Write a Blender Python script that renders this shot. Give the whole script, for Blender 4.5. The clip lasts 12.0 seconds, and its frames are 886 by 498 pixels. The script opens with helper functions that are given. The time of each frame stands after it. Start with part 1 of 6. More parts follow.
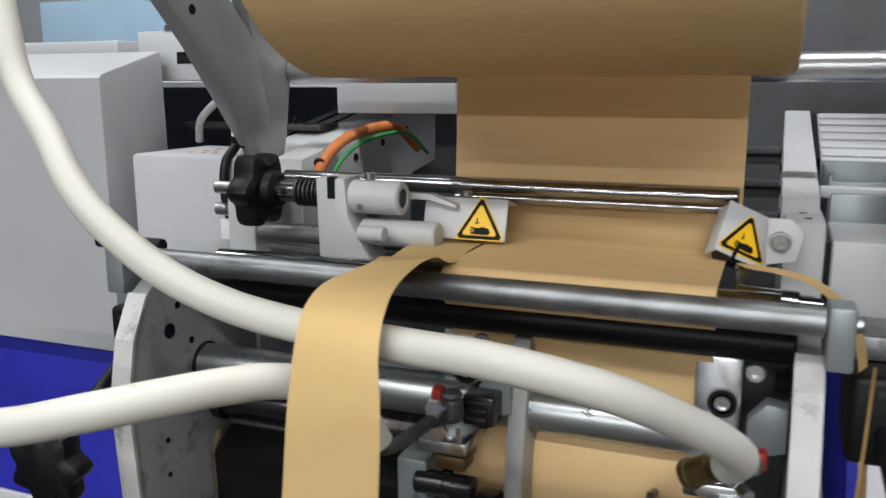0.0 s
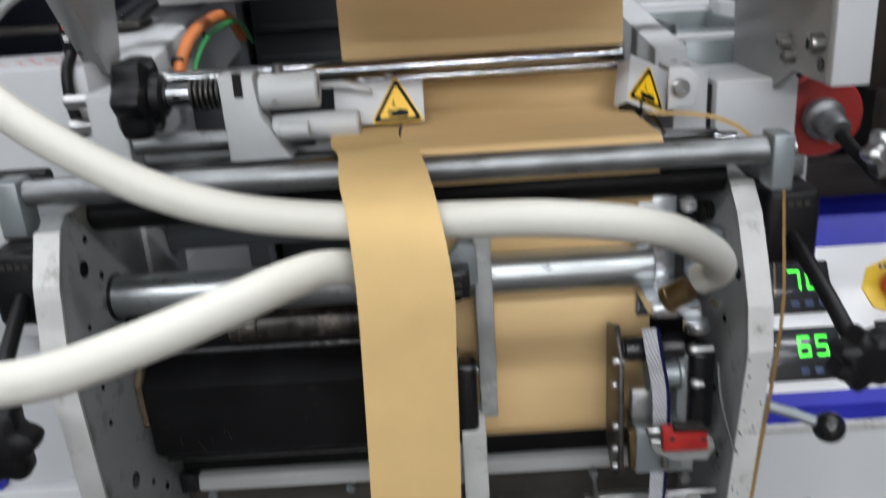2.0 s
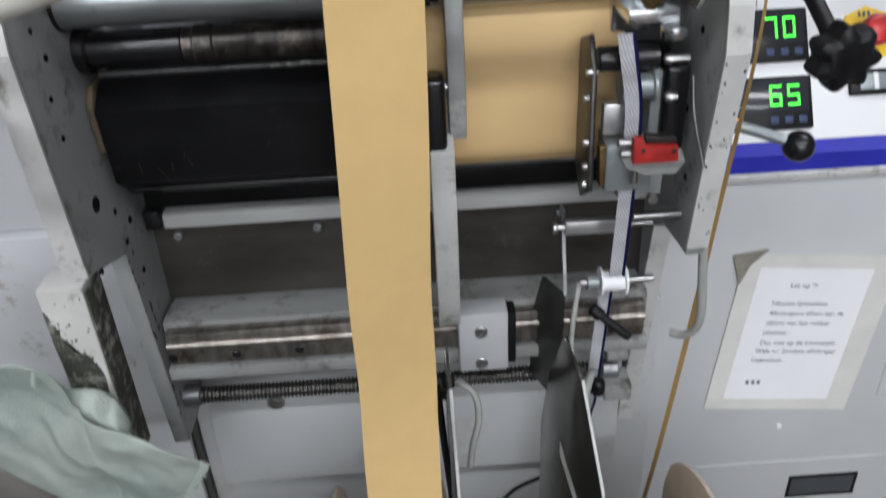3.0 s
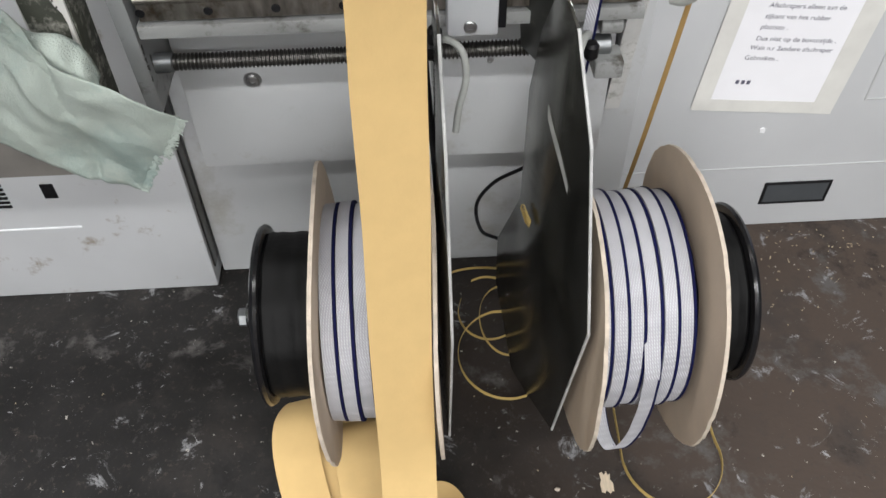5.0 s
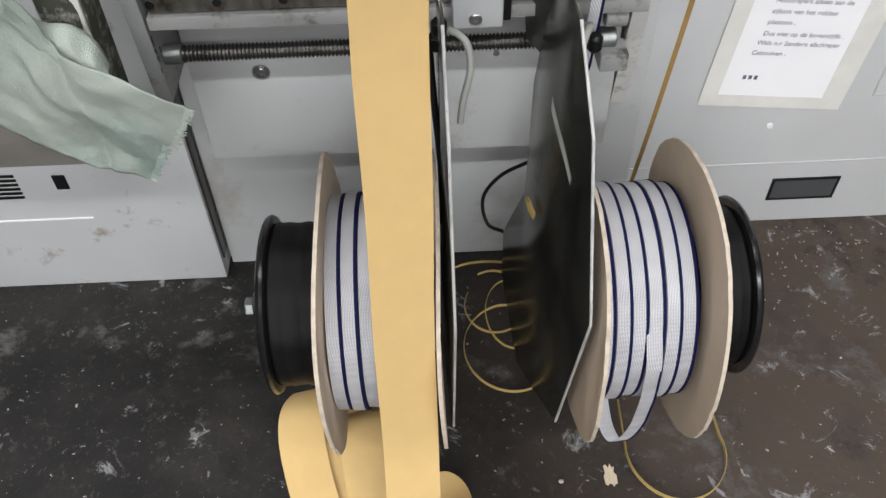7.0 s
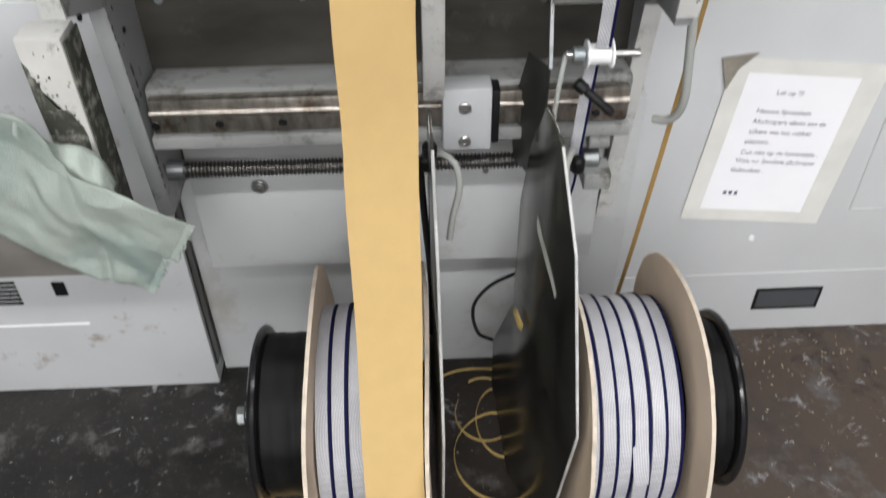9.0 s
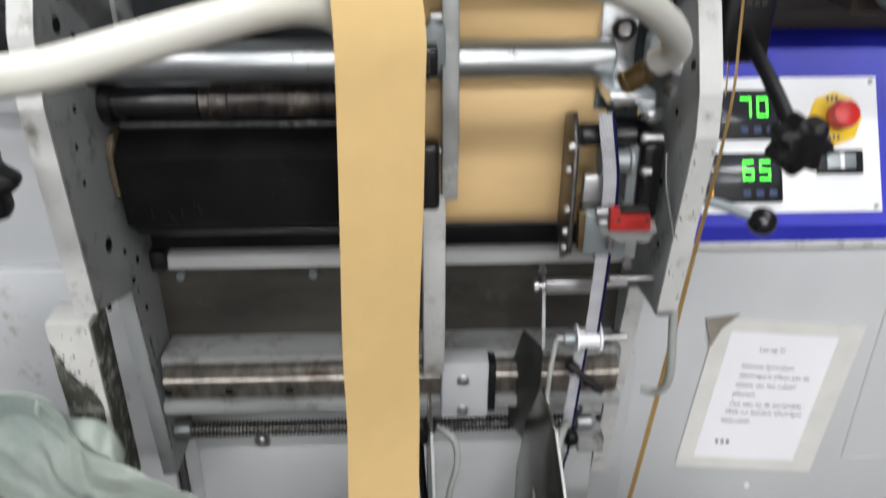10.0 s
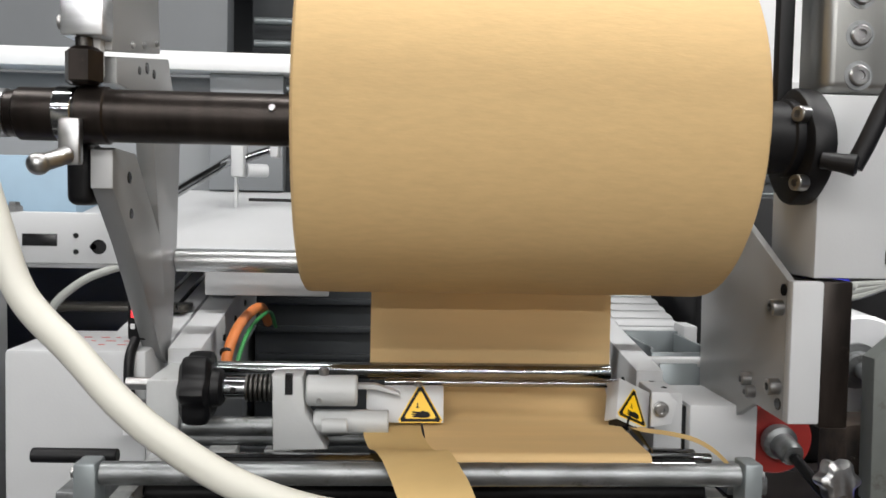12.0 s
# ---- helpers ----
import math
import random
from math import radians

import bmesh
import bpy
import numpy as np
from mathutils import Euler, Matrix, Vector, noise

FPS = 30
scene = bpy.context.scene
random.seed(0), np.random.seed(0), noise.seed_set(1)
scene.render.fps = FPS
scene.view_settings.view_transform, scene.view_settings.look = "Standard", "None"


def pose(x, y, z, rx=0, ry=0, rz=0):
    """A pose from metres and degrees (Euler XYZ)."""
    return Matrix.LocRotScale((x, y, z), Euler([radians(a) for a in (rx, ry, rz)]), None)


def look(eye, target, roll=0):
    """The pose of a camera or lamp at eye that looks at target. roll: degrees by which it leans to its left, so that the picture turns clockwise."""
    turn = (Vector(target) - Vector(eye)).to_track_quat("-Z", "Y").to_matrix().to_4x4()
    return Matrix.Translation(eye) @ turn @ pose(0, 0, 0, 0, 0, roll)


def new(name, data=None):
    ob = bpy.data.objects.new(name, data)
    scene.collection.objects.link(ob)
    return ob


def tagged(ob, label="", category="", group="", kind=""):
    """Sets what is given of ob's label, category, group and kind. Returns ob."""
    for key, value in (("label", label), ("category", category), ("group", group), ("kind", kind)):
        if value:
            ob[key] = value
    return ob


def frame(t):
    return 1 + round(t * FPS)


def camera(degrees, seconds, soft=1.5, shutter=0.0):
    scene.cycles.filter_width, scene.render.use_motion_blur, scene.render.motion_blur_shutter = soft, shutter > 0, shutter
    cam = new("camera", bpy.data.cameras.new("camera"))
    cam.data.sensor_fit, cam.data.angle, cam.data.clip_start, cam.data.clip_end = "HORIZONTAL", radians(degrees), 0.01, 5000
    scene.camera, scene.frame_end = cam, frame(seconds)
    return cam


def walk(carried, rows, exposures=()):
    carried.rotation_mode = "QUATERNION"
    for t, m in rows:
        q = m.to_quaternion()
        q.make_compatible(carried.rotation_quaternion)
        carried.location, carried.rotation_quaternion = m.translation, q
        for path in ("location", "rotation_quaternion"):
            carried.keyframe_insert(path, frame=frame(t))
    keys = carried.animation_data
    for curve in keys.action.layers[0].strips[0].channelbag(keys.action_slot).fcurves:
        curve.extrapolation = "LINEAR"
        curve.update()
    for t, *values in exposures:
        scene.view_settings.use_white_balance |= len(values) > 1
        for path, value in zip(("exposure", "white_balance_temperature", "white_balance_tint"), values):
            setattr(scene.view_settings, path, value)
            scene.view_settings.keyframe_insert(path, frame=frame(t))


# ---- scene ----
cam = camera(55.7, 12.0, shutter=0.5)
PATH = [
    (0, (0.288, 0.114, 1.472), (-0.436, 1.937, 1.083), -0.2),
    (0.5, (0.189, 0.128, 1.473), (-0.407, 1.987, 1.038), -1.8),
    (1, (0.145, 0.122, 1.481), (-0.278, 2.018, 1.005), -2.1),
    (1.5, (0.086, 0.102, 1.495), (-0.109, 2.027, 0.989), -3.2),
    (2, (0.043, 0.062, 1.479), (0.025, 1.944, 0.802), -3.7),
    (2.5, (0.034, 0.052, 1.412), (0.077, 1.848, 0.533), -3.1),
    (3, (0.034, 0.041, 1.370), (0.072, 1.739, 0.313), -3.0),
    (3.5, (0.034, 0.015, 1.340), (0.073, 1.606, 0.128), -2.0),
    (3.7, (0.033, 0.006, 1.324), (0.071, 1.538, 0.039), -1.5),
    (5.3, (0.016, -0.004, 1.248), (0.079, 1.323, -0.247), -0.9),
    (5.5, (0.024, -0.008, 1.245), (0.077, 1.320, -0.249), -1.3),
    (6, (0.026, -0.009, 1.250), (0.071, 1.314, -0.249), -1.4),
    (6.5, (0.024, -0.011, 1.254), (0.062, 1.315, -0.243), -1.4),
    (8.3, (0.037, -0.024, 1.264), (0.066, 1.360, -0.179), -1.4),
    (8.5, (0.033, -0.023, 1.268), (0.074, 1.379, -0.158), -0.9),
    (9, (0.033, -0.025, 1.291), (0.087, 1.471, -0.035), -0.6),
    (9.5, (0.035, -0.022, 1.333), (0.103, 1.598, 0.163), -0.1),
    (10, (0.031, -0.012, 1.409), (0.104, 1.742, 0.450), 0.2),
    (10.5, (0.026, -0.019, 1.474), (0.093, 1.860, 0.793), 0.5),
    (11, (0.014, -0.038, 1.525), (0.094, 1.922, 1.135), 1.0),
    (11.5, (-0.018, -0.058, 1.573), (0.112, 1.929, 1.392), 1.1),
    (12, (-0.047, -0.067, 1.572), (0.081, 1.926, 1.471), 1.2),
]
LIGHTNESS = [(0, -0.37, 6250, 10), (1.5, -0.34, 6250, 10), (2.5, -0.34, 5950, 10), (3.5, -0.1, 6200, 10), (5.5, 0.08, 6350, 10), (6.5, 0.0, 6350, 10), (8.5, 0.14, 6350, 10), (9.0, 0.14, 6350, 10), (9.5, 0.08, 6350, 10), (10.5, -0.18, 6200, 10), (11.0, -0.30, 6300, 10), (11.5, -0.20, 6450, 10), (12, -0.24, 6500, 10)]
walk(cam, [(t, look(eye, target, roll)) for t, eye, target, roll in PATH], LIGHTNESS)

# ---- light: hall with rows of ceiling tubes ----
world = bpy.data.worlds.new("hall_air")
scene.world = world
world.use_nodes = True
world.node_tree.nodes["Background"].inputs[0].default_value = (0.9, 0.95, 1.0, 1)
world.node_tree.nodes["Background"].inputs[1].default_value = 0.25


def lamp(x, y, z, sx, sy, power):
    data = bpy.data.lights.new("ceiling_tube", "AREA")
    data.shape, data.size, data.size_y, data.energy, data.color = "RECTANGLE", sx, sy, power, (1.0, 0.985, 0.965)
    ob = new("ceiling_tube", data)
    ob.matrix_world = pose(x, y, z)
    return ob


for ly, p in ((-8.0, 275), (-3.4, 48), (-1.4, 44), (0.9, 30), (3.6, 22)):
    for lx in (-1.5, 0.1, 1.7):
        lamp(lx, ly, 3.25, 1.3, 0.16, p)


# ---- materials ----
def mat(name, col, rough=0.5, metal=0.0, var=0.12, scale=12.0, bump=0.0, bscale=120.0, stretch=(1, 1, 1), dirt=None, dirt_amt=0.0, dscale=6.0, spec=0.5, coat=0.0):
    m = bpy.data.materials.new(name)
    m.use_nodes = True
    nt = m.node_tree
    b = nt.nodes["Principled BSDF"]
    L = nt.links
    tc = nt.nodes.new("ShaderNodeTexCoord")
    mp = nt.nodes.new("ShaderNodeMapping")
    mp.inputs["Scale"].default_value = stretch
    L.new(tc.outputs["Object"], mp.inputs[0])
    n1 = nt.nodes.new("ShaderNodeTexNoise")
    n1.inputs["Scale"].default_value, n1.inputs["Detail"].default_value = scale, 6
    L.new(mp.outputs[0], n1.inputs["Vector"])
    ramp = nt.nodes.new("ShaderNodeMix")
    ramp.data_type = "RGBA"
    lo = [max(0, c * (1 - var)) for c in col]
    hi = [min(1, c * (1 + var)) for c in col]
    ramp.inputs[6].default_value, ramp.inputs[7].default_value = (*lo, 1), (*hi, 1)
    st = nt.nodes.new("ShaderNodeMapRange")
    st.inputs[1].default_value, st.inputs[2].default_value = 0.3, 0.7
    L.new(n1.outputs["Fac"], st.inputs[0])
    L.new(st.outputs[0], ramp.inputs[0])
    out = ramp.outputs[2]
    if dirt:
        n2 = nt.nodes.new("ShaderNodeTexNoise")
        n2.inputs["Scale"].default_value, n2.inputs["Detail"].default_value, n2.inputs["Roughness"].default_value = dscale, 9, 0.72
        L.new(tc.outputs["Object"], n2.inputs["Vector"])
        mr = nt.nodes.new("ShaderNodeMapRange")
        mr.inputs[1].default_value, mr.inputs[2].default_value = 0.72 - 0.35 * dirt_amt, 0.80 - 0.2 * dirt_amt
        L.new(n2.outputs["Fac"], mr.inputs[0])
        mx = nt.nodes.new("ShaderNodeMix")
        mx.data_type = "RGBA"
        L.new(mr.outputs[0], mx.inputs[0])
        L.new(out, mx.inputs[6])
        mx.inputs[7].default_value = (*dirt, 1)
        out = mx.outputs[2]
    L.new(out, b.inputs["Base Color"])
    b.inputs["Metallic"].default_value = metal
    b.inputs["Specular IOR Level"].default_value = spec
    b.inputs["Coat Weight"].default_value = coat
    rr = nt.nodes.new("ShaderNodeMapRange")
    rr.inputs[3].default_value, rr.inputs[4].default_value = max(0.02, rough * 0.8), min(1, rough * 1.2)
    L.new(n1.outputs["Fac"], rr.inputs[0])
    L.new(rr.outputs[0], b.inputs["Roughness"])
    if bump:
        n3 = nt.nodes.new("ShaderNodeTexNoise")
        n3.inputs["Scale"].default_value, n3.inputs["Detail"].default_value = bscale, 4
        L.new(mp.outputs[0], n3.inputs["Vector"])
        bp = nt.nodes.new("ShaderNodeBump")
        bp.inputs["Strength"].default_value, bp.inputs["Distance"].default_value = bump, 0.002
        L.new(n3.outputs["Fac"], bp.inputs["Height"])
        L.new(bp.outputs[0], b.inputs["Normal"])
    return m


def glow(name, col, strength):
    m = bpy.data.materials.new(name)
    m.use_nodes = True
    b = m.node_tree.nodes["Principled BSDF"]
    b.inputs["Base Color"].default_value = (*[c * 0.1 for c in col], 1)
    b.inputs["Emission Color"].default_value, b.inputs["Emission Strength"].default_value = (*col, 1), strength
    return m


GREY = mat("light_grey_paint", (0.52, 0.53, 0.54), 0.45, var=0.04, scale=5, bump=0.08, bscale=300, dirt=(0.30, 0.26, 0.20), dirt_amt=0.12, dscale=9)
# Shade inside the frame is put into this grey, along with its scuffs.
PLATE = mat("scuffed_shaded_grey", (0.275, 0.285, 0.285), 0.5, var=0.12, scale=9, bump=0.1, bscale=260, dirt=(0.07, 0.065, 0.055), dirt_amt=0.5, dscale=18)
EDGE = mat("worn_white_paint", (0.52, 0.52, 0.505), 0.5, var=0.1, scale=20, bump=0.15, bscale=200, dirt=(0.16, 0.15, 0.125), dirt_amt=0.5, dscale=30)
# Scraped paint with the frame's inner shade darkened into its colour.
DIMSCRAPE = mat("scraped_shaded_grey", (0.26, 0.265, 0.26), 0.48, var=0.2, scale=12, bump=0.15, bscale=160, stretch=(0.5, 2, 2), dirt=(0.05, 0.042, 0.032), dirt_amt=0.55, dscale=26)
APRON = mat("smudged_grey_panel", (0.47, 0.48, 0.485), 0.45, var=0.07, scale=4, bump=0.08, bscale=300, dirt=(0.34, 0.325, 0.295), dirt_amt=0.5, dscale=5)
# GREY again with shade put into the colour, for hood and carriage.
HOOD = mat("shaded_grey_hood", (0.42, 0.43, 0.44), 0.45, var=0.04, scale=5, bump=0.08, bscale=300, dirt=(0.28, 0.26, 0.22), dirt_amt=0.15, dscale=9)
PEEL = mat("peeling_paint", (0.50, 0.495, 0.47), 0.6, var=0.1, scale=16, bump=0.4, bscale=90, dirt=(0.06, 0.058, 0.04), dirt_amt=0.45, dscale=20)
PEELD = mat("bared_grimy_metal", (0.040, 0.043, 0.032), 0.7, var=0.5, scale=30, bump=0.7, bscale=120, dirt=(0.42, 0.41, 0.36), dirt_amt=0.62, dscale=34)
CAST = mat("cast_grey_paint", (0.47, 0.48, 0.48), 0.4, var=0.06, scale=14, bump=0.2, bscale=160, dirt=(0.2, 0.18, 0.15), dirt_amt=0.2, dscale=22)
ALU = mat("machined_aluminium", (0.62, 0.63, 0.64), 0.32, 0.9, var=0.12, scale=26, bump=0.08, bscale=400, stretch=(1, 1, 6), dirt=(0.25, 0.24, 0.22), dirt_amt=0.2, dscale=18)
STEEL = mat("dull_zinc_steel", (0.25, 0.26, 0.265), 0.44, 0.9, var=0.3, scale=22, bump=0.08, bscale=220, stretch=(1, 3, 3), dirt=(0.10, 0.095, 0.085), dirt_amt=0.4, dscale=30)
TUBE = mat("galvanised_tube", (0.40, 0.425, 0.43), 0.30, 0.9, var=0.2, scale=18, bump=0.04, bscale=90, stretch=(0.6, 3, 3), dirt=(0.14, 0.13, 0.11), dirt_amt=0.34, dscale=46)
CHROME = mat("chrome", (0.34, 0.35, 0.36), 0.12, 1.0, var=0.2, scale=30)
BOLT = mat("bolt_steel", (0.42, 0.42, 0.42), 0.32, 1.0, var=0.2, scale=60)
BLACK = mat("black_plastic", (0.006, 0.006, 0.007), 0.45, var=0.3, scale=30, bump=0.1, bscale=300, spec=0.28)
GLOSSB = mat("black_lacquer", (0.008, 0.008, 0.009), 0.22, var=0.2, scale=20, dirt=(0.09, 0.085, 0.075), dirt_amt=0.22, dscale=20)
DRUM = mat("black_rubber_drum", (0.0065, 0.0065, 0.007), 0.38, var=0.4, scale=14, bump=0.06, bscale=300, dirt=(0.022, 0.021, 0.020), dirt_amt=0.35, dscale=30, spec=0.16)
HUBB = mat("matte_black_hub", (0.006, 0.006, 0.006), 0.5, var=0.4, scale=30, bump=0.3, bscale=90, spec=0.10)
SOILED = mat("soiled_grey_cabinet", (0.52, 0.53, 0.54), 0.45, var=0.05, scale=5, bump=0.08, bscale=300, dirt=(0.22, 0.17, 0.12), dirt_amt=0.34, dscale=15)
WORNB = mat("worn_black_roller", (0.035, 0.03, 0.027), 0.3, 0.5, var=0.6, scale=26, stretch=(5, 1, 1), dirt=(0.22, 0.19, 0.16), dirt_amt=0.55, dscale=22)
BROWNST = mat("browned_steel", (0.028, 0.022, 0.019), 0.34, 0.7, var=0.35, scale=14, stretch=(4, 1, 1), dirt=(0.09, 0.07, 0.055), dirt_amt=0.3, dscale=20)
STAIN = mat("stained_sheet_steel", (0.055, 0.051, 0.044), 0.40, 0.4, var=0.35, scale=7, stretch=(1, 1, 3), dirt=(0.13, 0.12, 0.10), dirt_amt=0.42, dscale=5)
RAIL = mat("ground_rail_steel", (0.30, 0.275, 0.245), 0.36, 0.9, var=0.4, scale=30, stretch=(3, 1, 1), dirt=(0.10, 0.06, 0.03), dirt_amt=0.55, dscale=26)
SCREW = mat("oily_screw_steel", (0.07, 0.066, 0.062), 0.36, 0.8, var=0.4, scale=50)
KRAFT = mat("kraft_paper", (0.66, 0.462, 0.225), 0.62, var=0.06, scale=34, bump=0.10, bscale=160, stretch=(0.12, 1, 1), spec=0.3)
ROLLK = mat("wrinkled_kraft_roll", (0.605, 0.420, 0.203), 0.65, var=0.045, scale=190, bump=0.11, bscale=460, stretch=(0.26, 1, 1), spec=0.2)
STRIPK = mat("kraft_strip", (0.585, 0.412, 0.185), 0.8, var=0.03, scale=40, bump=0.08, bscale=200, spec=0.1)
CARD = mat("cardboard", (0.58, 0.475, 0.365), 0.75, var=0.06, scale=24, bump=0.15, bscale=180)
CARDE = mat("cut_cardboard", (0.50, 0.43, 0.35), 0.85, var=0.2, scale=60, bump=0.7, bscale=300)
HOSE = mat("ivory_hose", (0.59, 0.58, 0.52), 0.5, var=0.03, scale=12, bump=0.03, bscale=120, dirt=(0.36, 0.30, 0.20), dirt_amt=0.22, dscale=14)
BLUE = mat("blue_paint", (0.022, 0.026, 0.36), 0.45, var=0.12, scale=12, bump=0.12, bscale=180, dirt=(0.25, 0.25, 0.42), dirt_amt=0.1, dscale=40, spec=0.35)
PANEL = mat("white_panel_sheet", (0.80, 0.81, 0.82), 0.35, var=0.02, scale=8)
RED = mat("red_plastic", (0.55, 0.02, 0.018), 0.35, var=0.1, scale=30)
REDP = mat("red_painted_disc", (0.30, 0.018, 0.014), 0.4, var=0.2, scale=16, dirt=(0.1, 0.02, 0.02), dirt_amt=0.3)
YELLOW = mat("yellow_sign", (0.85, 0.52, 0.008), 0.4, var=0.03, scale=20)
YELP = mat("yellow_plate", (0.78, 0.52, 0.02), 0.45, var=0.05, scale=20)
SIGNB = mat("sign_black", (0.008, 0.007, 0.006), 0.5, var=0.1, spec=0.15)
def woven(name, col):
    """Woven cotton band: two crossing sets of threads in colour and relief."""
    m = mat(name, col, 0.6, var=0.12, scale=25, spec=0.3)
    nt = m.node_tree
    b = nt.nodes["Principled BSDF"]
    base = b.inputs["Base Color"].links[0].from_socket
    tc = nt.nodes.new("ShaderNodeTexCoord")
    waves = []
    for ang in (38, -38):
        mp = nt.nodes.new("ShaderNodeMapping")
        mp.inputs["Rotation"].default_value = (radians(ang), 0, radians(ang))
        nt.links.new(tc.outputs["Object"], mp.inputs[0])
        w = nt.nodes.new("ShaderNodeTexWave")
        w.inputs["Scale"].default_value, w.inputs["Distortion"].default_value = 120, 0.6
        nt.links.new(mp.outputs[0], w.inputs["Vector"])
        waves.append(w)
    mul = nt.nodes.new("ShaderNodeMath")
    mul.operation = "MULTIPLY"
    nt.links.new(waves[0].outputs["Fac"], mul.inputs[0])
    nt.links.new(waves[1].outputs["Fac"], mul.inputs[1])
    rng = nt.nodes.new("ShaderNodeMapRange")
    rng.inputs[3].default_value, rng.inputs[4].default_value = 0.80, 1.30
    nt.links.new(mul.outputs[0], rng.inputs[0])
    mx = nt.nodes.new("ShaderNodeMix")
    mx.data_type, mx.blend_type = "RGBA", "MULTIPLY"
    mx.inputs[0].default_value = 1.0
    nt.links.new(base, mx.inputs[6])
    nt.links.new(rng.outputs[0], mx.inputs[7])
    nt.links.new(mx.outputs[2], b.inputs["Base Color"])
    bp = nt.nodes.new("ShaderNodeBump")
    bp.inputs["Strength"].default_value, bp.inputs["Distance"].default_value = 0.5, 0.001
    nt.links.new(mul.outputs[0], bp.inputs["Height"])
    nt.links.new(bp.outputs[0], b.inputs["Normal"])
    return m


TAPEW = woven("white_woven_tape", (0.43, 0.43, 0.455))
NAVY = mat("navy_thread", (0.006, 0.007, 0.040), 0.8, var=0.3, scale=300, spec=0.1)
CLOTH = mat("green_rag", (0.36, 0.405, 0.365), 0.95, var=0.16, scale=9, bump=1.0, bscale=480, dirt=(0.26, 0.325, 0.30), dirt_amt=0.62, dscale=8, spec=0.1)
ORANGE = mat("orange_cable", (0.62, 0.19, 0.05), 0.5, var=0.08, scale=40)
GREEN = mat("green_cable", (0.03, 0.24, 0.06), 0.5, var=0.08, scale=40)
GCABLE = mat("grey_cable", (0.34, 0.35, 0.33), 0.5, var=0.08, scale=40)
PAPER = mat("white_note_paper", (0.84, 0.84, 0.87), 0.7, var=0.015, scale=14, bump=0.1, bscale=60)
CREAM = mat("aged_clear_tape", (0.68, 0.675, 0.64), 0.3, var=0.06, scale=20, bump=0.2, bscale=80)
INK = mat("print_ink", (0.10, 0.10, 0.14), 0.7, var=0.1)
BRASS = mat("dull_brass", (0.20, 0.14, 0.065), 0.42, 0.85, var=0.3, scale=40)
TEAK = mat("stained_tan_rope", (0.33, 0.205, 0.07), 0.6, var=0.1, scale=60)
YTAPE = mat("yellow_trim_tape", (0.42, 0.30, 0.10), 0.55, var=0.1, scale=60)
POLB = mat("dark_polished_plate", (0.17, 0.17, 0.155), 0.20, 0.9, var=0.45, scale=16, bump=0.05, bscale=60, stretch=(1, 1, 0.35), dirt=(0.085, 0.083, 0.072), dirt_amt=0.6, dscale=13)
WHITEROLL = mat("white_film_roll", (0.75, 0.76, 0.78), 0.18, var=0.03, scale=12)
SCREEN = mat("dark_display_glass", (0.035, 0.038, 0.045), 0.15, var=0.1, scale=20)
DIGIT = glow("green_digit_light", (0.10, 1.0, 0.06), 3.0)
REDLED = glow("red_digit_light", (1.0, 0.04, 0.05), 2.5)
AMBER = glow("amber_lamp", (1.0, 0.35, 0.02), 3.0)
LBLUE = mat("pale_blue_board", (0.26, 0.37, 0.47), 0.5, var=0.06, scale=10)
WALLM = mat("hall_wall", (0.14, 0.15, 0.16), 0.7, var=0.06, scale=1.5, bump=0.1, bscale=40)
# White for the unseen south wall, added to bounce soft frontal fill.
FILLWALL = mat("white_fill_wall", (0.62, 0.62, 0.61), 0.7, var=0.05, scale=1.5, bump=0.1, bscale=40)
CEILM = mat("hall_ceiling", (0.30, 0.30, 0.30), 0.8, var=0.04, scale=2)
DARKM = mat("dark_machine_paint", (0.05, 0.055, 0.06), 0.5, var=0.25, scale=8)
FARG = mat("far_grey_paint", (0.21, 0.222, 0.235), 0.5, var=0.06, scale=4)
ZINC = mat("bright_zinc", (0.70, 0.72, 0.74), 0.24, 1.0, var=0.15, scale=40, bump=0.05, bscale=200, dirt=(0.25, 0.24, 0.21), dirt_amt=0.25, dscale=50)
GREYB = mat("grey_zinc_box", (0.27, 0.30, 0.31), 0.4, 0.5, var=0.08, scale=14)


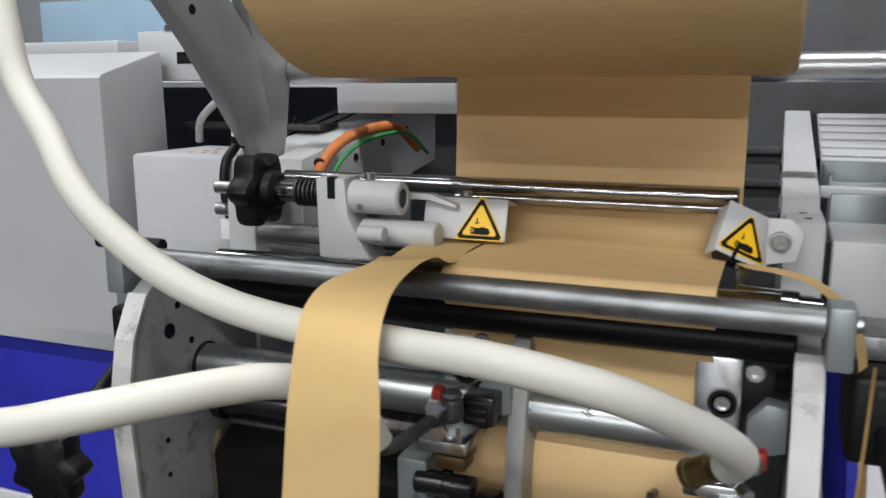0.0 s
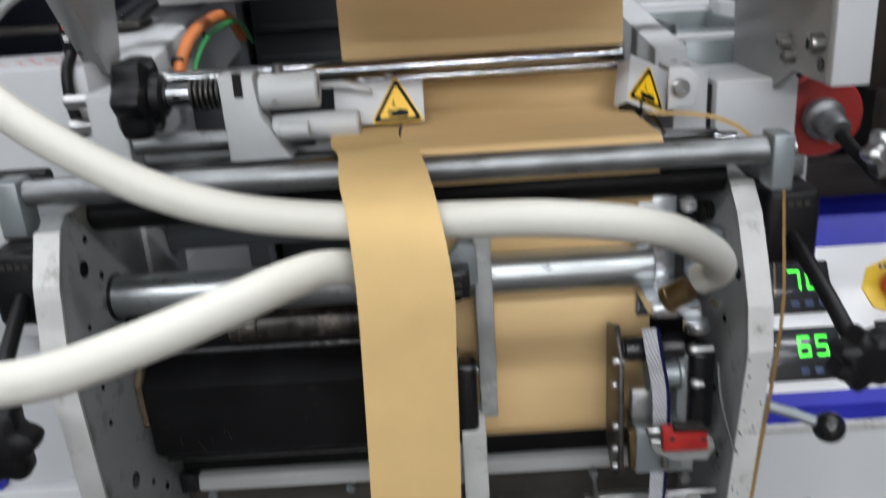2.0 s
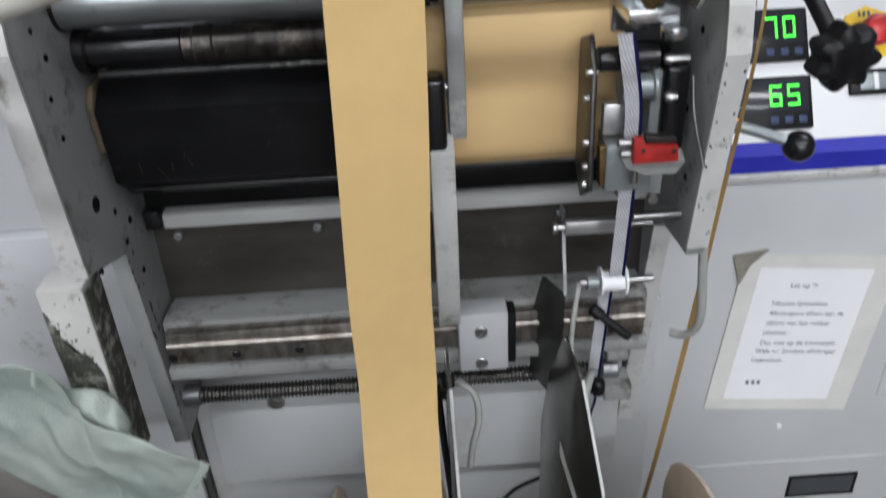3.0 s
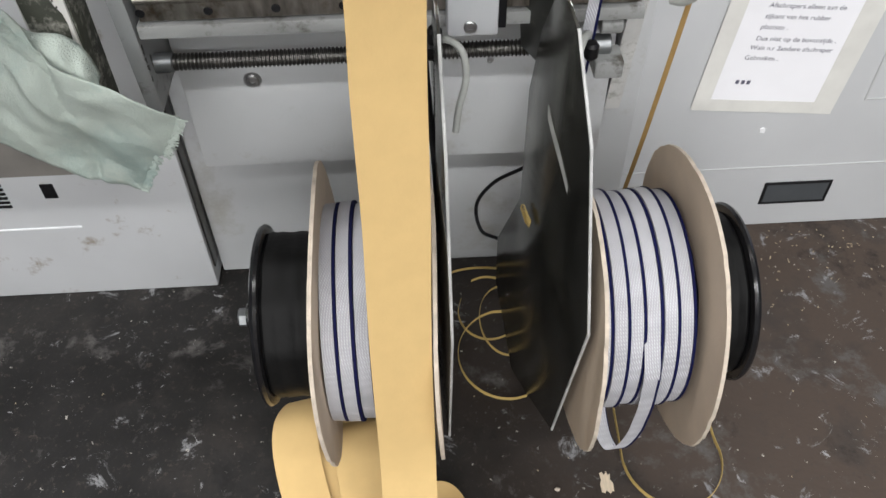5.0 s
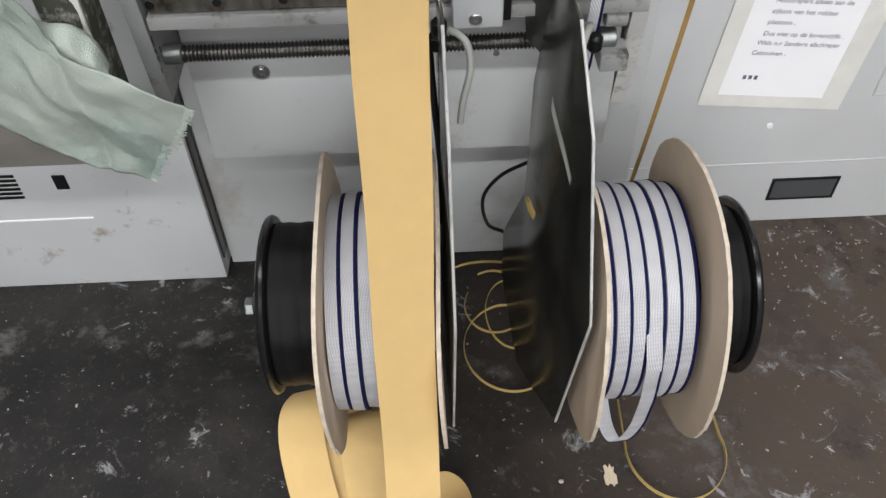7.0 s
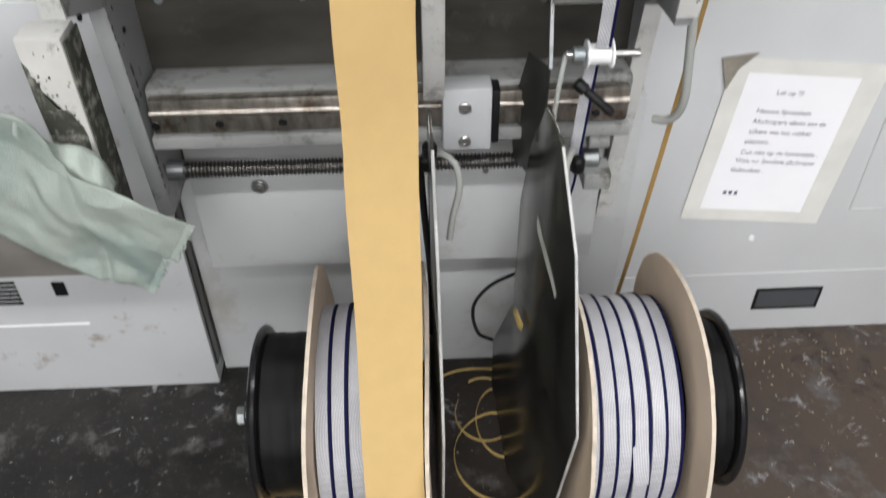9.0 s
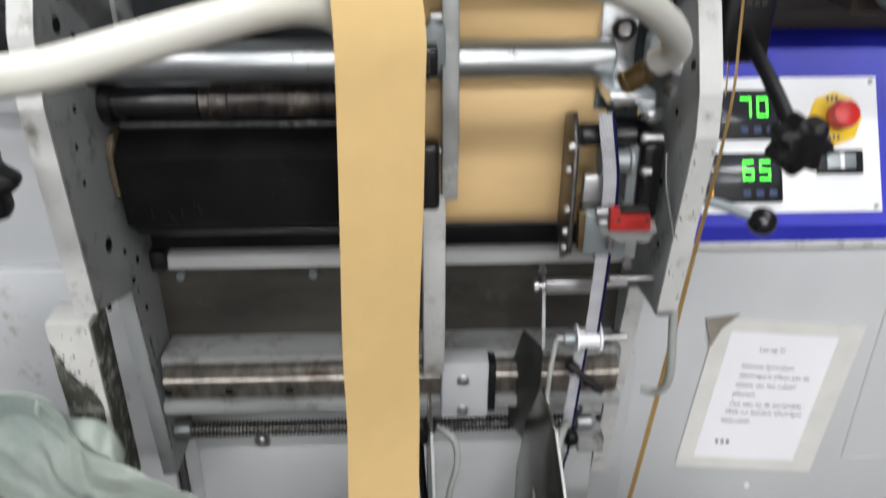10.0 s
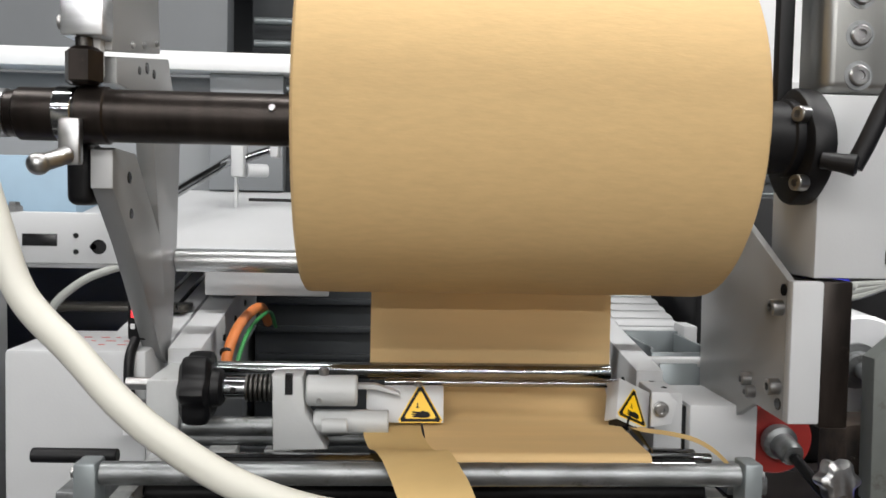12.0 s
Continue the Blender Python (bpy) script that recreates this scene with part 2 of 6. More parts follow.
def floor_material():
    m = mat("worn_workshop_floor", (0.017, 0.0158, 0.0150), 0.56, var=0.5, scale=5, bump=0.45, bscale=90, spec=0.22)
    nt = m.node_tree
    L = nt.links
    b = nt.nodes["Principled BSDF"]
    base = b.inputs["Base Color"].links[0].from_socket
    tc = nt.nodes.new("ShaderNodeTexCoord")
    prev = base
    # browned, trodden side of the floor, with a wandering border
    sep = nt.nodes.new("ShaderNodeSeparateXYZ")
    L.new(tc.outputs["Object"], sep.inputs[0])
    wob = nt.nodes.new("ShaderNodeTexNoise")
    wob.inputs["Scale"].default_value, wob.inputs["Detail"].default_value = 3.5, 7
    L.new(tc.outputs["Object"], wob.inputs["Vector"])
    add = nt.nodes.new("ShaderNodeMath")
    add.operation = "ADD"
    L.new(sep.outputs[0], add.inputs[0])
    L.new(wob.outputs["Fac"], add.inputs[1])
    side = nt.nodes.new("ShaderNodeMapRange")
    side.inputs[1].default_value, side.inputs[2].default_value, side.inputs[4].default_value = 0.45, 1.05, 0.85
    L.new(add.outputs[0], side.inputs[0])
    brown = nt.nodes.new("ShaderNodeMix")
    brown.data_type = "RGBA"
    L.new(side.outputs[0], brown.inputs[0])
    L.new(prev, brown.inputs[6])
    brown.inputs[7].default_value = (0.068, 0.050, 0.039, 1)
    prev = brown.outputs[2]
    for sc, lo, hi, col, rough in ((5, 0.52, 0.70, (0.036, 0.031, 0.028), 0.7), (60, 0.56, 0.64, (0.050, 0.042, 0.036), 0.8), (4, 0.57, 0.68, (0.011, 0.010, 0.0095), 0.75), (7, 0.56, 0.65, (0.085, 0.080, 0.076), 0.72), (12, 0.595, 0.655, (0.22, 0.22, 0.225), 0.75), (28, 0.638, 0.680, (0.34, 0.34, 0.345), 0.75), (75, 0.668, 0.70, (0.42, 0.40, 0.36), 0.62)):
        n = nt.nodes.new("ShaderNodeTexNoise")
        n.inputs["Scale"].default_value, n.inputs["Detail"].default_value, n.inputs["Roughness"].default_value = sc, 8, rough
        n.inputs["Distortion"].default_value = 0.7 if 8 < sc < 40 else 0.2
        L.new(tc.outputs["Object"], n.inputs["Vector"])
        r = nt.nodes.new("ShaderNodeMapRange")
        r.inputs[1].default_value, r.inputs[2].default_value = lo, hi
        L.new(n.outputs["Fac"], r.inputs[0])
        x = nt.nodes.new("ShaderNodeMix")
        x.data_type = "RGBA"
        L.new(r.outputs[0], x.inputs[0])
        L.new(prev, x.inputs[6])
        x.inputs[7].default_value = (*col, 1)
        prev = x.outputs[2]
    L.new(prev, b.inputs["Base Color"])
    return m


FLOORM = floor_material()


# ---- mesh helpers ----
def box(bm, a, b, bev=0.0, m=None, seg=2):
    c = [(p + q) / 2 for p, q in zip(a, b)]
    s = [abs(q - p) for p, q in zip(a, b)]
    r = bmesh.ops.create_cube(bm, size=1.0, matrix=Matrix.Translation(c) @ Matrix.Diagonal((*s, 1)))
    vs = r["verts"]
    if bev:
        e = list({e for v in vs for e in v.link_edges})
        o = bmesh.ops.bevel(bm, geom=e, offset=bev, segments=seg, affect="EDGES", profile=0.5)
        vs = list({v for f in o["faces"] for v in f.verts} | {v for v in vs if v.is_valid})
    if m is not None:
        bmesh.ops.transform(bm, matrix=m, verts=vs)
    return bm


def lathe(bm, prof, p0, p1, seg=28):
    """Turned body: prof is (distance along the axis, radius), axis from p0 towards p1."""
    p0, d = Vector(p0), (Vector(p1) - Vector(p0)).normalized()
    q = d.to_track_quat("Z", "Y").to_matrix()
    ux, uy = q @ Vector((1, 0, 0)), q @ Vector((0, 1, 0))
    rings = []
    for a, r in prof:
        rings.append([bm.verts.new(p0 + d * a + (ux * math.cos(2 * math.pi * k / seg) + uy * math.sin(2 * math.pi * k / seg)) * max(r, 1e-5)) for k in range(seg)])
    for A, B in zip(rings, rings[1:]):
        for k in range(seg):
            bm.faces.new((A[k], A[(k + 1) % seg], B[(k + 1) % seg], B[k]))
    bm.faces.new(list(reversed(rings[0])))
    bm.faces.new(rings[-1])
    return bm


def rod(bm, p0, p1, r, bev=None, seg=28):
    n = (Vector(p1) - Vector(p0)).length
    c = min(r * 0.12, n * 0.2, 0.002) if bev is None else bev
    return lathe(bm, [(0, r - c), (c, r), (n - c, r), (n, r - c)], p0, p1, seg)


def prism(bm, poly, axis, a, b, bev=0.0):
    """A flat outline pushed through from a to b along x, y or z."""
    def put(u, v, w):
        return {"x": (w, u, v), "y": (u, w, v), "z": (u, v, w)}[axis]
    A = [bm.verts.new(put(u, v, a)) for u, v in poly]
    B = [bm.verts.new(put(u, v, b)) for u, v in poly]
    fs = [bm.faces.new(A), bm.faces.new(list(reversed(B)))]
    for k in range(len(poly)):
        fs.append(bm.faces.new((A[k], B[k], B[(k + 1) % len(poly)], A[(k + 1) % len(poly)])))
    bmesh.ops.recalc_face_normals(bm, faces=fs)
    if bev:
        bmesh.ops.bevel(bm, geom=[e for f in fs[:2] for e in f.edges], offset=bev, segments=2, affect="EDGES", profile=0.5)
    return bm


def smooth_line(pts, n=8):
    P = [Vector(p) for p in pts]
    P = [P[0] * 2 - P[1]] + P + [P[-1] * 2 - P[-2]]
    out = []
    for i in range(1, len(P) - 2):
        for k in range(n):
            t = k / n
            out.append(0.5 * ((2 * P[i]) + (P[i + 1] - P[i - 1]) * t + (2 * P[i - 1] - 5 * P[i] + 4 * P[i + 1] - P[i + 2]) * t * t + (3 * P[i] - P[i - 1] - 3 * P[i + 1] + P[i + 2]) * t ** 3))
    return out + [P[-2]]


def sweep(bm, pts, r, seg=12, n=8, ends=True):
    L = smooth_line(pts, n)
    ref, rings = None, []
    for i, p in enumerate(L):
        d = (L[min(i + 1, len(L) - 1)] - L[max(i - 1, 0)]).normalized()
        if ref is None:
            ref = d.orthogonal().normalized()
        ref = (ref - d * ref.dot(d)).normalized()
        s = d.cross(ref)
        rings.append([bm.verts.new(p + (ref * math.cos(2 * math.pi * k / seg) + s * math.sin(2 * math.pi * k / seg)) * r) for k in range(seg)])
    for A, B in zip(rings, rings[1:]):
        for k in range(seg):
            bm.faces.new((A[k], A[(k + 1) % seg], B[(k + 1) % seg], B[k]))
    if ends:
        bm.faces.new(list(reversed(rings[0])))
        bm.faces.new(rings[-1])
    return bm


def ribbon(bm, pts, half, thick, n=8):
    """A band of paper or tape along pts; half: half its width as a vector, or one vector per point."""
    L = smooth_line(pts, n)
    H = smooth_line(half, n) if isinstance(half, list) else [Vector(half)] * len(L)
    rows = []
    for i, p in enumerate(L):
        d = (L[min(i + 1, len(L) - 1)] - L[max(i - 1, 0)]).normalized()
        nn = d.cross(H[i]).normalized() * thick * 0.5
        rows.append([bm.verts.new(v) for v in (p - H[i] - nn, p + H[i] - nn, p + H[i] + nn, p - H[i] + nn)])
    for A, B in zip(rows, rows[1:]):
        for k in range(4):
            bm.faces.new((A[k], A[(k + 1) % 4], B[(k + 1) % 4], B[k]))
    bm.faces.new(list(reversed(rows[0])))
    bm.faces.new(rows[-1])
    bmesh.ops.recalc_face_normals(bm, faces=bm.faces[:])
    return bm


def capscrew(bm, p, d, r=0.006, h=0.006, washer=0.0):
    """A socket head screw: head with a dished hexagon, on an optional washer."""
    p, d = Vector(p), Vector(d).normalized()
    if washer:
        rod(bm, p, p + d * 0.0015, washer, seg=20)
        p = p + d * 0.0015
    lathe(bm, [(0, r), (h - r * 0.12, r), (h, r * 0.85), (h, r * 0.5), (h * 0.45, r * 0.45)], p, p + d, 18)
    return bm


def B():
    return bmesh.new()


def mesh_of(name, bm, material, angle=35):
    me = bpy.data.meshes.new(name)
    bm.to_mesh(me)
    bm.free()
    for m in (material if isinstance(material, (list, tuple)) else [material]):
        me.materials.append(m)
    me.polygons.foreach_set("use_smooth", [True] * len(me.polygons))
    me.set_sharp_from_angle(angle=radians(angle))
    return me


SPLIT = {"drilled_hole", "screw", "end_screw", "sheet_screw", "bolt_hole", "carriage_screw", "panel_screw", "cap_screw", "small_screw", "button", "arm_screw", "guide_rod", "stub", "slide_rod", "slide_block", "rear_block", "key", "vent", "panel_gap", "plate_mark", "sign_arrow", "grey_cable", "bearing", "hose_clip", "label_bar", "scribble_bar", "initials_bar", "guide_pin", "lever_pin", "lever_rivet"}


def islands(bm):
    """The separate pieces of a bmesh, each as a bmesh of its own."""
    seen, out = set(), []
    for v0 in bm.verts[:]:
        if v0 in seen:
            continue
        stack, grp = [v0], []
        seen.add(v0)
        while stack:
            v = stack.pop()
            grp.append(v)
            for e in v.link_edges:
                w = e.other_vert(v)
                if w not in seen:
                    seen.add(w)
                    stack.append(w)
        nb = bmesh.new()
        m = {v: nb.verts.new(v.co) for v in grp}
        for f in {f for v in grp for f in v.link_faces}:
            nb.faces.new([m[v] for v in f.verts])
        out.append(nb)
    bm.free()
    return out


def part(name, bm, material, parent, label=""):
    if name in SPLIT:
        for piece in islands(bm):
            ob = part_mesh(name, piece, material, parent, label)
        return ob
    return part_mesh(name, bm, material, parent, label)


def part_mesh(name, bm, material, parent, label=""):
    ob = new(name, mesh_of(name, bm, material))
    ob.parent = parent
    if parent is not None and parent.type == "EMPTY":
        ob.matrix_parent_inverse = parent.matrix_basis.inverted()
    if label:
        ob["label"] = label
    return ob


def thing(name, base, label, category, group="", kind=""):
    ob = new(name)
    ob.empty_display_size = 0.05
    ob.matrix_basis = Matrix.Translation(base)
    return tagged(ob, label, category, group, kind)


def solid(name, bm, material, label, category, group="", kind=""):
    return tagged(new(name, mesh_of(name, bm, material)), label, category, group, kind)


# ---- the hall ----
def hall():
    f = B()
    box(f, (-5, -11, -0.1), (5, 7, 0))
    solid("floor", f, FLOORM, "dark worn workshop floor with scuffs and white splashes", "floor", kind="structure")
    for nm, a, b in (("wall_north", (-5, 7, 0), (5, 7.2, 3.6)), ("wall_south", (-5, -11.2, 0), (5, -11, 3.6)), ("wall_west", (-5.2, -11, 0), (-5, 7, 3.6)), ("wall_east", (5, -11, 0), (5.2, 7, 3.6))):
        w = B()
        box(w, a, b)
        # The south wall is out of view and white only to reflect fill light.
        south = nm == "wall_south"
        solid(nm, w, FILLWALL if south else WALLM, "unseen hall wall made white as a fill reflector" if south else "plain grey painted hall wall", "wall", kind="structure")
    c = B()
    box(c, (-5.2, -11.2, 3.6), (5.2, 7.2, 3.7))
    solid("ceiling", c, CEILM, "plain pale hall ceiling", "ceiling", kind="structure")


hall()

# ---- machine frame between the two side plates ----
XL, XR = -0.309, 0.315      # inner faces of the side plates


def machine_frame():
    t = thing("machine_frame", (0, 0.9, 0), "grey frame of a paper machine with rollers between two plates", "machine frame")
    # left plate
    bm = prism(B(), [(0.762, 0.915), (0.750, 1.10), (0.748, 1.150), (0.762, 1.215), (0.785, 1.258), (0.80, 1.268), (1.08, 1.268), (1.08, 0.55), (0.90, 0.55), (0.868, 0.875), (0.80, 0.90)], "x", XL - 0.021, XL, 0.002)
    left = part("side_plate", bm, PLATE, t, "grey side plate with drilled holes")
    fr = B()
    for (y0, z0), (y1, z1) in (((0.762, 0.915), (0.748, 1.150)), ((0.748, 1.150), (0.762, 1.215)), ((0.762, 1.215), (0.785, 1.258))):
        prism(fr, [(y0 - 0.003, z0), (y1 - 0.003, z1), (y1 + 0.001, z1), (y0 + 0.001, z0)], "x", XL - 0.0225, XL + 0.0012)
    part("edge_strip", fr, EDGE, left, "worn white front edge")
    holes = B()
    for y, z, r in ((0.828, 0.962, 0.009), (0.80, 1.05, 0.003), (0.80, 1.09, 0.003), (0.795, 0.90, 0.004), (0.815, 1.21, 0.0085), (0.80, 1.155, 0.003), (0.85, 1.19, 0.004), (0.83, 1.235, 0.004), (0.815, 1.125, 0.004), (0.87, 0.93, 0.004), (0.88, 0.885, 0.004), (0.905, 0.90, 0.005), (0.905, 0.83, 0.004)):
        rod(holes, (XL - 0.002, y, z), (XL + 0.0012, y, z), r, bev=0.0003, seg=16)
    part("drilled_hole", holes, GLOSSB, left, "dark drilled holes")
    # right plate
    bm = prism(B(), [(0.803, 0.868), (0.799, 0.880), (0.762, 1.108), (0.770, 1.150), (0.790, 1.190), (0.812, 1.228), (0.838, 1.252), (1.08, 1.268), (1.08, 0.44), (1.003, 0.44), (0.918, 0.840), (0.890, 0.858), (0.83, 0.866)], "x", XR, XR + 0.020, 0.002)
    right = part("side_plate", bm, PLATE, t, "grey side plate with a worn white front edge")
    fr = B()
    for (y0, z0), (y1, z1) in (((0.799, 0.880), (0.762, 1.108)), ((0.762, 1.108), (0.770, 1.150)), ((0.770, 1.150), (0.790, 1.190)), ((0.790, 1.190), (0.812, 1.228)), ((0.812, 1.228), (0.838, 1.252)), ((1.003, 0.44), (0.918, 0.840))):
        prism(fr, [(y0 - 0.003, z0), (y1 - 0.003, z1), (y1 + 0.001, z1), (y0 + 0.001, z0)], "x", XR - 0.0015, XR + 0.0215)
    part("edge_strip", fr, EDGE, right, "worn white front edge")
    holes = B()
    for y, z, r in ((0.80, 1.17, 0.006), (0.83, 1.11, 0.004), (0.85, 1.02, 0.004), (0.83, 0.95, 0.004), (0.90, 0.98, 0.006)):
        rod(holes, (XR + 0.002, y, z), (XR - 0.0012, y, z), r, bev=0.0003, seg=16)
    part("drilled_hole", holes, GLOSSB, right, "dark drilled holes")
    random.seed(9)
    for k in range(22):
        z = random.uniform(0.89, 1.10)
        y = 0.799 - (z - 0.880) * 0.1625
        x = XR + random.choice((random.uniform(-0.001, 0.002), random.uniform(0.016, 0.019), random.uniform(0.0, 0.018)))
        s = random.uniform(0.0008, 0.0022)
        part("paint_chip", box(B(), (x, y - 0.0037, z), (x + s, y - 0.0027, z + s * random.uniform(0.6, 2.5)), 0), SCREW, right)
    for k in range(26):
        z = random.uniform(0.60, 0.90)
        y = 0.897 - (z - 0.55) * 0.098 + random.choice((0.001, 0.004, 0.02))
        s = random.uniform(0.002, 0.006)
        part("paint_chip", box(B(), (XL + 0.0002, y, z), (XL + 0.0010, y + s * 0.6, z + s * random.uniform(0.8, 2.6)), 0), SCREW, left)
    # lower bracket of the left plate with peeling paint
    brk = part("lower_bracket", box(B(), (-0.396, 0.813, 0.60), (-0.345, 0.862, 0.868), 0.003), PEEL, t, "white channel bracket with peeling paint")
    part("bare_flank", box(B(), (-0.345, 0.8145, 0.60), (-0.342, 0.862, 0.862), 0.001), PEELD, brk, "flank with bared grimy metal")
    random.seed(17)
    def ragged(pts, k):
        out = []
        for (a, b), (c, d) in zip(pts, pts[1:] + pts[:1]):
            for m in range(5):
                f = m / 5
                out.append((a + (c - a) * f + random.uniform(-k, k), b + (d - b) * f + random.uniform(-k, k)))
        return [(min(-0.3465, max(-0.395, a)), b) for a, b in out]
    part("bare_patch", prism(B(), ragged([(-0.395, 0.838), (-0.388, 0.822), (-0.380, 0.798), (-0.370, 0.778), (-0.360, 0.776), (-0.350, 0.745), (-0.347, 0.61), (-0.395, 0.61)], 0.0035), "y", 0.8122, 0.8140), PEELD, brk, "bared grimy metal under lost paint")
    for k in range(26):
        x, z, s = random.uniform(-0.392, -0.350), random.gauss(0.805, 0.030), random.uniform(0.0008, 0.0028)
        part("paint_chip", prism(B(), ragged([(x, z), (x + s, z), (x + s, z + s * 1.4), (x, z + s * 1.4)], s * 0.15), "y", 0.8124, 0.8138), PEELD, brk)
    # mid plate
    MIDM = mat("chipped_zinc_plate", (0.36, 0.37, 0.36), 0.45, 0.3, var=0.2, scale=18, bump=0.1, bscale=120, dirt=(0.62, 0.62, 0.60), dirt_amt=0.55, dscale=20)
    bm = prism(B(), [(0.855, 1.232), (0.832, 1.09), (0.842, 1.005), (0.90, 1.005), (0.895, 1.232)], "x", 0.065, 0.083, 0.002)
    part("middle_plate", bm, MIDM, t, "narrow upright zinc plate with dark stains")
    bm = prism(B(), [(0.838, 1.01), (0.818, 1.00), (0.815, 0.90), (0.832, 0.80), (0.862, 0.748), (0.90, 0.748), (0.90, 1.01)], "x", 0.043, 0.0685, 0.002)
    part("middle_plate", bm, EDGE, t, "narrow upright plate with chipped white edge")
    sc = B()
    for z, y in ((1.205, 0.86), (1.06, 0.85), (1.0, 0.85), (0.97, 0.84), (0.925, 0.85)):
        capscrew(sc, (0.043 if z < 1 else 0.065, y, z), (-1, 0, 0), 0.006, 0.012)
    part("screw", sc, BOLT, t)
    # front bar with end blocks
    bar = part("front_bar", rod(B(), (-0.338, 0.80, 1.292), (0.333, 0.80, 1.290), 0.0122), STEEL, t, "round dull steel bar")
    for x0, x1 in ((-0.361, -0.338), (0.333, 0.353)):
        part("end_block", box(B(), (x0, 0.784, 1.255), (x1, 0.816, 1.306), 0.003), GREYB, bar, "square steel clamp block")
    sc = B()
    capscrew(sc, (-0.361, 0.80, 1.293), (-1, 0, 0), 0.006, 0.006)
    capscrew(sc, (0.353, 0.80, 1.290), (1, 0, 0), 0.006, 0.006)
    part("end_screw", sc, BOLT, bar)
    part("handle_rod", rod(B(), (-0.425, 0.845, 1.297), (-0.335, 0.845, 1.296), 0.008), BLACK, t, "black rod stub")
    # chrome guide rollers
    for nm, y, z, r, x0, x1 in (("chrome_roller", 1.045, 1.352, 0.011, -0.30, 0.255), ("chrome_rod", 1.005, 1.345, 0.0055, -0.05, 0.262), ("chrome_roller", 0.848, 1.2855, 0.013, -0.262, 0.30)):
        part(nm, rod(B(), (x0, y, z), (x1, y, z), r), CHROME, t, "bright chrome guide roller")
    bm = B()
    rod(bm, (-0.30, 0.985, 1.292), (-0.10, 0.985, 1.292), 0.012)
    rod(bm, (-0.30, 1.01, 1.270), (-0.05, 1.01, 1.270), 0.009)
    part("guide_rod", bm, STEEL, t)
    # Black roller added to stand for the shadow below the front bar.
    part("shadow_roller", rod(B(), (XL, 0.862, 1.252), (XR, 0.862, 1.252), 0.018), DRUM, t, "black roller standing for the shadow under the bar")
    # galvanised tube
    bm = B()
    rod(bm, (XL, 0.872, 1.157), (0.25, 0.872, 1.157), 0.0222)
    tube = part("steel_tube", bm, TUBE, t, "grey galvanised tube with scratches")
    part("collar", rod(B(), (XL, 0.872, 1.157), (XL + 0.004, 0.872, 1.157), 0.0245), GLOSSB, tube)
    random.seed(41)
    for k in range(12):
        x, a, n = random.uniform(-0.28, 0.22), random.uniform(0.2, 1.1), random.uniform(0.003, 0.009)
        part("scuff", box(B(), (-n, -0.0004, -0.0006), (n, 0.0002, 0.0006), 0, pose(x, 0.872 - 0.0222 * math.cos(a), 1.157 + 0.0222 * math.sin(a), -math.degrees(a), random.uniform(-70, 70), 0)), SCREW, tube)
    # black rollers
    bm = B()
    rod(bm, (XL, 0.895, 1.105), (-0.20, 0.895, 1.105), 0.0185)
    rod(bm, (XL + 0.0, 0.895, 1.105), (XL + 0.014, 0.895, 1.105), 0.024)
    part("black_roller", bm, GLOSSB, t, "glossy black roller")
    bm = lathe(B(), [(0, 0.0185), (0.01, 0.0185), (0.012, 0.020), (0.03, 0.020), (0.032, 0.0185), (0.07, 0.0185), (0.072, 0.0195), (0.085, 0.0195), (0.087, 0.0185), (0.25, 0.0185)], (-0.20, 0.895, 1.105), (1, 0.895, 1.105))
    part("worn_roller", bm, WORNB, t, "worn roller with rubbed bands")
    bm = prism(B(), [(0.875, 1.062), (0.862, 1.050), (0.866, 0.965), (0.90, 0.935), (0.95, 0.93), (0.95, 1.075), (0.90, 1.075)], "x", -0.300, 0.036, 0.008)
    cov = part("glue_drum_cover", bm, DRUM, t, "black scratched drum cover")
    # The lit top edge of the cover is put into this paler lip colour.
    part("cover_lip", rod(B(), (-0.296, 0.899, 1.0770), (0.032, 0.899, 1.0770), 0.0042, seg=14), mat("highlit_scratched_lip", (0.05, 0.05, 0.05), 0.4, 0.4, var=0.5, scale=40, stretch=(3, 1, 1), dirt=(0.30, 0.29, 0.27), dirt_amt=0.45, dscale=45), cov, "worn scratched lip with a painted edge highlight")
    part("grimy_end", prism(B(), [(0.884, 1.070), (0.868, 1.052), (0.872, 1.000), (0.905, 0.995), (0.92, 1.07)], "x", -0.308, -0.3005, 0.002), mat("dried_glue_grime", (0.10, 0.075, 0.045), 0.75, var=0.5, scale=45, bump=0.7, bscale=90, dirt=(0.02, 0.018, 0.015), dirt_amt=0.5, dscale=40), cov, "brown dried glue at the end")
    # Black box added where the gap above the angle bar lies in shade.
    part("gap_fill", box(B(), (-0.300, 0.940, 0.893), (0.300, 0.966, 0.924), 0.003), DRUM, t, "black fill for the dark gap under the drum")
    part("cover_lip", rod(B(), (-0.292, 0.880, 0.951), (0.030, 0.880, 0.951), 0.0016, seg=10), GLOSSB, cov)
    random.seed(31)
    for k in range(9):
        x, z, n, a = random.uniform(-0.27, 0.0), random.uniform(0.975, 1.045), random.uniform(0.003, 0.013), random.uniform(30, 110)
        part("scratch", box(B(), (-n, -0.0002, -0.0003), (n, 0.0002, 0.0002), 0, pose(x, 0.8645 - 0.035 * (z - 1.0) , z, 0, a, 0)), SCREW, cov)
    part("glue_drum", rod(B(), (0.0, 0.930, 1.005), (0.31, 0.930, 1.005), 0.064, seg=48), DRUM, t, "black drum under the paper")
    bm = B()
    rod(bm, (-0.31, 0.94, 0.93), (0.30, 0.94, 0.93), 0.006)
